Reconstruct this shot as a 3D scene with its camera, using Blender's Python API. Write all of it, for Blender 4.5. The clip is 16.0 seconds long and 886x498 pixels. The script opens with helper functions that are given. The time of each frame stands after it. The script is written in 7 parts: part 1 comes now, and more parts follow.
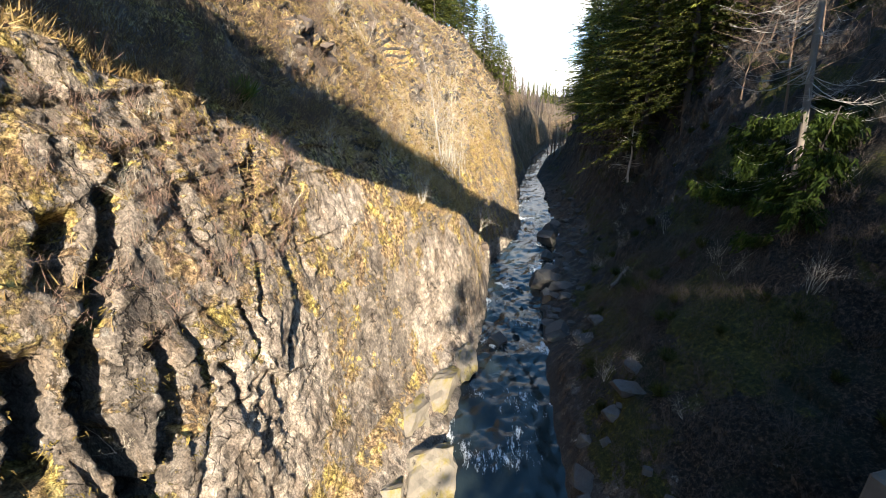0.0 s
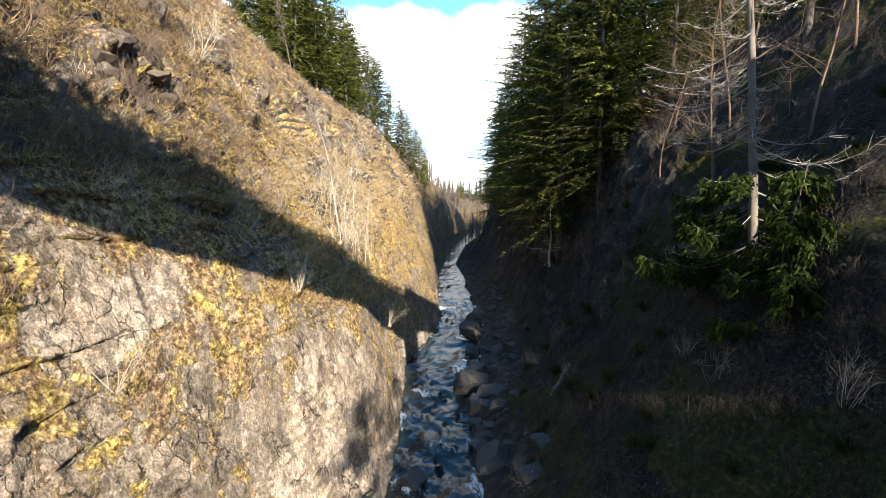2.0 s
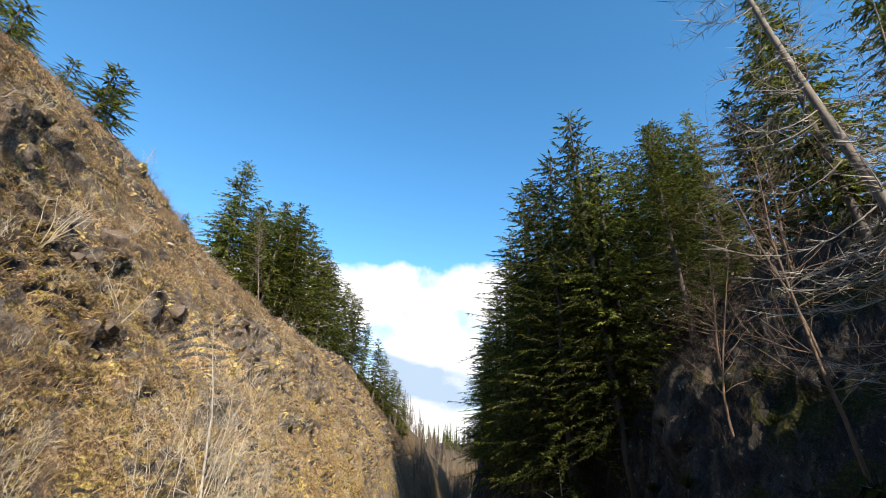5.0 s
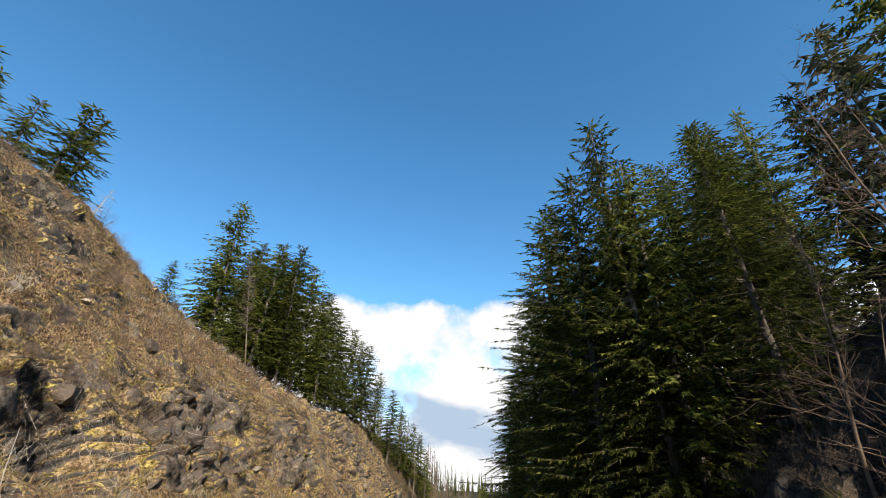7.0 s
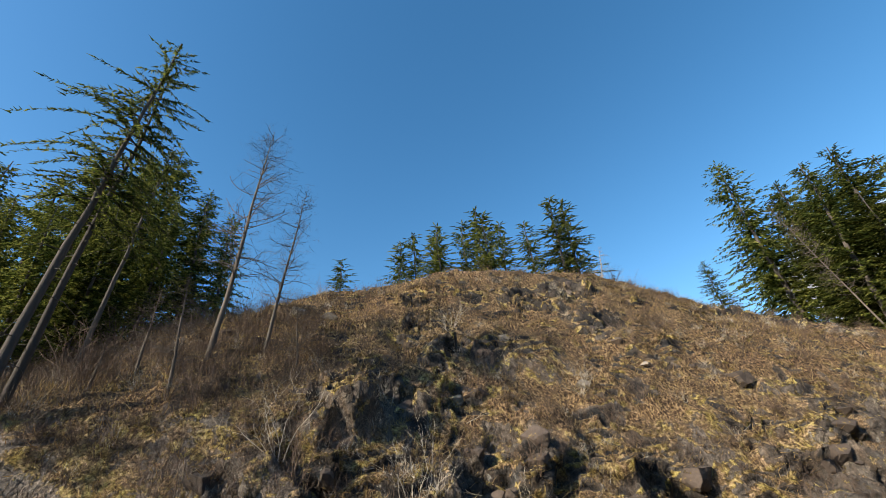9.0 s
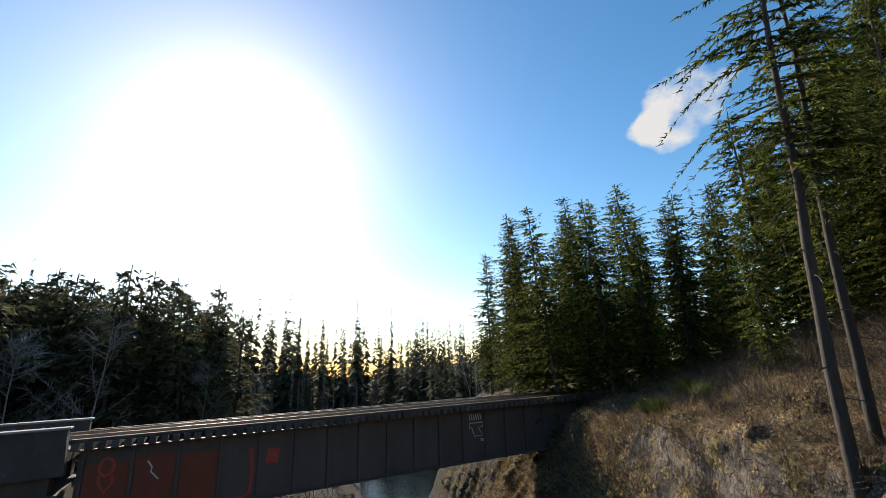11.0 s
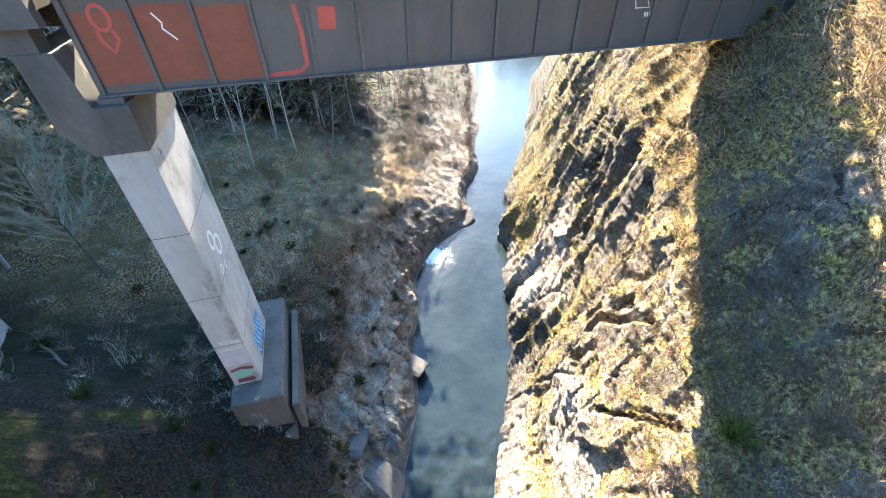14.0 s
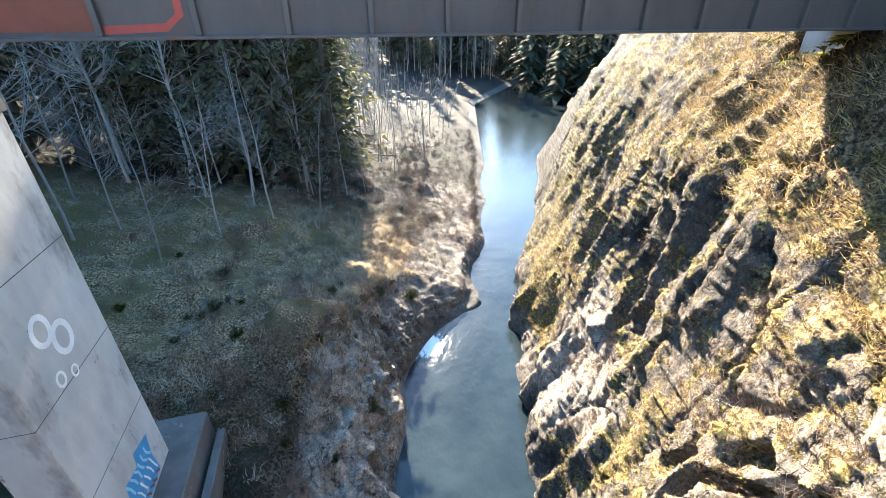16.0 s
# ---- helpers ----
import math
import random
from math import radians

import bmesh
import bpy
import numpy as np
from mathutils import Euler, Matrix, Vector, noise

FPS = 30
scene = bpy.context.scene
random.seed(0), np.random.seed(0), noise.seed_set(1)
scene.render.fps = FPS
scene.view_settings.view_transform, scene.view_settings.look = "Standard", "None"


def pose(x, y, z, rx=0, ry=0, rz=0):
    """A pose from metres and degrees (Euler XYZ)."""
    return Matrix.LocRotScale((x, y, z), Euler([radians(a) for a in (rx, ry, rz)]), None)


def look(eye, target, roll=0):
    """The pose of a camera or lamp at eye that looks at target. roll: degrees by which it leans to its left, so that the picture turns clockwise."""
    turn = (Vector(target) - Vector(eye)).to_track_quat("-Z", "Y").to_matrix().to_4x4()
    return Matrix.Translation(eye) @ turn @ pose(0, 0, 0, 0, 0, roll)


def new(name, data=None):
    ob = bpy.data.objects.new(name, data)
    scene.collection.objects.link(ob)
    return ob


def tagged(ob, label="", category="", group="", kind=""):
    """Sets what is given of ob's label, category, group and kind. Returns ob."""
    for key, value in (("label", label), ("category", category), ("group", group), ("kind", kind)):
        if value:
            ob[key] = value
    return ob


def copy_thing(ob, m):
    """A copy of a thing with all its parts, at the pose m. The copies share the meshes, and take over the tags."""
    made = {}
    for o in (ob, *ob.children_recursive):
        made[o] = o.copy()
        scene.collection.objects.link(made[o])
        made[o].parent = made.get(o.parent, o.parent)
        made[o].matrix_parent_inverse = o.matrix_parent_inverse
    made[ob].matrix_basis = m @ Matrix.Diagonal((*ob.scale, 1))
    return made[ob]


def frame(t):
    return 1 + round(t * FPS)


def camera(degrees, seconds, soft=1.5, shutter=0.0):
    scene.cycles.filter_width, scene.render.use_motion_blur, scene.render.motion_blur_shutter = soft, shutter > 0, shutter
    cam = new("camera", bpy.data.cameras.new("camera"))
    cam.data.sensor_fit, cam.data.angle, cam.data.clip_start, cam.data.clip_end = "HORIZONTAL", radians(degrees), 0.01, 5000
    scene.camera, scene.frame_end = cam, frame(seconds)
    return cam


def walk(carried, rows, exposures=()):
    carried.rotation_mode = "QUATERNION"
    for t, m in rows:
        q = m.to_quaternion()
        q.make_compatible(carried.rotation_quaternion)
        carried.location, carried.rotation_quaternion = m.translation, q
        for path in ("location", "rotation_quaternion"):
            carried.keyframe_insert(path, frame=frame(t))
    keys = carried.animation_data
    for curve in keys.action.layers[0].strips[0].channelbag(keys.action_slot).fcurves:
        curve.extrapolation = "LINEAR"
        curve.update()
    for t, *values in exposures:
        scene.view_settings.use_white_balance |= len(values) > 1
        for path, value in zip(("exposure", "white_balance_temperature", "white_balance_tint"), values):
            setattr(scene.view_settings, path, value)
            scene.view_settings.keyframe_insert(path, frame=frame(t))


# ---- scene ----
cam = camera(93.1, 16.0, soft=0.8)
PATH = [
    (0, (0.000, 0.000, 14.400), (-0.105, 9.402, 10.995), -0.03),
    (0.5, (0.179, 1.293, 13.905), (0.612, 10.842, 10.966), 0.33),
    (1, (0.441, 2.664, 13.494), (1.630, 12.346, 11.290), 0.81),
    (1.5, (0.792, 4.126, 13.170), (2.363, 13.832, 11.349), 1.02),
    (2, (1.230, 5.581, 12.881), (2.971, 15.342, 11.577), 1.15),
    (2.5, (1.678, 6.974, 12.757), (3.550, 16.774, 12.078), 1.32),
    (3, (2.248, 8.453, 12.681), (4.328, 18.230, 12.396), 1.53),
    (3.5, (2.821, 9.883, 12.682), (5.053, 19.620, 13.144), 1.68),
    (4, (3.336, 11.320, 12.784), (5.611, 20.900, 14.531), 1.96),
    (4.5, (3.785, 12.762, 13.106), (5.909, 22.036, 16.188), 2.02),
    (5, (4.124, 13.961, 13.534), (5.827, 22.870, 17.746), 2.07),
    (5.2, (4.286, 14.491, 13.761), (5.937, 23.281, 18.233), 2.17),
    (7.3, (7.898, 20.708, 17.527), (8.465, 29.362, 22.507), 1.91),
    (7.5, (8.042, 21.293, 17.845), (7.370, 29.999, 22.720), 0.95),
    (8, (8.201, 22.657, 18.551), (4.502, 30.566, 23.425), -1.80),
    (8.5, (7.629, 24.104, 19.436), (1.649, 30.401, 24.395), -3.76),
    (9, (6.610, 25.172, 20.395), (-1.195, 28.812, 25.479), -5.61),
    (9.5, (5.568, 25.792, 21.663), (-3.041, 25.878, 26.751), -6.23),
    (10, (4.628, 26.019, 23.035), (-2.794, 21.663, 28.128), -8.71),
    (10.2, (4.291, 26.030, 23.580), (-2.140, 20.276, 28.633), -7.81),
    (12.3, (2.111, 23.312, 28.536), (1.790, 13.897, 25.181), -0.50),
    (12.5, (2.096, 22.589, 28.290), (1.889, 13.518, 24.086), -0.50),
    (13, (2.020, 20.979, 27.457), (1.844, 12.813, 21.688), -0.48),
    (13.5, (1.827, 19.638, 26.402), (1.557, 12.007, 19.946), -0.62),
    (14, (1.599, 18.377, 25.260), (1.285, 10.692, 18.869), -0.68),
    (14.5, (1.364, 17.063, 24.186), (0.999, 9.107, 18.139), -0.70),
    (15, (1.215, 15.709, 23.174), (0.897, 7.467, 17.519), -0.53),
    (15.5, (1.089, 14.273, 22.220), (0.828, 5.793, 16.927), -0.44),
    (16, (0.953, 12.753, 21.277), (0.696, 3.991, 16.463), -0.24),
]
walk(cam, [(t, look(eye, target, roll)) for t, eye, target, roll in PATH],
     exposures=[(0, 1.95, 6500, 10), (3.5, 1.65, 6500, 10), (5.2, 1.15, 6500, 10), (7.5, 0.85, 6500, 10), (9, 0.8, 6500, 10), (9.6, 0.8, 6500, 10), (10.2, 0.2, 6500, 10), (12.3, 2.5, 6600, 10), (13, 3.65, 6600, 10), (14.5, 3.58, 6500, 10), (16, 3.38, 6400, 10)])


# ---- light ----
SUN_ELEVATION, SUN_AZIMUTH = radians(28), radians(190)
SUN_WAY = Vector((-math.sin(SUN_AZIMUTH) * math.cos(SUN_ELEVATION), math.cos(SUN_AZIMUTH) * math.cos(SUN_ELEVATION), math.sin(SUN_ELEVATION)))
world = bpy.data.worlds.new("sky")
scene.world = world
world.use_nodes = True
sky = world.node_tree.nodes.new("ShaderNodeTexSky")
sky.sky_type, sky.sun_disc = "NISHITA", False
sky.sun_elevation = SUN_ELEVATION
sky.sun_rotation = math.atan2(SUN_WAY.x, SUN_WAY.y)
sky.air_density, sky.dust_density, sky.ozone_density = 1.0, 0.4, 1.2
world.node_tree.nodes["Background"].inputs["Strength"].default_value = 0.132
tone = world.node_tree.nodes.new("ShaderNodeHueSaturation")
tone.inputs["Hue"].default_value, tone.inputs["Saturation"].default_value = 0.4945, 1.32
world.node_tree.links.new(sky.outputs["Color"], tone.inputs["Color"])
world.node_tree.links.new(tone.outputs["Color"], world.node_tree.nodes["Background"].inputs["Color"])
sun = new("sun", bpy.data.lights.new("sun", "SUN"))
sun.data.energy, sun.data.angle, sun.data.color = 5.0, radians(0.53), (1.0, 0.88, 0.70)
sun.matrix_world = look((0, 0, 300), Vector((0, 0, 300)) - SUN_WAY)


# ---- numeric noise ----
def hashed(ix, iy, iz, seed):
    h = (ix.astype(np.int64) * 374761393 + iy.astype(np.int64) * 668265263 + iz.astype(np.int64) * 2147483647 + seed * 974634777) & 0xFFFFFFFF
    h = ((h ^ (h >> 13)) * 1274126177) & 0xFFFFFFFF
    h = ((h ^ (h >> 16)) * 2246822519) & 0xFFFFFFFF
    return ((h ^ (h >> 15)) & 0xFFFFFF) / float(0xFFFFFF)


def vnoise(p, size, seed=0):
    """Smooth value noise from -1 to 1; size is one number or three, in metres."""
    q = p / np.asarray(size, float)
    i = np.floor(q)
    f = q - i
    f = f * f * (3 - 2 * f)
    i = i.astype(np.int64)
    out = 0
    for a in (0, 1):
        for b in (0, 1):
            for c in (0, 1):
                w = (f[:, 0] if a else 1 - f[:, 0]) * (f[:, 1] if b else 1 - f[:, 1]) * (f[:, 2] if c else 1 - f[:, 2])
                out = out + w * hashed(i[:, 0] + a, i[:, 1] + b, i[:, 2] + c, seed)
    return out * 2 - 1


def fbm(p, size, octaves=4, seed=0):
    out, amp, size = 0, 1.0, np.asarray(size, float)
    for k in range(octaves):
        out = out + amp * vnoise(p, size / 2**k, seed + 7 * k)
        amp *= 0.5
    return out


def cells(p, size, seed=0):
    """Broken blocks: the gap to the next block, a random number for each block, and the way from its middle."""
    q = p / np.asarray(size, float)
    i = np.floor(q).astype(np.int64)
    f1 = np.full(len(p), 9.0)
    f2, pick, off = f1.copy(), np.zeros(len(p)), np.zeros(p.shape)
    for a in (-1, 0, 1):
        for b in (-1, 0, 1):
            for c in (-1, 0, 1):
                j = (i[:, 0] + a, i[:, 1] + b, i[:, 2] + c)
                way = np.stack([q[:, k] - j[k] - hashed(*j, seed + 11 * k + 1) for k in range(3)], 1)
                d = np.sqrt((way**2).sum(1))
                near = d < f1
                f2 = np.where(near, f1, np.minimum(f2, d))
                pick = np.where(near, hashed(*j, seed + 51), pick)
                off = np.where(near[:, None], way, off)
                f1 = np.where(near, d, f1)
    return f2 - f1, pick, off * np.asarray(size, float)


def smoothstep(a, b, x):
    t = np.clip((x - a) / (b - a), 0, 1)
    return t * t * (3 - 2 * t)


# ---- mesh helpers ----
def mesh_of(name, verts, faces, material=None, smooth=False):
    data = bpy.data.meshes.new(name)
    verts, faces = np.asarray(verts, np.float32), np.asarray(faces, np.int32)
    data.vertices.add(len(verts))
    data.vertices.foreach_set("co", verts.ravel())
    k = faces.shape[1]
    data.loops.add(faces.size)
    data.loops.foreach_set("vertex_index", faces.ravel())
    data.polygons.add(len(faces))
    data.polygons.foreach_set("loop_start", np.arange(0, faces.size, k, dtype=np.int32))
    data.polygons.foreach_set("loop_total", np.full(len(faces), k, np.int32))
    if smooth:
        data.polygons.foreach_set("use_smooth", np.ones(len(faces), bool))
    data.update(calc_edges=True)
    if material:
        data.materials.append(material)
    return data


def part(name, bm, material, parent, label="", smooth=False):
    data = bpy.data.meshes.new(name)
    bm.to_mesh(data)
    bm.free()
    data.materials.append(material)
    if smooth:
        for p in data.polygons:
            p.use_smooth = True
    ob = new(name, data)
    ob.parent = parent
    if label:
        tagged(ob, label)
    return ob


def part_of(name, data, parent, label="", m=None):
    ob = new(name, data)
    ob.parent = parent
    if m is not None:
        ob.matrix_basis = m
    if label:
        tagged(ob, label)
    return ob


def empty(name, m=None):
    ob = new(name)
    ob.empty_display_size = 0.3
    if m is not None:
        ob.matrix_basis = m
    return ob


def box(bm, x0, x1, y0, y1, z0, z1, bevel=0.0):
    made = bmesh.ops.create_cube(bm, size=1)["verts"]
    for v in made:
        v.co = Vector(((x0 + x1) / 2 + v.co.x * (x1 - x0), (y0 + y1) / 2 + v.co.y * (y1 - y0), (z0 + z1) / 2 + v.co.z * (z1 - z0)))
    if bevel:
        edges = list({e for v in made for e in v.link_edges})
        bmesh.ops.bevel(bm, geom=edges, offset=bevel, segments=1, affect="EDGES", profile=0.5)
    return bm


def block(x0, x1, y0, y1, z0, z1, bevel=0.0):
    return box(bmesh.new(), x0, x1, y0, y1, z0, z1, bevel)


def prism(outline, y0, y1):
    """A bar with the given outline in x and z, from y0 to y1."""
    bm = bmesh.new()
    a = [bm.verts.new((x, y0, z)) for x, z in outline]
    b = [bm.verts.new((x, y1, z)) for x, z in outline]
    bm.faces.new(a)
    bm.faces.new(list(reversed(b)))
    for i in range(len(a)):
        j = (i + 1) % len(a)
        bm.faces.new((a[j], a[i], b[i], b[j]))
    bmesh.ops.recalc_face_normals(bm, faces=bm.faces)
    return bm


# ---- materials ----
def node_material(name):
    m = bpy.data.materials.new(name)
    m.use_nodes = True
    return m, m.node_tree.nodes, m.node_tree.links, m.node_tree.nodes["Principled BSDF"]


def add(nodes, kind, **values):
    n = nodes.new(kind)
    for key, value in values.items():
        if key in n.inputs:
            n.inputs[key].default_value = value
    return n


def noise_node(nodes, links, vector, size, detail=6.0, rough=0.6, stretch=(1, 1, 1)):
    mapping = nodes.new("ShaderNodeMapping")
    mapping.inputs["Scale"].default_value = [s / size for s in stretch]
    links.new(vector, mapping.inputs["Vector"])
    n = add(nodes, "ShaderNodeTexNoise", Scale=1.0, Detail=detail, Roughness=rough)
    links.new(mapping.outputs["Vector"], n.inputs["Vector"])
    return n.outputs["Fac"]


def ramp(nodes, links, fac, stops):
    r = nodes.new("ShaderNodeValToRGB")
    while len(r.color_ramp.elements) < len(stops):
        r.color_ramp.elements.new(0.5)
    for e, (pos, col) in zip(r.color_ramp.elements, stops):
        e.position = pos
        e.color = (*col, 1) if len(col) == 3 else col
    links.new(fac, r.inputs["Fac"])
    return r.outputs["Color"]


def grey(v):
    return (v, v, v)


def mixed(nodes, links, fac, a, b, how="MIX"):
    n = nodes.new("ShaderNodeMix")
    n.data_type, n.blend_type = "RGBA", how
    for key, value in (("Factor", fac), ("A", a), ("B", b)):
        sock = [s for s in n.inputs if s.name == key and (s.type == "RGBA" if key != "Factor" else s.type == "VALUE")][0]
        if isinstance(value, (int, float)):
            sock.default_value = value
        elif isinstance(value, tuple):
            sock.default_value = (*value, 1)
        else:
            links.new(value, sock)
    return [s for s in n.outputs if s.type == "RGBA"][0]


def bumped(nodes, links, bsdf, height, strength, distance):
    b = add(nodes, "ShaderNodeBump", Strength=strength, Distance=distance)
    links.new(height, b.inputs["Height"])
    links.new(b.outputs["Normal"], bsdf.inputs["Normal"])
    return b


def math_node(nodes, links, how, a, b=0.0):
    n = nodes.new("ShaderNodeMath")
    n.operation = how
    for sock, v in zip(n.inputs, (a, b)):
        if isinstance(v, (int, float)):
            sock.default_value = v
        else:
            links.new(v, sock)
    return n.outputs[0]


def plain(name, colors, rough=0.8, metal=0.0, size=0.5, bump=0.3, distance=0.02, stretch=(1, 1, 1), spots=None, per_object=0.0, coords="Object"):
    """A surface with two scales of grain; spots: (colour, size, from, to) of a second stain."""
    m, nodes, links, bsdf = node_material(name)
    if coords == "Position":
        vec = nodes.new("ShaderNodeNewGeometry").outputs["Position"]
    else:
        vec = nodes.new("ShaderNodeTexCoord").outputs[coords]
    big = noise_node(nodes, links, vec, size, 8, 0.65, stretch)
    fine = noise_node(nodes, links, vec, size * 0.12, 4, 0.6, stretch)
    col = ramp(nodes, links, big, [(0.3, colors[0]), (0.7, colors[1])])
    col = mixed(nodes, links, math_node(nodes, links, "MULTIPLY", fine, 0.5), col, colors[2] if len(colors) > 2 else colors[0])
    if spots:
        for tint, width, lo, hi in spots:
            mask = ramp(nodes, links, noise_node(nodes, links, vec, width, 5, 0.7, stretch), [(lo, grey(0)), (hi, grey(1))])
            col = mixed(nodes, links, mask, col, tint)
    if per_object:
        info = nodes.new("ShaderNodeObjectInfo").outputs["Random"]
        hsv = add(nodes, "ShaderNodeHueSaturation", Saturation=1.0)
        links.new(math_node(nodes, links, "ADD", math_node(nodes, links, "MULTIPLY", info, per_object), 1 - per_object / 2), hsv.inputs["Value"])
        links.new(col, hsv.inputs["Color"])
        col = hsv.outputs["Color"]
    links.new(col, bsdf.inputs["Base Color"])
    bsdf.inputs["Roughness"].default_value = rough
    bsdf.inputs["Metallic"].default_value = metal
    bumped(nodes, links, bsdf, mixed(nodes, links, 0.5, big, fine), bump, distance)
    return m


def ground_material():
    """Basalt, moss, dry grass and leaf litter, told apart by the attributes of the sheet."""
    m, nodes, links, bsdf = node_material("gorge_ground")
    geo = nodes.new("ShaderNodeNewGeometry")
    pos = geo.outputs["Position"]

    def cover(name):
        a = nodes.new("ShaderNodeAttribute")
        a.attribute_name = name
        return a.outputs["Fac"]

    big = noise_node(nodes, links, pos, 5.0, 6, 0.6)
    mid = noise_node(nodes, links, pos, 1.1, 8, 0.68, (1, 1, 0.6))
    fine = noise_node(nodes, links, pos, 0.16, 6, 0.7)
    streak = noise_node(nodes, links, pos, 0.9, 6, 0.65, (1.4, 1.4, 0.22))
    # pale rock for the sunlit side, darker rock that also paints in shade, lichen
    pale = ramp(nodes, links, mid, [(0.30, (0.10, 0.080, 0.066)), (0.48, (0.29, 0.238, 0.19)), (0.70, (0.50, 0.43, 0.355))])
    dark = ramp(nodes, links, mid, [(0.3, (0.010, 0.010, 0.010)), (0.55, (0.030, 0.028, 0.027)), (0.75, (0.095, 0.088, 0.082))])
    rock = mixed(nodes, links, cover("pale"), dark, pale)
    rock = mixed(nodes, links, math_node(nodes, links, "MULTIPLY", ramp(nodes, links, streak, [(0.52, grey(0)), (0.68, grey(1))]), 0.55), rock, (0.16, 0.105, 0.06))
    lichen = ramp(nodes, links, noise_node(nodes, links, pos, 0.45, 7, 0.75), [(0.60, grey(0)), (0.66, grey(1))])
    rock = mixed(nodes, links, math_node(nodes, links, "MULTIPLY", lichen, 0.55), rock, (0.36, 0.35, 0.31))
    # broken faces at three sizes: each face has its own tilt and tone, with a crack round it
    warp = add(nodes, "ShaderNodeTexNoise", Scale=0.9, Detail=5.0, Roughness=0.65)
    links.new(pos, warp.inputs["Vector"])

    def faces(scale, bend):
        shift = nodes.new("ShaderNodeVectorMath")
        shift.operation = "MULTIPLY_ADD"
        links.new(warp.outputs["Color"], shift.inputs[0])
        shift.inputs[1].default_value = (bend, bend, bend)
        links.new(pos, shift.inputs[2])
        mapping = nodes.new("ShaderNodeMapping")
        mapping.inputs["Scale"].default_value = scale
        links.new(shift.outputs[0], mapping.inputs["Vector"])
        block, rim = nodes.new("ShaderNodeTexVoronoi"), nodes.new("ShaderNodeTexVoronoi")
        rim.feature = "DISTANCE_TO_EDGE"
        for v in (block, rim):
            v.inputs["Scale"].default_value = 1.0
            links.new(mapping.outputs["Vector"], v.inputs["Vector"])
        off, tilt, rise = nodes.new("ShaderNodeVectorMath"), nodes.new("ShaderNodeVectorMath"), nodes.new("ShaderNodeVectorMath")
        off.operation, tilt.operation, rise.operation = "SUBTRACT", "SUBTRACT", "DOT_PRODUCT"
        links.new(mapping.outputs["Vector"], off.inputs[0])
        links.new(block.outputs["Position"], off.inputs[1])
        links.new(block.outputs["Color"], tilt.inputs[0])
        tilt.inputs[1].default_value = (0.5, 0.5, 0.5)
        links.new(off.outputs[0], rise.inputs[0])
        links.new(tilt.outputs[0], rise.inputs[1])
        return block.outputs["Color"], rise.outputs["Value"], rim.outputs["Distance"]

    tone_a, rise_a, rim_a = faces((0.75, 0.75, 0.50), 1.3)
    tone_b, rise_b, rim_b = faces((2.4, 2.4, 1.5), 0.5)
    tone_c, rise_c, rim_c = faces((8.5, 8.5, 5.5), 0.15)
    rock = mixed(nodes, links, 0.4, rock, ramp(nodes, links, tone_b, [(0.15, (0.62, 0.60, 0.60)), (0.5, grey(0.95)), (0.85, (1.35, 1.32, 1.26))]), "MULTIPLY")
    rock = mixed(nodes, links, 0.6, rock, ramp(nodes, links, tone_c, [(0.1, grey(0.55)), (0.5, grey(1.0)), (0.9, grey(1.4))]), "MULTIPLY")
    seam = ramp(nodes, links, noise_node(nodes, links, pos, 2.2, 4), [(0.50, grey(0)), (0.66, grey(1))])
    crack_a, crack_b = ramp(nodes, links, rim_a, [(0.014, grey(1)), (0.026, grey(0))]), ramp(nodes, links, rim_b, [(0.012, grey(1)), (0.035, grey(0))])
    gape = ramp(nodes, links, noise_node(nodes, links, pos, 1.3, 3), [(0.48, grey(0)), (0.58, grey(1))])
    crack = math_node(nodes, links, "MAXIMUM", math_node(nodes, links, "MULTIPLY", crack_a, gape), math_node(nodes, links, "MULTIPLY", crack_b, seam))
    # near-black lines put the darkness of the gaps into the rock colour
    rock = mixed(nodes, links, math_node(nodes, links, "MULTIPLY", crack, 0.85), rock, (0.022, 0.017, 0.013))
    # pits and grit
    grit = noise_node(nodes, links, pos, 0.07, 5, 0.75, (1, 1, 0.55))
    rock = mixed(nodes, links, 0.6, rock, ramp(nodes, links, grit, [(0.36, grey(0.30)), (0.50, grey(0.95)), (0.66, grey(1.35))]), "MULTIPLY")
    # moss on ledges
    mossy = math_node(nodes, links, "ADD", cover("moss"), math_node(nodes, links, "MULTIPLY", math_node(nodes, links, "SUBTRACT", mid, 0.5), 2.0))
    mossy = math_node(nodes, links, "ADD", mossy, math_node(nodes, links, "MULTIPLY", math_node(nodes, links, "SUBTRACT", fine, 0.5), 0.55))
    moss_mask = ramp(nodes, links, mossy, [(0.49, grey(0)), (0.57, grey(1))])
    # gold moss for the sunlit side, near-black green with shade painted in
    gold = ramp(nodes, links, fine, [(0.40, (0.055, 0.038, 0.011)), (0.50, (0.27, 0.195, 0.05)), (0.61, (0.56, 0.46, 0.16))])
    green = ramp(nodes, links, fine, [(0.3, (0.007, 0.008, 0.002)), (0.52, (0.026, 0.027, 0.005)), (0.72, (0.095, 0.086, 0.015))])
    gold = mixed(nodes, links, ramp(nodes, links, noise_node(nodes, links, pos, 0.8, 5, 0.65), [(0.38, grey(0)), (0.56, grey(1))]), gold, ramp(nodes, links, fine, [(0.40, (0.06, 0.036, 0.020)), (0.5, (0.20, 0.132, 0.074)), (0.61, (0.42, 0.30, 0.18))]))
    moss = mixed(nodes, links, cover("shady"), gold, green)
    col = mixed(nodes, links, moss_mask, rock, moss)
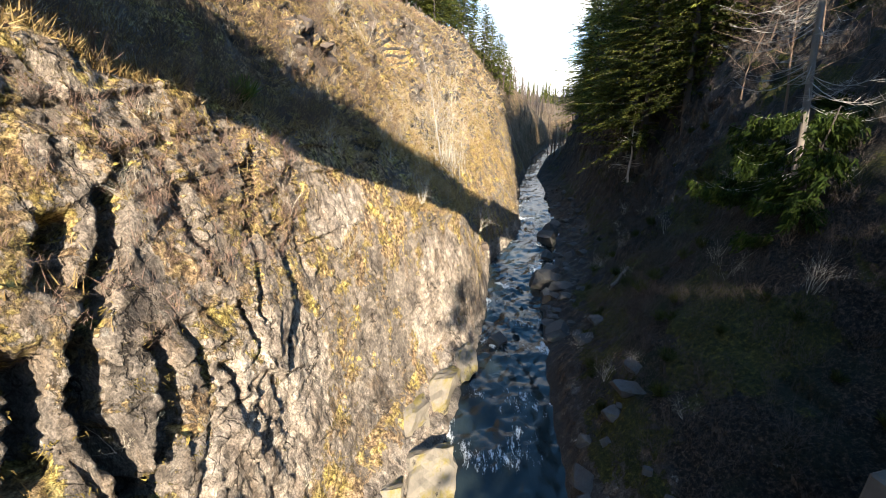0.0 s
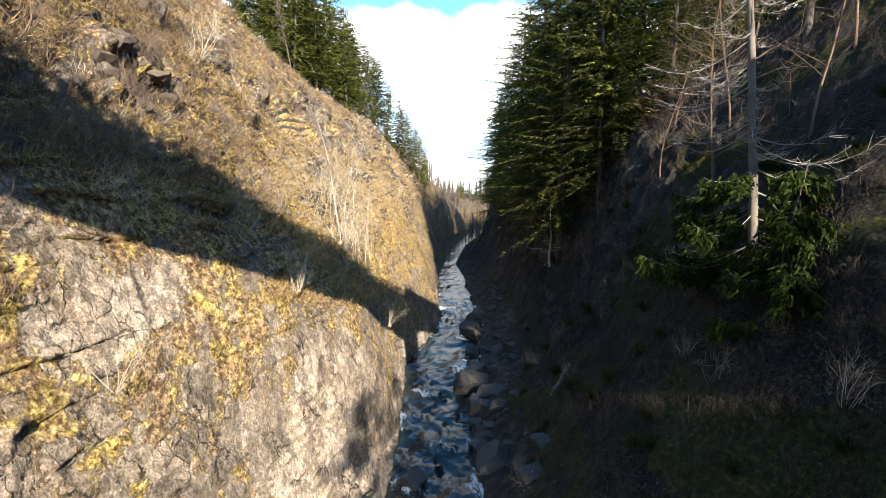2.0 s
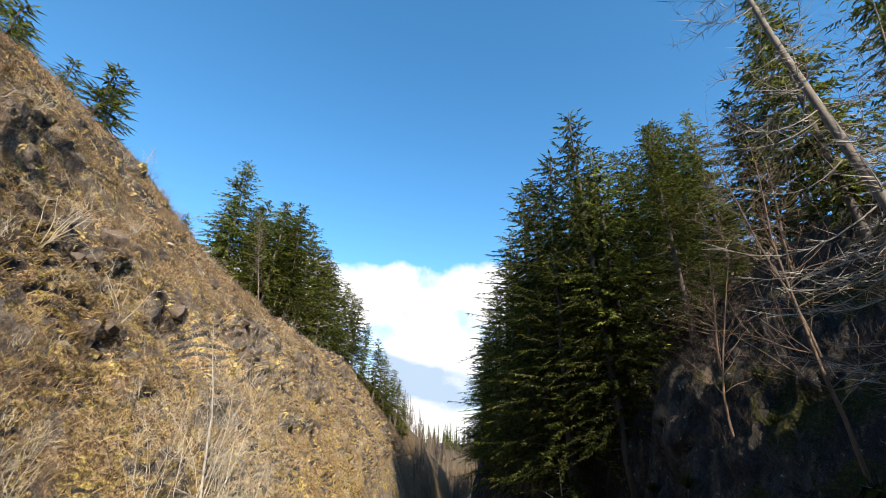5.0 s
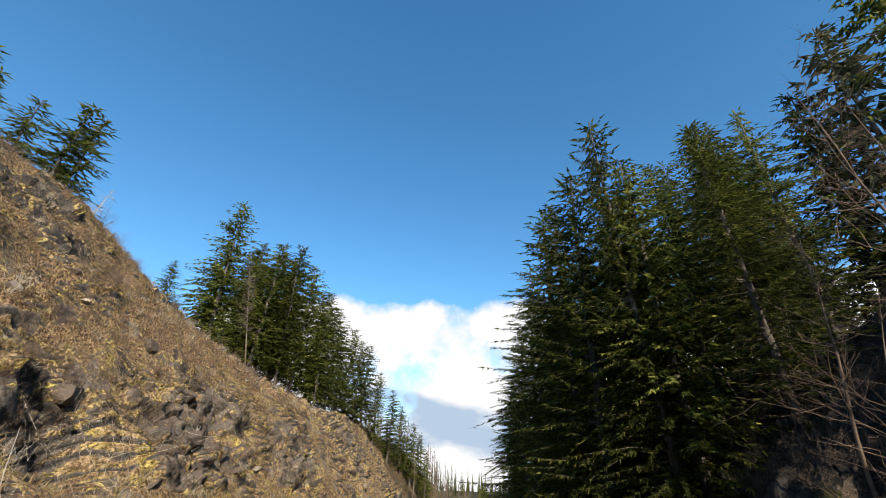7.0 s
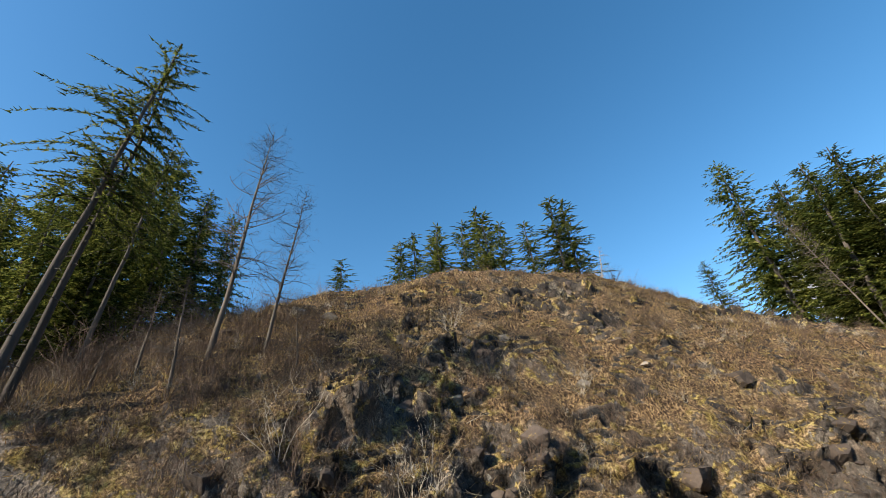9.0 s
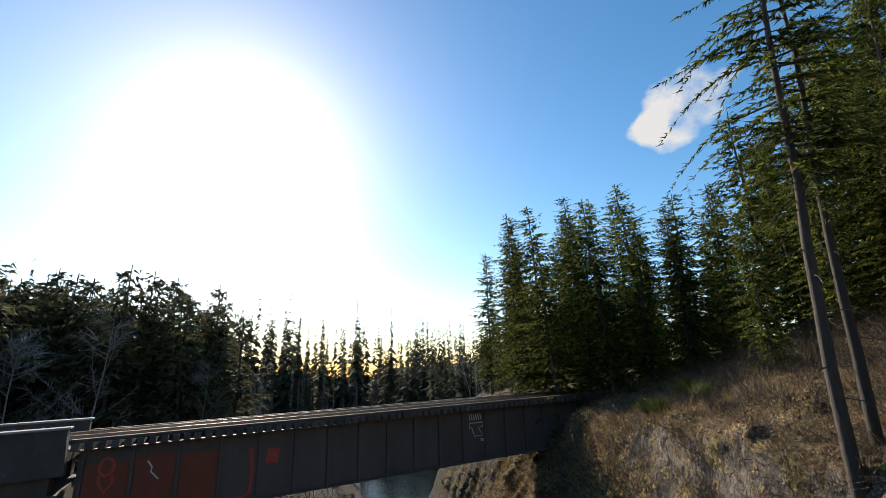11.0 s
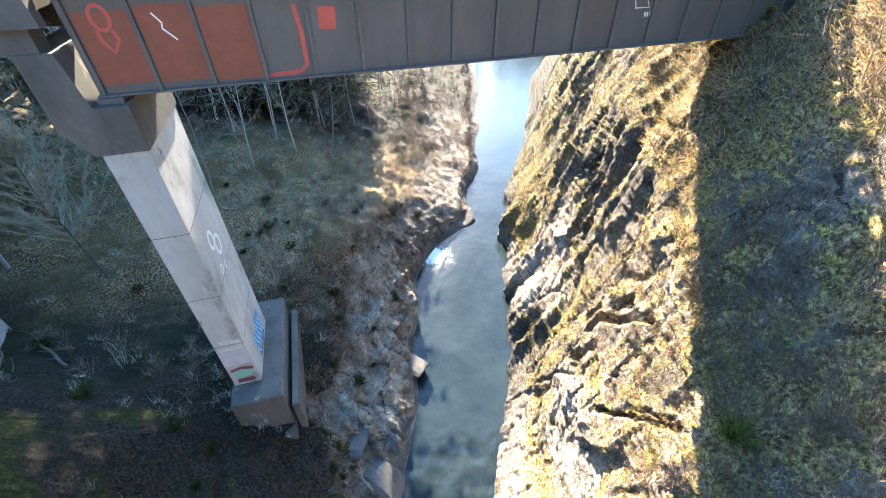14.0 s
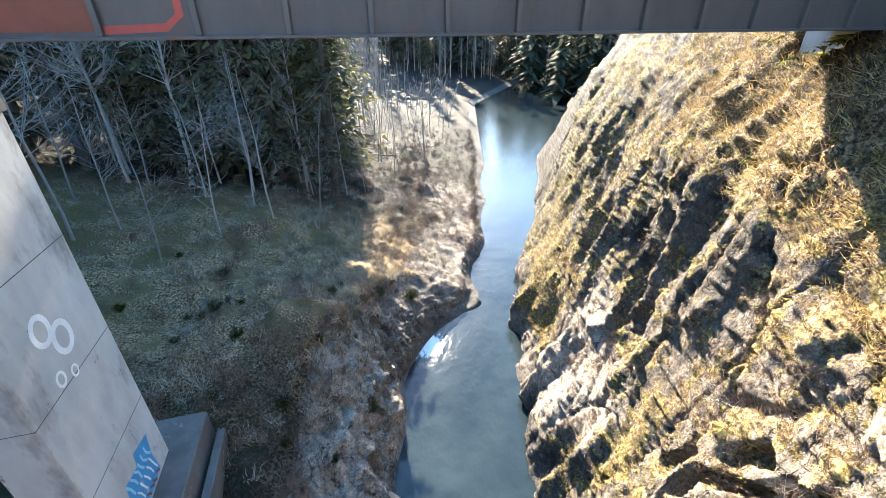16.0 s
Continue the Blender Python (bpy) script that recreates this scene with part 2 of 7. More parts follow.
    # dry grass and bracken
    tuft = noise_node(nodes, links, pos, 0.10, 5, 0.7, (1, 1, 0.35))
    straw = ramp(nodes, links, tuft, [(0.40, (0.022, 0.013, 0.008)), (0.5, (0.14, 0.086, 0.042)), (0.61, (0.40, 0.285, 0.15))])
    straw = mixed(nodes, links, ramp(nodes, links, big, [(0.42, grey(0)), (0.62, grey(0.8))]), straw, ramp(nodes, links, tuft, [(0.40, (0.020, 0.012, 0.008)), (0.5, (0.11, 0.066, 0.036)), (0.61, (0.28, 0.18, 0.10))]))
    grassy = math_node(nodes, links, "ADD", cover("grass"), math_node(nodes, links, "MULTIPLY", math_node(nodes, links, "SUBTRACT", mid, 0.5), 1.6))
    col = mixed(nodes, links, ramp(nodes, links, grassy, [(0.44, grey(0)), (0.60, grey(1))]), col, straw)
    # fallen leaves and soil, near black to paint in the bank's shade
    leaf = noise_node(nodes, links, pos, 0.12, 4, 0.7)
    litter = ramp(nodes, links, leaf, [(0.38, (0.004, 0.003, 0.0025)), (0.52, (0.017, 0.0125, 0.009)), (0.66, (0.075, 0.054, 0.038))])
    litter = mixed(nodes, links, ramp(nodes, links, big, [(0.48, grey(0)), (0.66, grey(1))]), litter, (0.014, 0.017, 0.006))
    # dry mixes in paler leaves; elsewhere the painted shade stays
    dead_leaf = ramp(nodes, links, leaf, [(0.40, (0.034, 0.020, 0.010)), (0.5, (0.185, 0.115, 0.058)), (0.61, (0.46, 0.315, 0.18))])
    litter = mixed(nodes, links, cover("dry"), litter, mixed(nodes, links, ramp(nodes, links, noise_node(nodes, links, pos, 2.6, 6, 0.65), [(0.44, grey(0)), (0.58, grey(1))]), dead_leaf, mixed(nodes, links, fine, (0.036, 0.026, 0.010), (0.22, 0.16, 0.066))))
    littery = math_node(nodes, links, "ADD", cover("litter"), math_node(nodes, links, "MULTIPLY", math_node(nodes, links, "SUBTRACT", mid, 0.5), 1.2))
    col = mixed(nodes, links, ramp(nodes, links, littery, [(0.44, grey(0)), (0.60, grey(1))]), col, litter)
    # washed, wet foot of the rock
    col = mixed(nodes, links, math_node(nodes, links, "MULTIPLY", cover("wet"), 0.7), col, (0.055, 0.053, 0.05))
    speckle = noise_node(nodes, links, pos, 0.05, 4, 0.75)
    col = mixed(nodes, links, 0.75, col, ramp(nodes, links, speckle, [(0.38, grey(0.45)), (0.50, grey(1.0)), (0.62, grey(1.55))]), "MULTIPLY")
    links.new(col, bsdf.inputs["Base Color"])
    bsdf.inputs["Roughness"].default_value = 0.9
    bsdf.inputs["Specular IOR Level"].default_value = 0.25
    bare_rock = math_node(nodes, links, "SUBTRACT", 1.0, math_node(nodes, links, "MAXIMUM", moss_mask, ramp(nodes, links, math_node(nodes, links, "MAXIMUM", grassy, littery), [(0.44, grey(0)), (0.60, grey(1))])))
    stone = math_node(nodes, links, "ADD", math_node(nodes, links, "MULTIPLY", rise_a, 0.20), math_node(nodes, links, "MULTIPLY", rise_b, 0.10))
    stone = math_node(nodes, links, "ADD", stone, math_node(nodes, links, "MULTIPLY", rise_c, 0.05))
    stone = math_node(nodes, links, "SUBTRACT", stone, math_node(nodes, links, "MULTIPLY", crack, 0.10))
    stone = math_node(nodes, links, "ADD", stone, math_node(nodes, links, "MULTIPLY", grit, 0.045))
    soft = math_node(nodes, links, "ADD", math_node(nodes, links, "ADD", math_node(nodes, links, "MULTIPLY", mid, 0.10), math_node(nodes, links, "MULTIPLY", speckle, 0.03)), math_node(nodes, links, "MULTIPLY", fine, 0.12))
    height = math_node(nodes, links, "ADD", math_node(nodes, links, "MULTIPLY", stone, math_node(nodes, links, "ADD", math_node(nodes, links, "MULTIPLY", bare_rock, 0.75), 0.25)), math_node(nodes, links, "MULTIPLY", soft, math_node(nodes, links, "SUBTRACT", 1.0, math_node(nodes, links, "MULTIPLY", bare_rock, 0.7))))
    bumped(nodes, links, bsdf, height, 1.0, 1.0)
    return m


def water_material():
    m, nodes, links, bsdf = node_material("river_water")
    pos = nodes.new("ShaderNodeNewGeometry").outputs["Position"]
    a = nodes.new("ShaderNodeAttribute")
    a.attribute_name = "foam"
    ripples = noise_node(nodes, links, pos, 0.9, 6, 0.6, (1.0, 0.55, 1))
    small = noise_node(nodes, links, pos, 0.22, 4, 0.6, (1.0, 0.7, 1))
    froth = noise_node(nodes, links, pos, 0.40, 8, 0.80, (1.3, 0.45, 1))
    amount = math_node(nodes, links, "ADD", a.outputs["Fac"], math_node(nodes, links, "MULTIPLY", math_node(nodes, links, "SUBTRACT", froth, 0.5), 1.7))
    white = ramp(nodes, links, amount, [(0.52, grey(0)), (0.74, grey(1))])
    deep = ramp(nodes, links, noise_node(nodes, links, pos, 4.0, 3), [(0.3, (0.008, 0.013, 0.015)), (0.7, (0.018, 0.026, 0.028))])
    links.new(mixed(nodes, links, white, deep, (0.62, 0.66, 0.68)), bsdf.inputs["Base Color"])
    links.new(ramp(nodes, links, white, [(0.0, grey(0.12)), (1.0, grey(0.6))]), bsdf.inputs["Roughness"])
    bsdf.inputs["IOR"].default_value = 1.33
    b = bumped(nodes, links, bsdf, mixed(nodes, links, 0.35, ripples, small), 0.55, 0.10)
    links.new(ramp(nodes, links, a.outputs["Fac"], [(0.0, grey(0.42)), (0.35, grey(1.0))]), b.inputs["Strength"])
    return m


def leaf_material(name, colors, tint=0.35, through_light=0.25):
    m, nodes, links, bsdf = node_material(name)
    info = nodes.new("ShaderNodeObjectInfo").outputs["Random"]
    geo = nodes.new("ShaderNodeNewGeometry")
    island = geo.outputs["Random Per Island"]
    patch = noise_node(nodes, links, geo.outputs["Position"], 2.2, 3)
    mixv = math_node(nodes, links, "ADD", math_node(nodes, links, "MULTIPLY", island, 0.45), math_node(nodes, links, "MULTIPLY", patch, 0.55))
    col = ramp(nodes, links, mixv, [(0.25, colors[0]), (0.5, colors[1]), (0.78, colors[2])])
    hsv = add(nodes, "ShaderNodeHueSaturation", Saturation=1.0)
    links.new(math_node(nodes, links, "ADD", math_node(nodes, links, "MULTIPLY", info, tint * 2), 1 - tint), hsv.inputs["Value"])
    links.new(col, hsv.inputs["Color"])
    links.new(hsv.outputs["Color"], bsdf.inputs["Base Color"])
    bsdf.inputs["Roughness"].default_value = 0.75
    bsdf.inputs["Specular IOR Level"].default_value = 0.1
    if through_light:
        glow = nodes.new("ShaderNodeBsdfTranslucent")
        links.new(hsv.outputs["Color"], glow.inputs["Color"])
        mix = nodes.new("ShaderNodeMixShader")
        mix.inputs[0].default_value = through_light
        links.new(bsdf.outputs[0], mix.inputs[1])
        links.new(glow.outputs[0], mix.inputs[2])
        links.new(mix.outputs[0], nodes["Material Output"].inputs["Surface"])
    return m


GROUND = ground_material()
WATER = water_material()
# boulder basalt by its light: darkened for shaded shores, pale for the sunny slope
BOULDER = plain("wet_shaded_basalt", [(0.014, 0.0135, 0.013), (0.045, 0.043, 0.041), (0.09, 0.085, 0.08)], 0.75, size=0.9, bump=0.8, distance=0.08, spots=[((0.07, 0.075, 0.02), 1.3, 0.58, 0.70)], per_object=0.5)
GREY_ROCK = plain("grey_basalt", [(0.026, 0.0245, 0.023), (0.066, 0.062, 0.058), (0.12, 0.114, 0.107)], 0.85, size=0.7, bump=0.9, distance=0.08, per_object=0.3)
SUNLIT_ROCK = plain("sunlit_basalt", [(0.13, 0.11, 0.09), (0.30, 0.26, 0.21), (0.42, 0.37, 0.30)], 0.9, size=0.8, bump=0.8, distance=0.08, spots=[((0.30, 0.22, 0.05), 0.9, 0.56, 0.68)], per_object=0.4)
LEDGE_ROCK = plain("water_worn_basalt", [(0.075, 0.064, 0.05), (0.17, 0.145, 0.11), (0.27, 0.235, 0.185)], 0.85, size=0.7, bump=0.7, distance=0.05, spots=[((0.15, 0.12, 0.035), 0.8, 0.50, 0.60), ((0.03, 0.024, 0.018), 0.5, 0.60, 0.66)])
FIR = leaf_material("fir_needles", [(0.016, 0.024, 0.006), (0.066, 0.082, 0.015), (0.24, 0.24, 0.055)], 0.35, 0.5)
# grey-green valley needles have haze mixed into their colour
SHADE_FIR = leaf_material("hazy_valley_fir_needles", [(0.032, 0.034, 0.018), (0.080, 0.080, 0.042), (0.15, 0.14, 0.075)], 0.3, 0.35)
CEDAR = leaf_material("cedar_sprays", [(0.008, 0.016, 0.0025), (0.017, 0.031, 0.004), (0.048, 0.068, 0.010)], 0.25, 0.2)
BARK = plain("fir_bark", [(0.030, 0.023, 0.019), (0.078, 0.062, 0.051), (0.13, 0.115, 0.10)], 0.95, size=0.5, bump=0.8, distance=0.05, stretch=(1, 1, 0.2), per_object=0.4)
BROWN_BARK = plain("brown_alder_bark", [(0.07, 0.056, 0.046), (0.16, 0.132, 0.11), (0.26, 0.235, 0.205)], 0.9, size=0.4, bump=0.5, distance=0.02, per_object=0.5)
PALE_BARK = plain("alder_bark", [(0.12, 0.108, 0.095), (0.27, 0.245, 0.215), (0.40, 0.38, 0.345)], 0.9, size=0.4, bump=0.5, distance=0.02, per_object=0.5)
DEAD_WOOD = plain("dead_wood", [(0.06, 0.047, 0.037), (0.16, 0.132, 0.105), (0.08, 0.063, 0.05)], 0.9, size=0.3, bump=0.5, distance=0.02, stretch=(1, 1, 0.3), per_object=0.4)
TWIG = plain("brown_twigs", [(0.06, 0.038, 0.026), (0.135, 0.088, 0.058), (0.22, 0.16, 0.115)], 0.9, size=0.5, bump=0.0, per_object=0.6)
# twigs for the shaded bank, with its shade darkened into the colour
DARK_TWIG = plain("shaded_twigs", [(0.018, 0.013, 0.010), (0.040, 0.029, 0.022), (0.085, 0.066, 0.052)], 0.9, size=0.5, bump=0.0, per_object=0.6)
PINK_TWIG = plain("bramble_stems", [(0.06, 0.034, 0.024), (0.125, 0.075, 0.052), (0.20, 0.135, 0.10)], 0.9, size=0.5, bump=0.0, per_object=0.4)
PALE_TWIG = plain("lichened_twigs", [(0.22, 0.19, 0.145), (0.40, 0.35, 0.28), (0.50, 0.46, 0.38)], 0.9, size=0.5, bump=0.0, per_object=0.5)
LICHEN_TWIG = plain("lichen_grey_twigs", [(0.12, 0.12, 0.085), (0.25, 0.25, 0.19), (0.36, 0.36, 0.29)], 0.95, size=0.5, bump=0.0)
STRAW = leaf_material("dry_grass", [(0.16, 0.10, 0.04), (0.30, 0.21, 0.09), (0.46, 0.35, 0.17)], 0.1, 0.3)
MOSS_MAT = leaf_material("golden_moss", [(0.06, 0.043, 0.014), (0.15, 0.112, 0.034), (0.27, 0.21, 0.068)], 0.1, 0.0)
OUTCROP = plain("dark_basalt_outcrop", [(0.020, 0.015, 0.012), (0.075, 0.055, 0.043), (0.19, 0.145, 0.115)], 0.85, size=0.35, bump=0.9, distance=0.06, spots=[((0.26, 0.18, 0.05), 0.7, 0.60, 0.68)], per_object=0.5)
FERN = leaf_material("broom_and_fern", [(0.045, 0.07, 0.012), (0.10, 0.13, 0.025), (0.20, 0.21, 0.05)], 0.3, 0.3)
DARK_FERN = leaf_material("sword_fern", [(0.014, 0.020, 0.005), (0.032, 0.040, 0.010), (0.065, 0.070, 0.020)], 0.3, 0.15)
CONCRETE = plain("old_concrete", [(0.26, 0.248, 0.23), (0.46, 0.445, 0.42), (0.36, 0.345, 0.32)], 0.9, size=1.4, bump=0.35, distance=0.02, spots=[((0.12, 0.11, 0.10), 2.2, 0.56, 0.72), ((0.10, 0.095, 0.085), 0.6, 0.64, 0.74)], stretch=(1, 1, 0.45))
DARK_CONCRETE = plain("stained_shaded_concrete", [(0.055, 0.049, 0.043), (0.135, 0.122, 0.108), (0.05, 0.045, 0.04)], 0.9, size=1.2, bump=0.4, distance=0.02, spots=[((0.30, 0.28, 0.25), 1.0, 0.60, 0.72)], stretch=(1, 1, 0.5))
STEEL = plain("weathered_steel", [(0.045, 0.045, 0.047), (0.085, 0.083, 0.082), (0.12, 0.10, 0.085)], 0.55, size=0.9, bump=0.25, distance=0.01, spots=[((0.13, 0.055, 0.028), 1.3, 0.58, 0.75)], stretch=(1, 1, 0.35))
TIMBER = plain("creosoted_timber", [(0.035, 0.028, 0.023), (0.09, 0.075, 0.062), (0.15, 0.13, 0.115)], 0.8, size=0.35, bump=0.5, distance=0.01, stretch=(1, 0.25, 1), per_object=0.5)
RAIL = plain("worn_rail", [(0.30, 0.28, 0.26), (0.50, 0.48, 0.46), (0.20, 0.13, 0.09)], 0.28, 0.9, size=0.4, bump=0.1, distance=0.005)


# ---- the ground: one sheet, section by section along the river ----
# Each guide gives, at these distances along the river, one line of the gorge: x and height.
ALONG = [-400, -180, -110, -60, -30, -14, -4, 3, 8, 12, 16, 20, 26, 32, 38, 52, 80, 96, 130, 190, 300]
LEFT = {
    "top_x": [-300, -160, -95, -62, -52, -46, -40, -36, -30, -28, -25, -23, -21, -19.5, -18, -17, -18, -18, -14, 0, 60],
    "top_z": [30, 12, 16, 24, 25.5, 25.5, 26.5, 27.5, 28.8, 29.6, 30.3, 31, 32.4, 33.6, 35.2, 35.2, 31, 30, 27, 12, 8],
    "rim_x": [-250, -110, -62, -30, -19, -15.5, -14.2, -13, -11.6, -10.8, -10, -10.2, -10.2, -9.4, -8.4, -5.2, 0.6, 3, 11, 32, 100],
    "rim_z": [22, 6, 13, 20, 22, 22.8, 23.0, 23.0, 23.2, 23.8, 23.2, 23.6, 24.2, 22.4, 21.8, 22.8, 25, 26, 25, 10, 7],
    "mid_x": [-230, -95, -54, -23.5, -15, -11.6, -9.6, -8.2, -6.9, -6.3, -5.0, -4.2, -3.0, -1.2, 0.4, 3.0, 8.5, 11, 17, 40, 105],
    "mid_z": [14, 3.5, 7, 11, 14.5, 13.5, 15.6, 16.6, 15.6, 14.0, 13.1, 12.8, 11.8, 10.6, 9.6, 10, 14, 15, 14, 7, 5],
    "wall_x": [-220, -88, -50, -20.5, -12.8, -8.8, -8.2, -6.6, -4.9, -4.9, -4.2, -1.9, 0.9, 1.2, 2.6, 7.0, 12, 14.8, 22, 44, 110],
    "wall_z": [6, 2, 3, 4.5, 7, 6.8, 7.4, 8.4, 8.8, 9.0, 9.4, 9.2, 7.4, 5.6, 5.0, 4.0, 4.5, 4.5, 4.5, 5, 8],
    "foot_x": [-215, -84, -47, -18.8, -11.4, -6.0, -5.4, -4.6, -3.8, -3.3, -2.2, -0.5, 2.3, 2.6, 3.4, 8.8, 13.4, 17, 25, 47, 115],
    "foot_z": [2, 0.8, 1.2, 1.5, 2, 1.8, 2.2, 2.2, 2.2, 2.0, 1.9, 1.6, 1.2, 0.6, 0, -0.4, -1, -1.2, -1.4, -1, 4],
    "shore_x": [-212, -80, -45, -18.0, -10.6, -5.2, -4.7, -3.6, -1.6, -0.5, 0.1, 1.0, 2.8, 3.0, 3.8, 9.3, 13.9, 17.6, 26, 48, 120],
}
RIGHT = {
    "shore_x": [-150, -45, -12, -8.4, -5.0, -2.0, 2.5, 2.4, 3.4, 4.8, 4.9, 5.6, 6.6, 8.0, 10.2, 14.0, 18.4, 20, 30, 54, 126],
    "foot_x": [-145, -38, -8, -6, -3.8, -0.7, 4.2, 4.2, 5.6, 6.4, 6.8, 7.4, 9.6, 11.5, 14, 17.5, 22, 24, 35, 58, 130],
    "foot_z": [1.5, 1.0, 1.2, 1.0, 1.3, 1.3, 3.2, 1.6, 1.0, 1.2, 1.5, 1.4, 1.0, 0.4, 0.2, 0.2, 0.4, 0.4, 0, 1, 5],
    "mid_x": [-120, -20, 6, 6, 4.2, 5.6, 7.4, 8.6, 9.2, 10.0, 10.8, 11.9, 14.4, 16.6, 19.5, 23, 26.5, 29.5, 38.5, 62, 140],
    "mid_z": [3, 2.0, 2.4, 2.6, 3.0, 4.2, 7.8, 4.2, 4.6, 5.6, 6.2, 6.2, 6.0, 5.4, 5.0, 7.5, 9.5, 10, 9, 8, 10],
    "slope_x": [-80, 10, 22, 20, 18, 18, 15, 16, 15, 14.2, 15.0, 17.6, 19.4, 20.4, 23, 26.4, 30, 33, 43, 66, 160],
    "slope_z": [6, 4, 5, 6, 6.6, 7, 6.4, 5.0, 6.6, 10.5, 11.8, 12.4, 13, 14, 17, 19.5, 20.5, 20, 17, 9, 6],
    "top_x": [0, 80, 70, 60, 52, 46, 40, 38, 36, 30, 27.5, 27.5, 27.5, 27.5, 29, 32, 36, 40, 52, 80, 200],
    "top_z": [22, 14, 14, 12, 11, 10, 9, 10, 14, 20, 24.5, 25.5, 25.5, 25, 24, 24.5, 26, 26, 22, 12, 8],
}
# clefts in the cliff: its line as (along, height), half width, depth
CLEFTS = [([(5.6, 7.3), (5.63, 9.3), (6.07, 10.6), (6.53, 11.2), (7.3, 11.8), (7.7, 12.6), (8.4, 13.3)], 0.26, 1.6), ([(9.2, 10.5), (8.96, 11.3), (9.24, 12.3), (9.28, 13.1)], 0.13, 0.8), ([(9.6, 9.2), (11.0, 11.1), (12.46, 12.9)], 0.12, 1.1), ([(10.6, 10.9), (12.1, 12.8)], 0.07, 0.6),
          ([(6.7, 8.2), (6.95, 9.8)], 0.20, 1.0), ([(6.2, 11.7), (6.75, 12.5)], 0.26, 1.0), ([(9.15, 8.5), (9.25, 9.6)], 0.11, 0.7), ([(5.9, 7.4), (6.55, 8.6)], 0.22, 1.1), ([(7.57, 8.8), (7.8, 9.8)], 0.12, 0.7), ([(8.05, 7.7), (8.08, 8.6)], 0.12, 0.7), ([(4.6, 9.0), (5.3, 10.6)], 0.24, 1.1), ([(12.7, 9.1), (13.1, 10.0)], 0.08, 0.4)]
# bare dark outcrops on the sunny side: middle and reach
BARE_ROCK = [(-7.2, 40.0, 18.6, 3.0, 4.0, 3.2), (1.0, 80, 20.5, 5, 6.5, 5), (-16, 43, 31.8, 2.6, 4.6, 1.7), (-5.2, 52, 21.2, 2.4, 4.2, 2.0), (-8.6, 33, 20.0, 2.2, 3.6, 2.2), (-4.4, 48, 18.5, 3.0, 4.6, 2.8), (-1, 62, 19, 3.5, 6, 3.5), (-10.4, 30, 23.6, 1.8, 2.8, 1.4), (-9.6, 26, 20.5, 2.2, 2.6, 2.0), (-12.5, 36, 26.5, 1.6, 3.0, 1.2)]
# clean pale faces low on the sunny cliff
WASHED_ROCK = [(0.2, 20.5, 4.2, 4, 5.0, 3.6), (-4.4, 8.5, 6.2, 3, 4.5, 2.6), (-6.5, -4, 5, 4, 6, 4.5), (-3.6, 15.2, 10.2, 1.6, 2.2, 1.0)]
BRIDGE = pose(0, 3.16, 0, 0, 0, 13.05)


def water_level(y):
    return np.interp(y, [-120, 6, 14, 22, 24, 32, 50, 56, 100, 190], [0.15, 0.05, -0.1, -0.35, -0.8, -1.2, -1.7, -2.1, -2.6, -3.0])


def guide(table, key, ys):
    line = np.interp(ys, ALONG, table[key])
    if table is RIGHT and key in ("shore_x", "foot_x"):
        # a bay in the rock shelf, and the point upstream of it
        line = line + 2.9 * np.exp(-(((ys + 8.6) / 2.6) ** 2)) + 2.6 * np.exp(-(((ys + 12.8) / 2.0) ** 2)) - 1.2 * np.exp(-(((ys + 16.8) / 2.4) ** 2))
        q = np.stack([0 * ys, ys, 0 * ys], 1)
        line = line + (0.75 * vnoise(q, 2.6, 103) + 0.35 * vnoise(q, 0.9, 104)) * smoothstep(-60, -50, ys) * (1 - smoothstep(4, 8, ys)) * (0.6 + 0.4 * (key == "shore_x"))
    return line


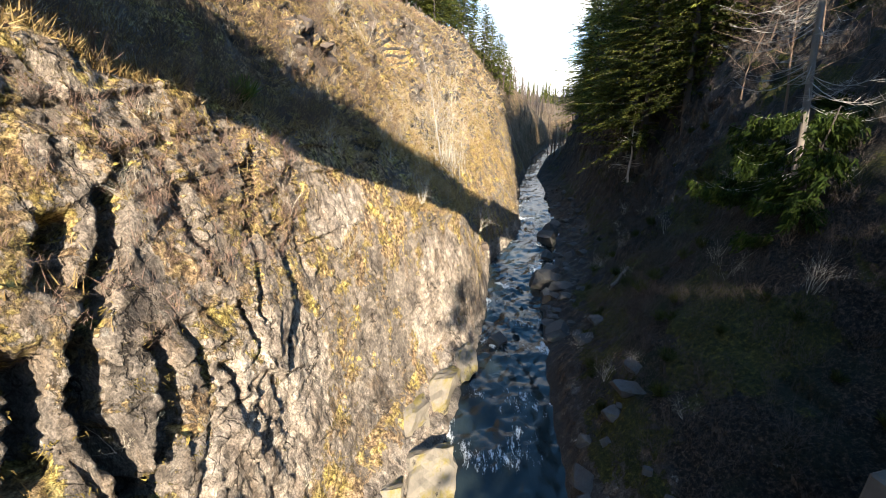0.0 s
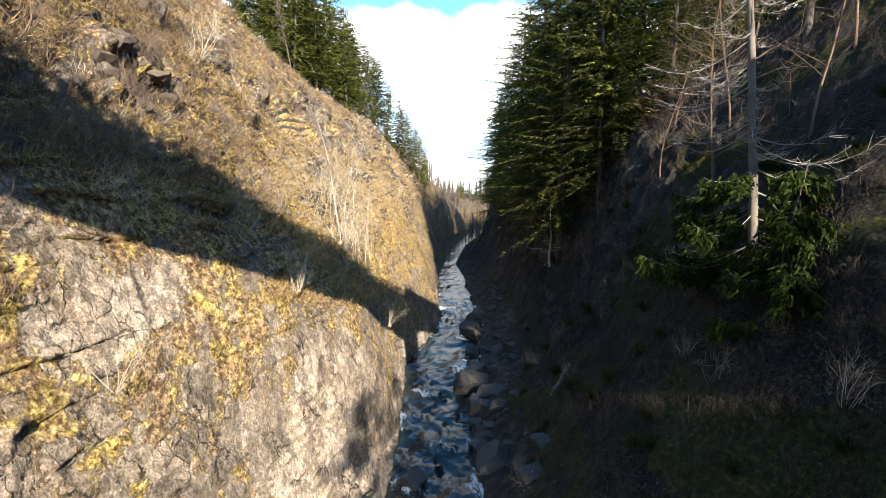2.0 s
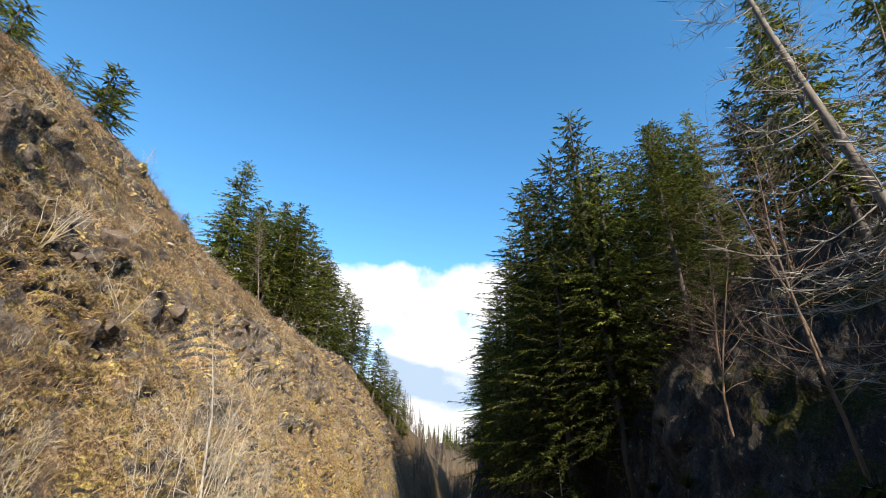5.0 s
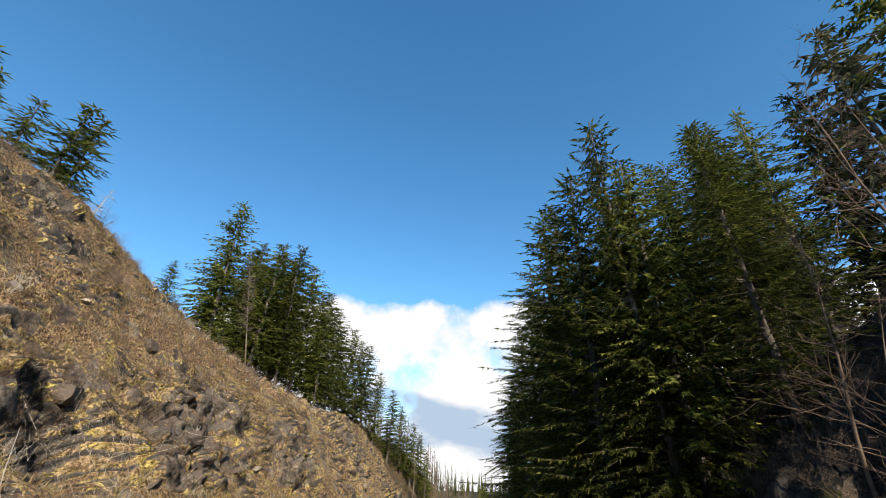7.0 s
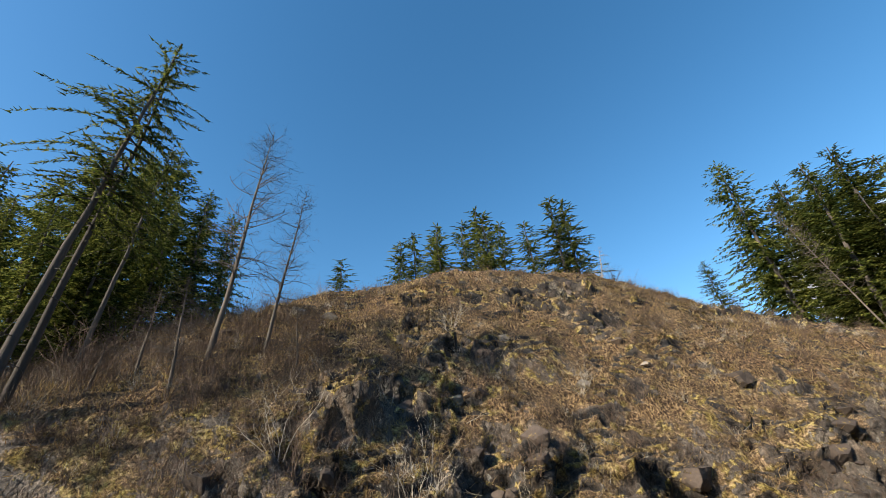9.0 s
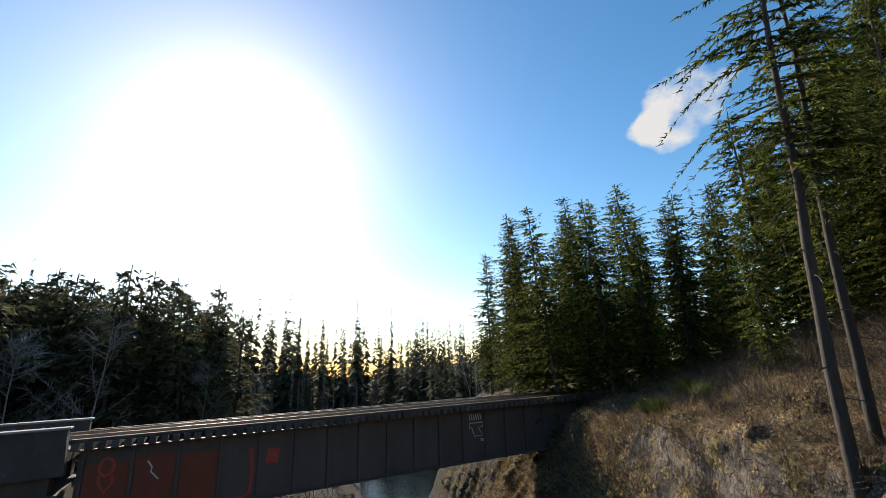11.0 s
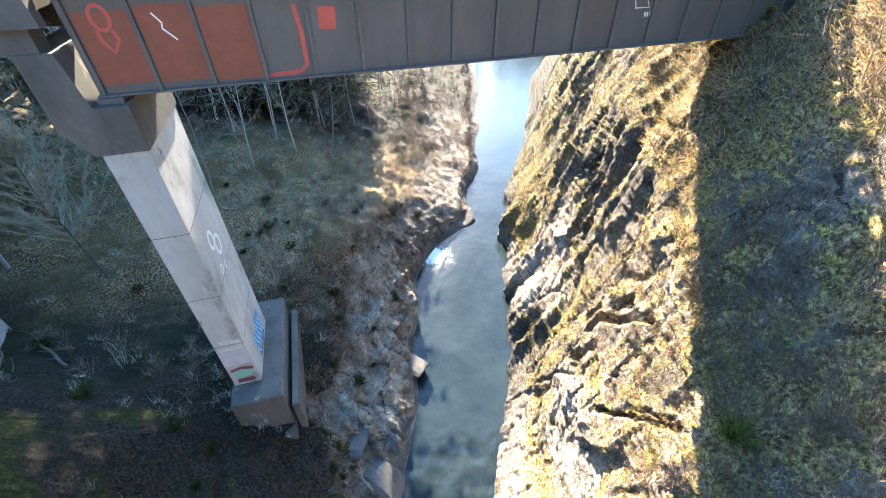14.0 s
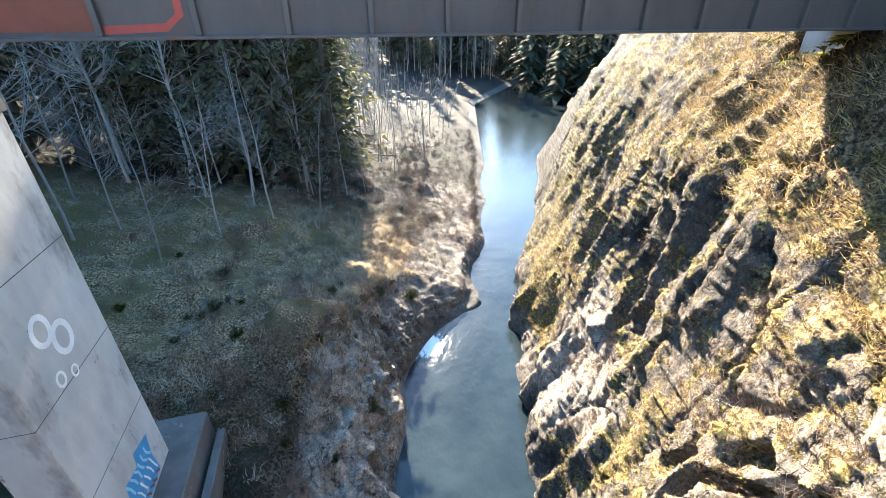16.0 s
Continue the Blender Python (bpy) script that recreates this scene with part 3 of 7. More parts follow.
def build_sections():
    near = np.concatenate([np.arange(-14, 4, 0.15), np.arange(4, 13, 0.08), np.arange(13, 36, 0.12), np.arange(36, 62, 0.2)])
    ys = np.concatenate([np.arange(-1500, -400, 120), np.arange(-400, -110, 12), np.arange(-110, -40, 1.6), np.arange(-40, -14, 0.3), near,
                         np.arange(62, 100, 0.45), np.arange(100, 190, 1.6), np.arange(190, 420, 8), np.arange(420, 2600, 160)])
    soft = np.ones(9) / 9
    lines = []

    def line(x, z):
        # rounded along the river, so that no guide shows as a kink
        fine = np.arange(-420, 430, 0.5)
        xs, zs = np.convolve(np.pad(np.interp(fine, ys, x), 4, "edge"), soft, "valid"), np.convolve(np.pad(np.interp(fine, ys, z), 4, "edge"), soft, "valid")
        lines.append((np.interp(ys, fine, xs), np.interp(ys, fine, zs)))

    wl = water_level(ys)
    lx, lz = guide(LEFT, "top_x", ys), guide(LEFT, "top_z", ys)
    line(lx * 0 - 2500, lz * 0 + 12)
    line(lx - 160, lz - 6)
    line(lx - 30, lz - 2.5)
    line(lx, lz)
    for k in ("rim", "mid", "wall", "foot"):
        line(guide(LEFT, k + "_x", ys), guide(LEFT, k + "_z", ys))
    line(guide(LEFT, "shore_x", ys), wl - 0.1)
    sx, rx = guide(LEFT, "shore_x", ys), guide(RIGHT, "shore_x", ys)
    line(sx * 0.7 + rx * 0.3, wl - 1.6)
    line(sx * 0.3 + rx * 0.7, wl - 1.5)
    line(rx, wl - 0.1)
    for k in ("foot", "mid", "slope", "top"):
        line(guide(RIGHT, k + "_x", ys), guide(RIGHT, k + "_z", ys))
    ex, ez = guide(RIGHT, "top_x", ys), guide(RIGHT, "top_z", ys)
    line(ex + 40, ez + 5)
    line(ex + 170, ez + 8)
    line(ex * 0 + 2500, ez * 0 + 16)
    counts = [6, 8, 16, 66, 92, 104, 100, 36, 5, 5, 5, 32, 54, 56, 36, 16, 8, 6]
    xs, zs, place = [], [], []
    # the sunny slope sags behind the rim of the wall
    hollow = 1.6 * smoothstep(6, 11, ys) * (1 - smoothstep(17, 24, ys))
    for n, count in enumerate(counts):
        for f in np.linspace(0, 1, count, endpoint=False):
            xs.append(lines[n][0] * (1 - f) + lines[n + 1][0] * f)
            zs.append(lines[n][1] * (1 - f) + lines[n + 1][1] * f - (n == 4) * hollow * 4 * f * (1 - f))
            place.append(n + f)
    xs.append(lines[-1][0])
    zs.append(lines[-1][1])
    place.append(len(counts))
    x, z = np.array(xs).T, np.array(zs).T
    return np.stack([x, np.repeat(ys[:, None], x.shape[1], 1), z], -1), np.array(place)


def sheet_normals(p):
    a = np.gradient(p, axis=0)
    b = np.gradient(p, axis=1)
    n = np.cross(b, a)
    return n / np.maximum(np.linalg.norm(n, axis=-1, keepdims=True), 1e-9)


def build_ground():
    base, place = build_sections()
    # round the section corners
    for _ in range(3):
        inner = (base[:, :-2] + 2 * base[:, 1:-1] + base[:, 2:]) / 4
        base[:, 1:-1] = np.where((np.abs(base[:, 1:-1, :1]) < 120), inner, base[:, 1:-1])
    rows, cols = base.shape[:2]
    where = np.repeat(place[None], rows, 0).ravel()
    p = base.reshape(-1, 3)
    y = p[:, 1]
    n = sheet_normals(base)
    n = np.where(n[..., 2:3] < 0, -n, n).reshape(-1, 3)
    steep = 1 - np.abs(n[:, 2])
    left, right = smoothstep(1.6, 2.6, where) * (1 - smoothstep(8.0, 8.6, where)), smoothstep(11, 11.6, where) * (1 - smoothstep(14.6, 15.6, where))
    near = smoothstep(-75, -45, y) * (1 - smoothstep(115, 150, y))
    left, right = left * near, right * near
    rocky = smoothstep(0.12, 0.42, steep)
    # how much bare cliff there is at each place
    cliff = rocky * (left * smoothstep(3.6, 5.0, where) + right)
    speck0 = fbm(p, 3.0, 3, 61)
    bare = np.zeros(len(p))
    for x0, y0, z0, rx, ry, rz in BARE_ROCK:
        bare = np.maximum(bare, np.exp(-(((p - (x0, y0, z0)) / (rx, ry, rz)) ** 2).sum(1)))
    bare = smoothstep(0.25, 0.6, bare + 0.35 * speck0)
    # more outcrops, scattered over the slope
    patchy = fbm(p, (4.5, 5.5, 2.4), 3, 63) * left * smoothstep(2.7, 3.1, where) * (1 - smoothstep(5.0, 5.6, where)) * smoothstep(10, 24, y)
    bare = np.maximum(bare, smoothstep(0.42, 0.62, patchy))
    d = fbm(p, 8.0, 2, 3) * (0.28 * left + 0.5 * right)
    lean = p + 0.16 * np.stack([vnoise(p, 1.3, 31), vnoise(p, 1.3, 32), vnoise(p, 1.3, 33)], 1)
    broken = 1 - 0.62 * smoothstep(12, 15, y) * (1 - smoothstep(27, 33, y)) + 0.3 * (1 - smoothstep(-2, 3, y))
    # upright slabs: each has its own set-back and its own tilt
    gap, pick, off = cells(lean, (2.6, 1.9, 6.0), 5)
    tilt = np.stack([pick * 7.3 % 1, pick * 13.7 % 1, pick * 29.1 % 1], 1) - 0.5
    d += ((pick - 0.5) * 0.22 + (tilt * off * (1, 1, 0.2)).sum(1) * 0.13) * cliff * broken
    # great ribs on the cliff beyond the bridge
    rib = 1 - np.abs(vnoise(p + 0.5 * np.stack([vnoise(p, 1.6, 91), vnoise(p, 1.6, 92), 0 * y], 1), (3.0, 2.4, 11.0), 93))
    d += (rib - 0.55) * 1.3 * cliff * left * (1 - smoothstep(1, 5, y)) * smoothstep(-40, -25, y)
    # upright clefts between the slabs
    split, _, _ = cells(lean + 40, (3.4, 2.6, 9.0), 35)
    cleft = (1 - smoothstep(0.01, 0.05, split)) * cliff * left
    d -= cleft * (0.04 + 0.22 * smoothstep(-16, -2, y) * (1 - smoothstep(5, 8, y)))
    for track, wide, deep in CLEFTS:
        z0, z1 = track[0][1], track[-1][1]
        line_y = np.interp(p[:, 2], [b for _, b in track], [a for a, _ in track]) + 0.14 * vnoise(p, 0.7, 44) + 0.09 * vnoise(p, 0.25, 45)
        d -= deep * smoothstep(1.12, 0.82, np.abs(y - line_y) / wide) * smoothstep(z0 - 0.5, z0 + 0.2, p[:, 2]) * (1 - smoothstep(z1 - 0.3, z1 + 0.3, p[:, 2])) * left * (where > 4)
    calm = 1 - 0.65 * smoothstep(8.5, 11, y) * (1 - smoothstep(27, 33, y)) * left
    gap2, pick2, off2 = cells(lean, (0.7, 0.5, 1.5), 15)
    tilt2 = np.stack([pick2 * 7.3 % 1, pick2 * 13.7 % 1, pick2 * 29.1 % 1], 1) - 0.5
    small = np.maximum(cliff, 0.30 * (left + right))
    d += ((pick2 - 0.5) * 0.12 + (tilt2 * off2 * (1, 1, 0.3)).sum(1) * 0.14) * small * (0.35 + 0.65 * broken) * calm
    # thin flat flakes
    _, pick5, _ = cells(p + 0.1 * np.stack([vnoise(p, 0.6, 51), vnoise(p, 0.6, 52), vnoise(p, 0.6, 53)], 1), (0.5, 0.42, 0.24), 55)
    d += (pick5 - 0.5) * 0.08 * small * (0.4 + 0.6 * calm)
    # upright flutes and a fine grain
    flute = 1 - np.abs(vnoise(lean, (0.7, 0.55, 5.0), 47))
    d += (flute - 0.6) * 0.05 * cliff * (0.6 + 0.4 * broken) * calm
    d += fbm(p, 0.36, 3, 49) * 0.025 * small
    # bedding: ledges that step back
    ledge = (p[:, 2] + 0.3 * vnoise(p, (2.5, 2.5, 2), 37)) / 0.9
    d += ((ledge - np.floor(ledge)) - 0.5) * -0.13 * cliff * left * smoothstep(-0.3, 0.3, vnoise(p, (2, 2, 1.2), 59))
    ledge = (p[:, 2] + 0.5 * vnoise(p, (3, 3, 2), 57)) / 0.42
    d += ((ledge - np.floor(ledge)) - 0.5) * -0.09 * cliff * left * smoothstep(-0.2, 0.4, vnoise(p, 2.0, 58))
    # mats of moss that overhang the slope in rows
    upper = left * smoothstep(2.6, 3.2, where) * (1 - smoothstep(4.9, 5.6, where))
    mats = (p[:, 2] + 0.55 * vnoise(p, (1.1, 1.1, 0.8), 38) + 0.5 * vnoise(p, (3.5, 3.5, 2), 36)) / 0.52
    lip = mats - np.floor(mats)
    rowed = upper * (0.15 + 0.85 * smoothstep(13, 18, y)) * smoothstep(0.0, 0.5, vnoise(p, 1.5, 39) + 0.30)
    d += (lip - 0.5) * -0.32 * rowed
    # angular blocks of the outcrops
    gap4, pick4, off4 = cells(lean, (1.3, 1.1, 0.9), 65)
    tilt4 = np.stack([pick4 * 7.3 % 1, pick4 * 13.7 % 1, pick4 * 29.1 % 1], 1) - 0.5
    d += ((pick4 - 0.40) * 0.95 + (tilt4 * off4).sum(1) * 0.8) * bare * left
    # the split rock shelf along the water under the bridge
    ragged = right * smoothstep(13.1, 12.3, where) * smoothstep(12, 6, y)
    _, pick6, off6 = cells(lean @ np.array(((0.8, 0.6, 0), (-0.6, 0.8, 0), (0, 0, 1))), (2.6, 0.9, 1.2), 75)
    d += ((pick6 - 0.5) * 0.55 + (off6[:, 1]) * 0.40 + (pick2 - 0.5) * 0.16 + (pick5 - 0.5) * 0.08) * ragged * (1 - 0.78 * smoothstep(-8, -15, y))
    d += (fbm(p, (4.0, 3.2, 3.0), 4, 111) * 0.55 + np.maximum(0, vnoise(p, (2.2, 2.0, 2.0), 113) - 0.25) * 0.9) * right * smoothstep(8, 4, y) * smoothstep(12.2, 12.7, where)
    # columns of the shaded cliff
    column = 1 - np.abs(vnoise(lean, (1.5, 1.3, 9.0), 95))
    _, pick7, off7 = cells(lean, (1.5, 1.2, 5.0), 97)
    d += ((column - 0.55) * 0.9 + (pick7 - 0.5) * 0.8) * right * rocky * smoothstep(22, 30, y) * smoothstep(12.2, 12.8, where) * (1 - smoothstep(14.2, 14.8, where))
    # rocky knobs that stand out of the grassy slope
    gap3, pick3, off3 = cells(lean, (4.2, 3.6, 2.8), 25)
    knob = smoothstep(0.70, 0.78, pick3) * smoothstep(0.05, 0.5, gap3) * left * smoothstep(2.9, 3.5, where) * (1 - smoothstep(5.2, 5.8, where))
    d += knob * (0.15 + 0.35 * pick)
    # the hollow under the brown rock on the slope
    hollow = np.exp(-(((p - (-6.2, 40.4, 17.6)) / (1.8, 1.7, 2.2)) ** 2).sum(1))
    d -= hollow * 4.0
    d += fbm(p, 0.7, 3, 9) * (0.10 * (left + right) - 0.07 * cliff) + fbm(p, 60.0, 3, 41) * 3.0 * (1 - near) * (1 - smoothstep(5.5, 7.5, where) * (1 - smoothstep(12, 14, where)))
    d += fbm(p, 2.2, 3, 19) * (0.15 * (0.25 + left + 1.5 * right) - 0.09 * cliff) * near
    # a level bed for the track beyond the end of the bridge, and round the pier
    local = (p - np.array((0, 3.16, 0))) @ np.array(((0.974, -0.2258, 0), (0.2258, 0.974, 0), (0, 0, 1)))
    bed = (1 - smoothstep(2.6, 5.0, np.abs(local[:, 1] + 1.55))) * (1 - smoothstep(-19.5, -17.0, local[:, 0])) * smoothstep(-95, -80, local[:, 0])
    q = p + n * d[:, None]
    q[:, 2] = q[:, 2] * (1 - bed) + 23.62 * bed
    below = (1 - smoothstep(2.4, 4.5, np.abs(local[:, 1] + 1.55))) * smoothstep(-16.5, -15.5, local[:, 0]) * (1 - smoothstep(-12.5, -9, local[:, 0]))
    q[:, 2] = np.minimum(q[:, 2], 90 * (1 - below) + 19.9 * below)
    foot = (1 - smoothstep(0.2, 1.6, np.abs(local[:, 0] - 10.4) - 1.7)) * (1 - smoothstep(0.2, 1.8, np.abs(local[:, 1] - 0.2) - 5.6))
    q[:, 2] = np.minimum(q[:, 2], 90 * (1 - foot) + 5.6 * foot)
    grid = q.reshape(rows, cols, 3)
    nn = sheet_normals(grid)
    nn = np.where(nn[..., 2:3] < 0, -nn, nn).reshape(-1, 3)
    flat = 0.55 * n[:, 2] + 0.45 * nn[:, 2]
    wl = water_level(q[:, 1])
    on_left = (where < 9.5)
    up = smoothstep(0.18, 0.75, flat)
    speck = fbm(q, 3.0, 3, 61)
    washed = np.zeros(len(q))
    for x0, y0, z0, rx, ry, rz in WASHED_ROCK:
        washed = np.maximum(washed, np.exp(-(((q - (x0, y0, z0)) / (rx, ry, rz)) ** 2).sum(1)))
    washed = smoothstep(0.3, 0.75, washed + 0.3 * speck)
    shelf = np.where(on_left, 0, smoothstep(13.0, 12.4, where + 0.3 * speck) * smoothstep(10, 4, q[:, 1]) * smoothstep(-50, -35, q[:, 1]))
    mossy_bank = np.where(on_left, 0, smoothstep(0.0, 0.45, fbm(q, (3.2, 3.2, 2.2), 3, 66)) * smoothstep(5, 9, q[:, 1]) * (1 - smoothstep(26, 36, q[:, 1])) * smoothstep(11.4, 12, where))
    # pale and shady carry light too: sunlit side bright, shaded bank darkened
    cover = {
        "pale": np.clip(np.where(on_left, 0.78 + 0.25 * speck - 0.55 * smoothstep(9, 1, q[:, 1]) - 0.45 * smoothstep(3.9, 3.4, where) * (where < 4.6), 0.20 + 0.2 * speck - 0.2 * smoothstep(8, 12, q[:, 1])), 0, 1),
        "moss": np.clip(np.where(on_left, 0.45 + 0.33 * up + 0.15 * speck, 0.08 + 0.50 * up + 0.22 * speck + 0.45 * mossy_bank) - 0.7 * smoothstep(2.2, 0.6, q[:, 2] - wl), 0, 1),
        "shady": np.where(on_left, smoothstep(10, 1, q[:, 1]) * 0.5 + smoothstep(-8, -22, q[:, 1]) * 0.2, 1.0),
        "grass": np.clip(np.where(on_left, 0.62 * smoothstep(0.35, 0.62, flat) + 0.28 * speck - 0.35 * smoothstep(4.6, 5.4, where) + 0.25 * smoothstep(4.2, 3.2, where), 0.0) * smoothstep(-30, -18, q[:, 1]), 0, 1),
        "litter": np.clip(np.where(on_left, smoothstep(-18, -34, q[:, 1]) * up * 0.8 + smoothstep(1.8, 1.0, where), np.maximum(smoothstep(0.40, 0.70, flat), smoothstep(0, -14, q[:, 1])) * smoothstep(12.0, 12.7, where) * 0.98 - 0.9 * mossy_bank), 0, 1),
        # dry: paler litter near the bridge, shade-dark litter along the rest of the bank
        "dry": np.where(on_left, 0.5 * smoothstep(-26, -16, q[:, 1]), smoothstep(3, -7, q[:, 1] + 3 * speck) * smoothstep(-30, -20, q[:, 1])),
        "wet": smoothstep(0.9, 0.15, q[:, 2] - wl) * (0.6 + 0.4 * vnoise(q, 1.5, 71)),
    }
    # lips of the mats are gold, soil hollows under them darkened to paint shade
    cover["moss"] = np.clip(cover["moss"] + rowed * (0.42 * smoothstep(0.45, 0.1, lip) - 0.6 * smoothstep(0.58, 0.8, lip)), 0, 1)
    cover["grass"] = np.clip(cover["grass"] - rowed * 0.95 * smoothstep(0.56, 0.8, lip), 0, 1)
    cover["pale"] = np.clip(cover["pale"] - rowed * 0.95 * smoothstep(0.5, 0.75, lip), 0, 1)
    # bramble ground below the firs
    bramble = np.where(on_left, smoothstep(27, 21, q[:, 1] + 4 * speck) * smoothstep(-20, -10, q[:, 1]) * smoothstep(4.5, 3.9, where) * smoothstep(2.2, 2.6, where), 0)
    bramble = np.maximum(bramble, np.where(on_left, smoothstep(9, 4, q[:, 1] + 2 * speck) * smoothstep(-24, -14, q[:, 1]) * smoothstep(5.2, 4.7, where + 0.2 * speck) * smoothstep(3.0, 3.4, where), 0))
    cover["litter"] = np.maximum(cover["litter"], 0.50 * bramble + 0.16 * bramble * speck)
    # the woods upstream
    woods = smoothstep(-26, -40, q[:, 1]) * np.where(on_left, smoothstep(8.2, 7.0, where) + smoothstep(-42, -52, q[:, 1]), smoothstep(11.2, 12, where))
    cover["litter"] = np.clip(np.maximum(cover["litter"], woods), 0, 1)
    cover["litter"] = np.maximum(cover["litter"], smoothstep(92, 106, q[:, 1]) * smoothstep(1.5, 2.5, where))
    cover["moss"] *= (1 - 0.35 * bare) * (1 - 0.75 * shelf)
    cover["moss"] *= 1 - 0.6 * washed
    cover["grass"] *= (1 - bare) * (1 - washed)
    cover["litter"] *= 1 - 0.85 * shelf
    cover["pale"] = np.clip(cover["pale"] + 0.3 * washed, 0, 1) * (1 - 0.55 * bare) + (0.16 + 0.40 * smoothstep(-12, -5, q[:, 1])) * shelf
    i = np.arange(rows - 1)[:, None] * cols + np.arange(cols - 1)[None]
    quads = np.stack([i, i + cols, i + cols + 1, i + 1], -1)
    # the sunny cliff is a thing to tell from the rest of the sheet
    a, b = np.searchsorted(grid[:, 0, 1], -60), np.searchsorted(grid[:, 0, 1], 120)
    c0, c1 = np.searchsorted(place, 4.0), np.searchsorted(place, 8.4)
    mask = np.zeros(quads.shape[:2], bool)
    mask[a:b, c0:c1] = True
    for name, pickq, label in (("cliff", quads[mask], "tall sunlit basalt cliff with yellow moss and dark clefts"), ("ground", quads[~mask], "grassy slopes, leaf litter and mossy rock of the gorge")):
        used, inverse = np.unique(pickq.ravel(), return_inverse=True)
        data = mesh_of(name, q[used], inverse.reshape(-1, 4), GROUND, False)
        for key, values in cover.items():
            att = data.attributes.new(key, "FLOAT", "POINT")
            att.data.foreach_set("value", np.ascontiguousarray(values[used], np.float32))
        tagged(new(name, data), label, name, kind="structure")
    cover["bare"] = bare * left
    cover["lip"] = rowed * smoothstep(0.4, 0.05, lip)
    return grid, nn.reshape(rows, cols, 3), place, {k: v.reshape(rows, cols) for k, v in cover.items()}


LAND, LAND_NORMAL, PLACE, COVER = build_ground()
LAND_Y = LAND[:, 0, 1]


def land_z(x, y):
    """The height of the highest ground at x, y."""
    i = int(np.clip(np.searchsorted(LAND_Y, y), 1, len(LAND_Y) - 1))
    row = LAND[i] if abs(LAND_Y[i] - y) < abs(LAND_Y[i - 1] - y) else LAND[i - 1]
    xs, zs = row[:, 0], row[:, 2]
    hits = np.nonzero((xs[:-1] - x) * (xs[1:] - x) <= 0)[0]
    best = -9.0
    for k in hits:
        f = 0 if xs[k + 1] == xs[k] else (x - xs[k]) / (xs[k + 1] - xs[k])
        best = max(best, zs[k] + f * (zs[k + 1] - zs[k]))
    return float(best)


def build_water():
    ys = np.concatenate([np.arange(-160, -30, 1.2), np.arange(-30, 40, 0.16), np.arange(40, 100, 0.4), np.arange(100, 200, 1.5)])
    f = np.linspace(-0.25, 1.25, 64)
    a, b = guide(LEFT, "shore_x", ys), guide(RIGHT, "shore_x", ys)
    x = a[:, None] * (1 - f) + b[:, None] * f
    y = np.repeat(ys[:, None], len(f), 1)
    p = np.stack([x, y, 0 * x], -1).reshape(-1, 3)
    rough = np.interp(p[:, 1], [-20, 4, 9, 14, 19, 23, 25, 30, 44, 50, 58, 80, 120], [0.05, 0.12, 0.5, 0.8, 0.6, 0.95, 0.7, 0.75, 0.8, 1.0, 0.8, 0.6, 0.6])
    lump = fbm(p * (1, 0.75, 1), 1.7, 4, 81)
    bumps = fbm(p, 0.55, 3, 85)
    p[:, 2] = water_level(p[:, 1]) + rough * (0.16 * lump + 0.07 * bumps)
    side = np.abs(np.tile(f, len(ys)) - 0.5)
    eddy = 1.2 * np.exp(-(((p[:, :2] - (1.2, -11.2)) / (1.7, 2.0)) ** 2).sum(1)) + np.exp(-(((p[:, :2] - (-1.5, -62)) / (1.6, 4)) ** 2).sum(1))
    foam = np.clip(0.78 * rough ** 1.2 * (0.66 + 0.55 * lump) + 0.12 * (side > 0.42) + 0.75 * eddy - 0.1, 0, 1)
    i = np.arange(len(ys) - 1)[:, None] * len(f) + np.arange(len(f) - 1)[None]
    quads = np.stack([i, i + 1, i + len(f) + 1, i + len(f)], -1).reshape(-1, 4)
    data = mesh_of("water", p, quads, WATER, True)
    att = data.attributes.new("foam", "FLOAT", "POINT")
    att.data.foreach_set("value", foam.astype(np.float32))
    tagged(new("water", data), "dark blue-green river with white rapids", "river", kind="structure")
    # the wide pool upstream
    pool = mesh_of("pool_water", [(-190, -420, 0.10), (60, -420, 0.10), (60, -58, 0.10), (-190, -58, 0.10)], [(0, 1, 2, 3)], WATER)
    tagged(new("water", pool), "calm reflecting pool upstream of the bridge", "river", kind="structure")


build_water()


# ---- the railway bridge ----
def steel_girder(parent, y, side):
    g = part("plate_girder", block(-16.0, 11.25, y - 0.012, y + 0.012, 20.99, 23.62), STEEL, parent, "deep riveted steel plate girder")
    for z0, z1 in ((20.97, 21.03), (23.58, 23.64)):
        part("flange", block(-16.02, 11.27, y - 0.2, y + 0.2, z0, z1, 0.008), STEEL, g)
    data = None
    for k in range(19):
        x = 11.1 - 1.5 * k
        if data is None:
            bm = bmesh.new()
            for s in (-1, 1):
                box(bm, -0.05, 0.05, min(s * 0.015, s * 0.13), max(s * 0.015, s * 0.13), 21.03, 23.58, 0.006)
            ob = part("stiffener", bm, STEEL, g)
            data = ob.data
        else:
            ob = part_of("stiffener", data, g)
        ob.matrix_basis = pose(x, y, 0)
    return g


def paint(name, color, rough=0.6):
    return plain(name, [tuple(c * 0.7 for c in color), color, tuple(min(1, c * 1.2) for c in color)], rough, size=0.5, bump=0.05, distance=0.005)


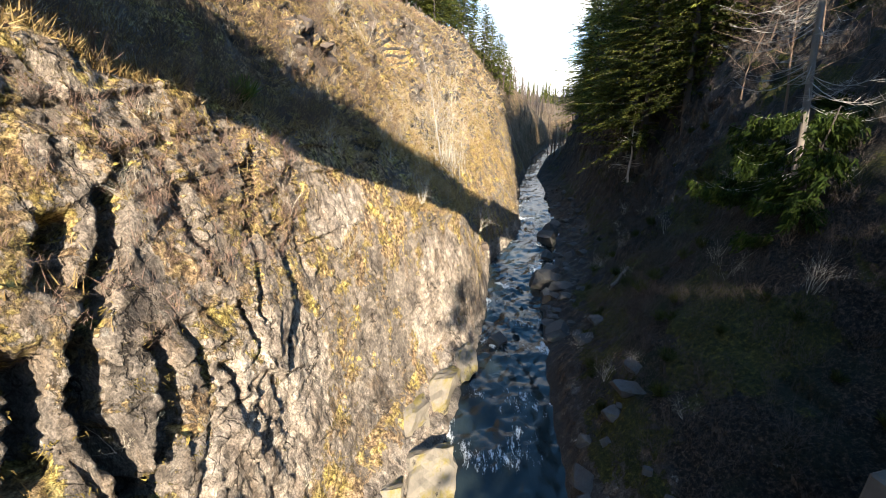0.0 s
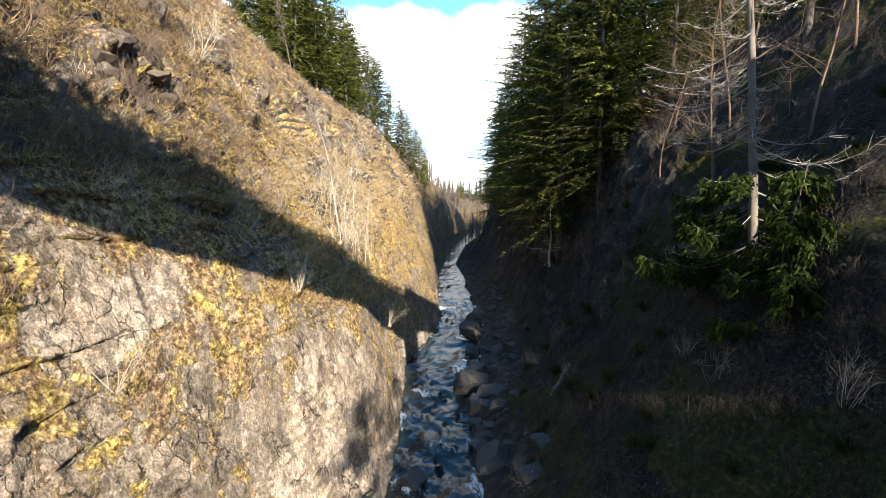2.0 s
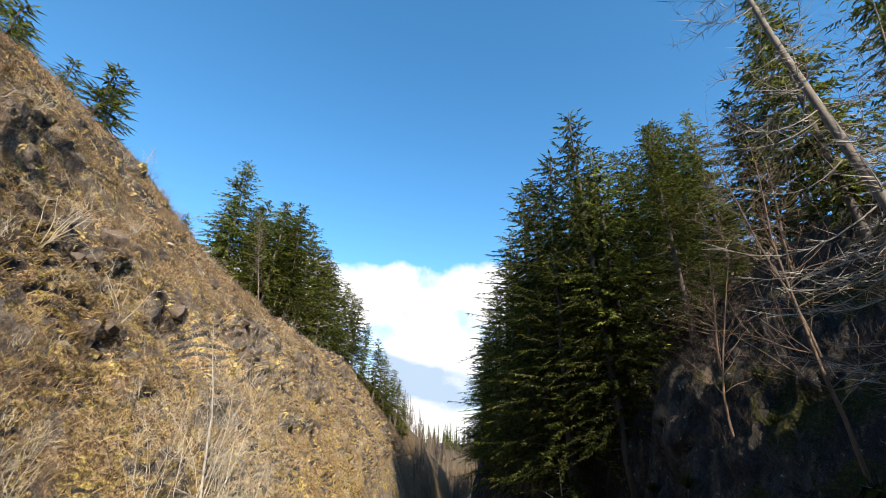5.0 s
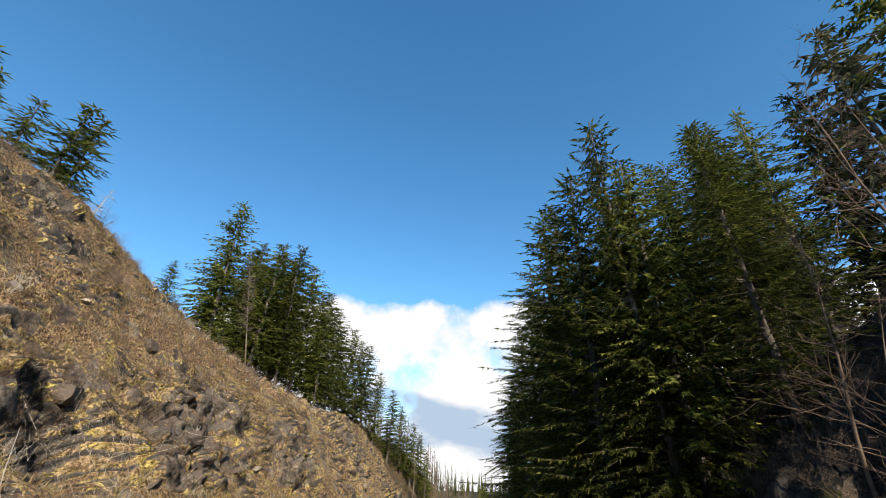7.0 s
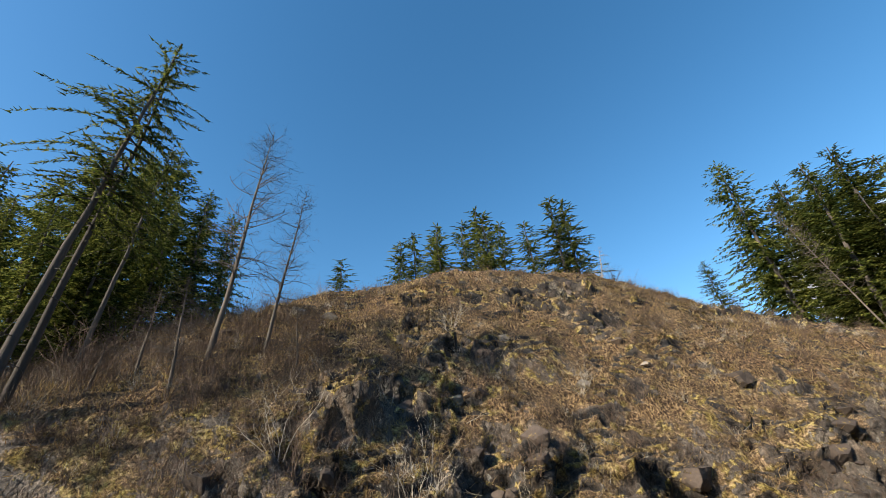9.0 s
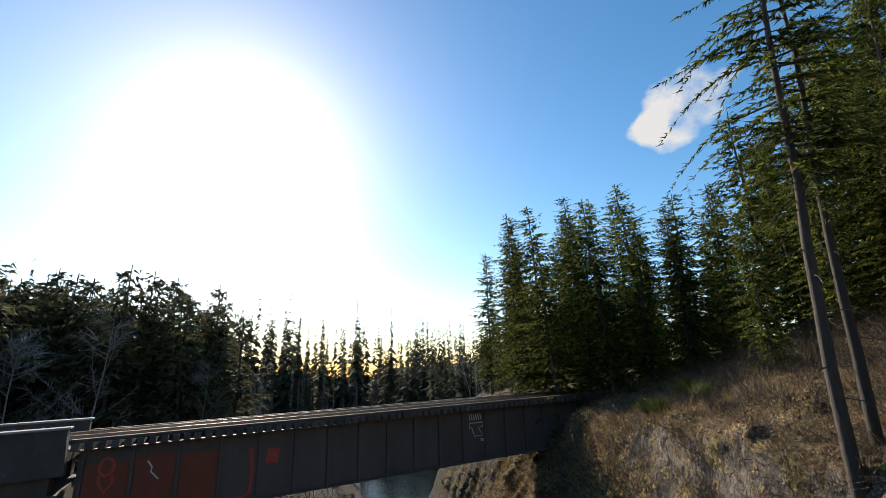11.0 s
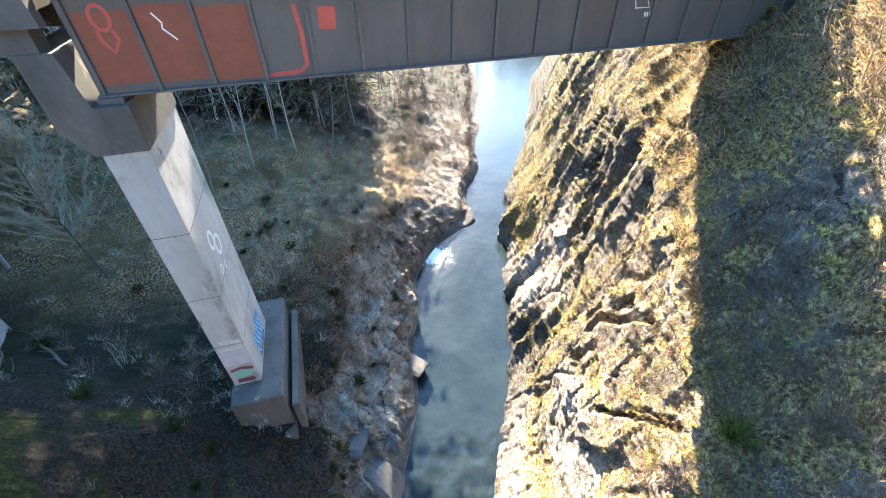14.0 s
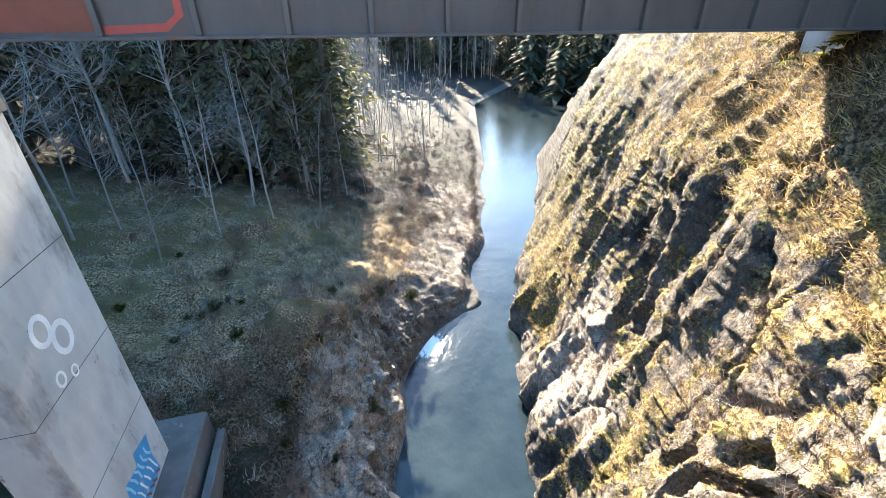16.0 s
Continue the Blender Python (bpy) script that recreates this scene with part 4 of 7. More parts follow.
RED_PAINT, ORANGE_PAINT = paint("red_spray", (0.42, 0.07, 0.05)), paint("rust_red_primer", (0.20, 0.055, 0.03))
WHITE_PAINT, BLUE_PAINT = paint("white_spray", (0.62, 0.62, 0.6)), paint("blue_spray", (0.04, 0.22, 0.42))
YELLOW_PAINT, GREEN_PAINT = paint("yellow_spray", (0.55, 0.45, 0.05)), paint("green_spray", (0.16, 0.42, 0.28))
MOSS_PAD = plain("moss_pad", [(0.035, 0.036, 0.010), (0.10, 0.095, 0.020), (0.18, 0.15, 0.04)], 0.95, size=0.4, bump=0.8, distance=0.05, spots=[((0.16, 0.15, 0.13), 0.8, 0.56, 0.64)])
MAROON_PAINT = paint("maroon_spray", (0.14, 0.035, 0.04))


def stroke(bm, points, width, y, closed=False):
    """A painted line on an upright face at y: a flat band along the points (x, z)."""
    n = len(points)
    sides = []
    for i, (x, z) in enumerate(points):
        a, b = points[(i - 1) % n if closed else max(i - 1, 0)], points[(i + 1) % n if closed else min(i + 1, n - 1)]
        t = Vector((b[0] - a[0], b[1] - a[1])).normalized()
        sides.append((bm.verts.new((x - t.y * width / 2, y, z + t.x * width / 2)), bm.verts.new((x + t.y * width / 2, y, z - t.x * width / 2))))
    for i in range(n if closed else n - 1):
        a, b = sides[i], sides[(i + 1) % n]
        bm.faces.new((a[0], b[0], b[1], a[1]))


def ring(cx, cz, rx, rz, n=20):
    return [(cx + rx * math.cos(2 * math.pi * k / n), cz + rz * math.sin(2 * math.pi * k / n)) for k in range(n)]


def scribble(bm, x0, x1, z0, z1, y, width, seed, bars=7):
    """Unreadable writing: slanting bars of its size."""
    r = random.Random(seed)
    for k in range(bars):
        x = x0 + (x1 - x0) * (k + 0.5) / bars
        w = (x1 - x0) / bars * 0.36
        stroke(bm, [(x - w, z0 + r.random() * 0.2 * (z1 - z0)), (x + w * r.uniform(-1, 1), (z0 + z1) / 2), (x + w, z1 - r.random() * 0.2 * (z1 - z0))], width, y)


def part_each(name, bm, material, parent, label=""):
    """One part for each separate patch of paint in the bmesh."""
    bm.verts.index_update()
    left = set(bm.faces)
    while left:
        pile, patch = [left.pop()], []
        while pile:
            face = pile.pop()
            patch.append(face)
            for e in face.edges:
                for other in e.link_faces:
                    if other in left:
                        left.remove(other)
                        pile.append(other)
        one = bmesh.new()
        seen = {}
        for face in patch:
            one.faces.new([seen.setdefault(v.index, None) or seen.update({v.index: one.verts.new(v.co)}) or seen[v.index] for v in face.verts])
        part(name, one, material, parent, label)
    bm.free()


def build_bridge():
    b = tagged(empty("railway_bridge", BRIDGE), "dark weathered steel plate-girder railway bridge over the gorge", "bridge")
    north = steel_girder(b, 0.0, 1)
    steel_girder(b, -3.1, -1)
    for k in range(10):
        bm = bmesh.new()
        x = 10.4 - 2.9 * k
        for z0, z1 in ((21.1, 23.4), (23.4, 21.1)):
            a, c = Vector((x, -0.12, z0)), Vector((x, -2.98, z1))
            made = bmesh.ops.create_cube(bm, size=1)["verts"]
            turn = (c - a).to_track_quat("X", "Z").to_matrix().to_4x4()
            bmesh.ops.transform(bm, matrix=Matrix.Translation((a + c) / 2) @ turn @ Matrix.Diagonal(((c - a).length, 0.09, 0.09, 1)), verts=made)
        part("cross_brace", bm, STEEL, b)
    tie = None
    for k in range(73):
        x = 11.35 - 0.385 * k
        if tie is None:
            ob = part("tie", block(-0.115, 0.115, -3.62, 0.5, 23.65, 23.90, 0.012), TIMBER, b)
            tie = ob.data
        else:
            ob = part_of("tie", tie, b)
        ob.matrix_basis = pose(x, random.uniform(-0.05, 0.05), random.uniform(-0.006, 0.006), 0, 0, random.uniform(-0.6, 0.6))
    for y in (0.32, -3.42):
        part("guard_timber", block(-17.5, 11.5, y - 0.1, y + 0.1, 23.91, 24.04, 0.012), TIMBER, b, "weathered timber guard beam")
    # painted panels and tags on the north girder
    y = 0.0165
    for x0, x1, z0, z1 in ((9.68, 11.02, 21.25, 23.1), (8.18, 9.52, 21.2, 23.2), (6.68, 8.02, 21.1, 23.1)):
        bm = bmesh.new()
        stroke(bm, [((x0 + x1) / 2, z0), ((x0 + x1) / 2, z1)], x1 - x0, y - 0.0008)
        part("primer_patch", bm, ORANGE_PAINT, north, "rust-red primer patch")

    def tag(color, label, *lines):
        bm = bmesh.new()
        for points, width, closed in lines:
            stroke(bm, points, width, y, closed)
        part_each("graffiti", bm, color, north, label)

    tag(RED_PAINT, "red spray-painted figure", (ring(10.38, 22.95, 0.22, 0.30), 0.10, True), ([(10.58, 22.66), (10.56, 22.4), (10.36, 22.08), (10.14, 22.4), (10.2, 22.64)], 0.10, False))
    tag(RED_PAINT, "faded red spray-painted outline", ([(6.62, 21.12), (5.6, 21.16), (5.35, 21.35), (5.33, 22.3), (5.42, 23.0)], 0.13, False))
    tag(RED_PAINT, "red spray-painted blot", ([(4.55, 22.3), (4.5, 22.9)], 0.5, False))
    tag(WHITE_PAINT, "white scratched tag", ([(9.12, 23.0), (8.95, 22.75), (8.98, 22.6), (8.7, 22.3)], 0.05, False))
    tag(WHITE_PAINT, "white spray-painted drawing", ([(-6.8, 22.95), (-5.9, 22.95), (-5.9, 22.7), (-6.05, 22.7), (-6.2, 22.25), (-6.75, 22.25), (-6.5, 22.7), (-6.8, 22.7)], 0.05, True))
    for x0, x1, z0, z1, n in ((-6.75, -5.85, 23.1, 23.42, 6), (-7.0, -6.6, 21.95, 22.1, 4)):
        for k in range(n):
            x = x0 + (x1 - x0) * (k + 0.5) / n
            tag(WHITE_PAINT, "white painted bar", ([(x - 0.03, z0), (x + 0.03, z1)], 0.06, False))
    return b


def build_track():
    """The running rails, right across the bridge and on along the bank."""
    t = tagged(empty("railway_track", BRIDGE), "single railway track with bright worn rails", "railway track")
    outline = [(-0.07, 0), (0.07, 0), (0.07, 0.012), (0.012, 0.03), (0.012, 0.125), (0.036, 0.135), (0.036, 0.17), (-0.036, 0.17), (-0.036, 0.135), (-0.012, 0.125), (-0.012, 0.03), (-0.07, 0.012)]
    for y in (-0.8, -2.3):
        bm = prism([(a, c + 23.905) for a, c in outline], -60, 36)
        bmesh.ops.transform(bm, matrix=Matrix.Rotation(radians(-90), 4, "Z"), verts=bm.verts)
        bmesh.ops.translate(bm, vec=(0, y, 0), verts=bm.verts)
        part("rail", bm, RAIL, t, "bright steel rail")
    tie = None
    for k in range(96):
        x = -17.7 - 0.5 * k if k < 60 else 12.1 + 0.6 * (k - 60)
        if tie is None:
            ob = part("tie", block(-0.12, 0.12, -2.9, -0.2, 23.68, 23.90, 0.012), TIMBER, t)
            tie = ob.data
        else:
            ob = part_of("tie", tie, t)
        ob.matrix_basis = pose(x, random.uniform(-0.04, 0.04), 0, 0, 0, random.uniform(-1, 1))
    return t


def build_concrete():
    s = tagged(empty("concrete_span", BRIDGE), "old concrete approach span with parapets and graffiti", "viaduct")
    part("deck_slab", block(11.62, 36, -3.9, 0.62, 23.2, 23.66, 0.03), DARK_CONCRETE, s)
    for y0, y1 in ((0.24, 0.66), (-3.94, -3.52)):
        p = part("parapet", prism([(11.5, 22.9), (11.62, 24.42), (36, 24.42), (36, 22.9)], y0, y1), DARK_CONCRETE, s, "stained concrete parapet")
        part("coping", block(11.52, 36.02, y0 - 0.06, y1 + 0.06, 24.42, 24.5, 0.02), CONCRETE, p)
    for y in (0.1, -3.4):
        part("beam", prism([(11.9, 22.25), (13.6, 22.35), (34.2, 22.35), (36, 22.2), (36, 23.2), (11.9, 23.2)], y - 0.35, y + 0.35), DARK_CONCRETE, s)
    bm = bmesh.new()
    scribble(bm, 12.6, 14.4, 23.75, 24.3, -3.511, 0.11, 8, 6)
    part_each("graffiti", bm, BLUE_PAINT, s, "blue spray-painted letters")
    q = tagged(empty("bridge_pier", BRIDGE), "tall pale concrete bridge pier with graffiti on a stepped footing", "bridge pier")
    part("column", block(10.58, 11.86, -3.55, 0.46, 6.9, 19.4, 0.04), CONCRETE, q)
    for z in (9.9, 12.9, 16.1):
        part("form_joint", block(10.577, 11.863, -3.553, 0.463, z, z + 0.025), DARK_CONCRETE, q)
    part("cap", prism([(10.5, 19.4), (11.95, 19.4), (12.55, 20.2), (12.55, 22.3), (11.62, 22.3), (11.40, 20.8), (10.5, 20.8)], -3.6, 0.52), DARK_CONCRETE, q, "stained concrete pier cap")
    part("bearing", block(10.62, 11.3, -0.3, 0.3, 20.8, 20.97, 0.01), STEEL, q)
    part("bearing", block(10.62, 11.3, -3.4, -2.8, 20.8, 20.97, 0.01), STEEL, q)
    # the dark concrete also puts the footing's shade into its colour
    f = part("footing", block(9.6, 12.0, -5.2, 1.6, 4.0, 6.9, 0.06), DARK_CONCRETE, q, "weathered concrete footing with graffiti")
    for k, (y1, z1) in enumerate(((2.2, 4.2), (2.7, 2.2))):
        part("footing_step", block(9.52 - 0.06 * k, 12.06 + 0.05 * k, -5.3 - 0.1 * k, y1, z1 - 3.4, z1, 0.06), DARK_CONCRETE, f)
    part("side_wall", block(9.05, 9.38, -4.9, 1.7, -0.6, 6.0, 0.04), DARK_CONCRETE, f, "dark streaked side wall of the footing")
    # tags low on the column
    bm = bmesh.new()
    stroke(bm, ring(11.2, 7.75, 0.36, 0.18), 0.16, 0.464, True)
    stroke(bm, [(10.85, 7.75), (11.55, 7.8)], 0.22, 0.465)
    part_each("graffiti", bm, GREEN_PAINT, q, "green and white graffiti face")
    bm = bmesh.new()
    stroke(bm, [(10.7, 8.05), (11.2, 8.2), (11.7, 8.05)], 0.2, 0.4635)
    stroke(bm, [(10.8, 7.25), (11.6, 7.25)], 0.3, 0.4635)
    part_each("graffiti", bm, MAROON_PAINT, q, "maroon graffiti")
    bm = bmesh.new()
    stroke(bm, [(10.6, 8.95), (11.84, 8.95)], 1.0, 0.4625)
    part("paint_patch", bm, paint("pale_overpaint", (0.42, 0.41, 0.43)), q, "pale overpainted patch")
    bm = bmesh.new()
    scribble(bm, 10.7, 11.6, 9.95, 10.25, 0.464, 0.045, 21, 8)
    scribble(bm, 10.7, 11.7, 9.5, 9.75, 0.464, 0.045, 22, 8)
    part_each("graffiti", bm, WHITE_PAINT, q, "white scrawled tag")
    bm = bmesh.new()
    stroke(bm, [(-2.2, 7.1), (-2.1, 8.0), (-2.3, 8.9)], 1.0, 0)
    stroke(bm, [(-1.2, 7.1), (-1.15, 7.9), (-1.3, 8.6)], 0.8, 0.0004)
    bmesh.ops.transform(bm, matrix=Matrix.Translation((10.576, 0, 0)) @ Matrix.Rotation(radians(90), 4, "Z"), verts=bm.verts)
    part_each("graffiti", bm, BLUE_PAINT, q, "bright blue graffiti")
    for color, z0, z1, wide, seed, label in ((WHITE_PAINT, 7.3, 8.1, 0.07, 51, "white scrawl over blue graffiti"), (MAROON_PAINT, 7.05, 7.35, 0.1, 52, "maroon scrawl low on the pier"), (paint("pale_blue_spray", (0.25, 0.5, 0.65)), 8.0, 8.7, 0.09, 53, "pale blue scrawl")):
        bm = bmesh.new()
        scribble(bm, -2.6, -0.85, z0, z1, 0.003, wide, seed, 6)
        bmesh.ops.transform(bm, matrix=Matrix.Translation((10.572, 0, 0)) @ Matrix.Rotation(radians(90), 4, "Z"), verts=bm.verts)
        part_each("graffiti", bm, color, q, label)
    bm = bmesh.new()
    for cy, cz, r in ((-1.7, 14.0, 0.42), (-1.15, 14.6, 0.38), (-0.95, 13.2, 0.2), (-1.5, 13.0, 0.16)):
        stroke(bm, ring(cy, cz, r * 0.8, r), r * 0.42, 0, True)
    bmesh.ops.transform(bm, matrix=Matrix.Translation((10.576, 0, 0)) @ Matrix.Rotation(radians(90), 4, "Z"), verts=bm.verts)
    part_each("graffiti", bm, WHITE_PAINT, q, "faded white bubble graffiti")
    a = tagged(empty("bridge_abutment", BRIDGE), "concrete bridge abutment on the cliff edge", "abutment")
    part("seat", block(-17.2, -13.9, -4.0, 0.9, 17.2, 20.9, 0.05), CONCRETE, a)
    part("back_wall", block(-17.6, -16.1, -4.4, 1.3, 20.9, 23.6, 0.05), DARK_CONCRETE, a)
    g = land_z(25.6, 4.0)
    w = tagged(empty("footing_block", pose(26.2, 3.9, g + 0.2, 0, 0, 30)), "graffiti-covered concrete footing block with a mossy top", "concrete block")
    part("block", block(-1.7, 1.7, -1.5, 1.5, -1.6, 2.5, 0.08), CONCRETE, w)
    bm = bmesh.new()
    stroke(bm, [(-1.62, 1.45), (1.62, 1.45)], 1.9, 1.503)
    part("paint_patch", bm, BLUE_PAINT, w, "bright blue painted face")
    bm = bmesh.new()
    scribble(bm, -1.5, 1.5, 0.7, 1.5, 1.506, 0.10, 42, 9)
    scribble(bm, -1.4, 1.4, 1.5, 2.2, 1.506, 0.08, 43, 8)
    part_each("graffiti", bm, WHITE_PAINT, w, "white graffiti scrawl")
    bm = bmesh.new()
    scribble(bm, 0.6, 1.6, 0.6, 1.3, 1.507, 0.16, 44, 3)
    part_each("graffiti", bm, RED_PAINT, w, "red graffiti stroke")
    lower = tagged(empty("footing_block", pose(24.7, 6.9, land_z(24.7, 6.9), 0, 0, 24)), "low concrete footing block with yellow and violet graffiti", "concrete block")
    part("block", block(-1.3, 1.3, -1.2, 1.2, -1.5, 1.9, 0.07), CONCRETE, lower)
    bm = bmesh.new()
    stroke(bm, [(-1.22, 0.9), (1.22, 0.9)], 1.7, 1.203)
    part("paint_patch", bm, paint("violet_grey_spray", (0.16, 0.15, 0.30)), lower, "violet painted face")
    bm = bmesh.new()
    scribble(bm, -1.1, 1.1, 0.3, 1.5, 1.206, 0.2, 45, 5)
    part_each("graffiti", bm, YELLOW_PAINT, lower, "yellow graffiti letters")
    part("moss_pad", block(-1.2, 1.2, -1.1, 1.1, 1.9, 1.95, 0.02), MOSS_PAD, lower, "yellow-green moss cover")
    bm = bmesh.new()
    scribble(bm, -1.4, 1.4, 0.9, 2.3, 0, 0.24, 41, 6)
    bmesh.ops.transform(bm, matrix=Matrix.Translation((-1.706, 0, 0)) @ Matrix.Rotation(radians(90), 4, "Z"), verts=bm.verts)
    part_each("graffiti", bm, paint("violet_spray", (0.20, 0.06, 0.24)), w, "violet graffiti scrawl")
    part("moss_pad", block(-1.6, 1.6, -1.4, 1.4, 2.5, 2.56, 0.02), MOSS_PAD, w, "yellow-green moss cover")


build_bridge()
build_track()
build_concrete()


# ---- plants ----
class Shape:
    """Gathers tubes and leaf blades into one triangle mesh."""

    def __init__(self):
        self.v, self.f, self.n = [], [], 0

    def tube(self, points, radii, sides=5):
        points, k = np.asarray(points, float), sides
        ways = np.gradient(points, axis=0)
        rings = []
        for p, w, r in zip(points, ways, radii):
            w = w / max(np.linalg.norm(w), 1e-9)
            a = np.cross(w, (0.3, 0.9, 0.2) if abs(w[2]) > 0.8 else (0, 0, 1))
            a /= np.linalg.norm(a)
            b = np.cross(w, a)
            t = np.arange(k) * 2 * np.pi / k
            rings.append(p + r * (np.cos(t)[:, None] * a + np.sin(t)[:, None] * b))
        self.v.append(np.concatenate(rings))
        i = np.arange(len(points) - 1)[:, None] * k + np.arange(k)[None]
        j = np.arange(len(points) - 1)[:, None] * k + (np.arange(k)[None] + 1) % k
        self.f.append(np.concatenate([np.stack([i, j, j + k], -1).reshape(-1, 3), np.stack([i, j + k, i + k], -1).reshape(-1, 3)]) + self.n)
        self.n += len(points) * k

    def blades(self, base, tip, side):
        """Narrow pointed leaves from base to tip; side is half their width at the base, as a vector."""
        base, tip, side = (np.asarray(a, float).reshape(-1, 3) for a in (base, tip, side))
        m = len(base)
        self.v.append(np.stack([base + side, tip, base - side], 1).reshape(-1, 3))
        self.f.append(np.arange(m)[:, None] * 3 + self.n + (0, 1, 2))
        self.n += 3 * m

    def mesh(self, name, material, smooth=False):
        return mesh_of(name, np.concatenate(self.v), np.concatenate(self.f), material, smooth)


def unit(a):
    return a / np.maximum(np.linalg.norm(a, axis=-1, keepdims=True), 1e-9)


def make_fir(name, seed, height, spread, bare, thin=1.0, material=None, droop=0.35, fine=1.0):
    """A conifer: tapered trunk with stubs, and whorls of drooping boughs with needle twigs."""
    r = np.random.RandomState(seed)
    root = empty(name)
    wood, leaves = Shape(), Shape()
    zs = np.linspace(-0.6, height, 12)
    bend = np.cumsum(r.normal(0, 0.05, (12, 2)), 0)
    bend -= bend[0]
    spine = np.column_stack([bend, zs])
    wood.tube(spine, 0.0105 * height * (1 - np.linspace(0, 0.96, 12)) ** 0.9 + 0.02, 7)
    z = bare * height
    while z < height * 0.985:
        t = (z / height - bare) / (1 - bare)
        reach = spread * (1 - t) ** 0.62 * (0.75 + 0.25 * min(1, t * 5)) + 0.25
        at = np.array([np.interp(z, zs, spine[:, 0]), np.interp(z, zs, spine[:, 1]), z])
        for k in range(r.randint(1, 4)):
            if r.rand() > thin:
                continue
            length = reach * r.uniform(0.35, 1.15)
            sag = droop * r.uniform(0.5, 1.7)
            ang = r.uniform(0, 2 * np.pi)
            out = np.array([np.cos(ang), np.sin(ang), 0])
            s = np.linspace(0, 1, 6)
            rise = length * (0.22 * t + 0.05 - sag * (1 - 0.6 * t) * s**1.4) * s + length * 0.12 * s**4
            path = at + out * (s * length)[:, None] + np.array([0, 0, 1.0]) * rise[:, None]
            if fine >= 1 and length > 1.2:
                wood.tube(path[[0, 2, 4]], (0.014 + 0.009 * length, 0.012, 0.005), 3)
            count = max(5, int(length / (0.055 if fine >= 1 else 0.085) * fine))
            u = r.uniform(0.12, 1.0, count)
            base = np.stack([np.interp(u, s, path[:, c]) for c in range(3)], 1)
            across = np.cross(out, (0, 0, 1)) * r.choice((-1, 1), count)[:, None]
            way = unit(out * r.uniform(0.5, 1.1, count)[:, None] + across * r.uniform(0.4, 1.1, count)[:, None] + np.array([0, 0, 1]) * r.uniform(-1.25, 0.3, count)[:, None])
            size = (0.30 + 0.34 * (1 - u)) * ((0.45 + 0.3 / fine) if fine < 1 else 0.70 / fine**0.5) * min(1.0, 0.45 + length * 0.28) * r.uniform(0.7, 1.35, count)
            tip = base + way * size[:, None]
            flat = unit(np.cross(way, np.array([0, 0, 1]) + r.normal(0, 0.9, (count, 3))))
            leaves.blades(base, tip, flat * (size * (0.135 if fine >= 1 else 0.21))[:, None])
            leaves.blades(path[-1:] - out * 0.15, path[-1:] + out * 0.3 + (0, 0, -0.05), across[:1] * 0.07)
        z += r.uniform(0.02, 0.13) * (0.6 + height / 32) / (0.5 + 0.5 * min(fine, 1))
    z = height * 0.08
    while z < bare * height:
        ang = r.uniform(0, 6.28)
        at = np.array([np.interp(z, zs, spine[:, 0]), np.interp(z, zs, spine[:, 1]), z])
        l = r.uniform(0.5, 1.6)
        wood.tube([at, at + np.array([np.cos(ang), np.sin(ang), -0.15]) * l * 0.6, at + np.array([np.cos(ang), np.sin(ang), -0.35]) * l], (0.03, 0.018, 0.006), 3)
        z += r.uniform(0.4, 1.0)
    part_of("trunk", wood.mesh("trunk", BARK, True), root)
    part_of("crown", leaves.mesh("crown", material or FIR), root)
    return root


def grow(shape, r, start, way, length, radius, level, most, spray=0.55, up=0.12, slim=2):
    """A branch and its side branches; from level slim on they are thin blades."""
    n = 5 if level < 2 else 3
    pts = [np.array(start, float)]
    w = np.array(way, float)
    for _ in range(n):
        w = unit(w + r.normal(0, 0.16, 3) + np.array([0, 0, up]))
        pts.append(pts[-1] + w * length / n)
    if level >= slim:
        side = unit(np.cross(w, r.normal(0, 1, 3))) * max(radius, 0.004) * 0.9
        shape.blades(pts[0], pts[2], side)
        shape.blades(pts[1] * 0.4 + pts[2] * 0.6, pts[-1], side * 0.7)
    else:
        shape.tube(pts, np.linspace(radius, radius * 0.4, n + 1), 6 if level == 0 else 4 if level == 1 else 3)
    if level >= most:
        return
    kids = r.randint(4, 7) if level <= 1 else r.randint(3, 6)
    for k in range(kids):
        i = r.randint(1, n + 1)
        side = unit(np.cross(w, r.normal(0, 1, 3)))
        grow(shape, r, pts[i], unit(w * (1 - spray) + side * spray * 1.3), length * r.uniform(0.42, 0.68), radius * 0.45, level + 1, most, spray, up, slim)


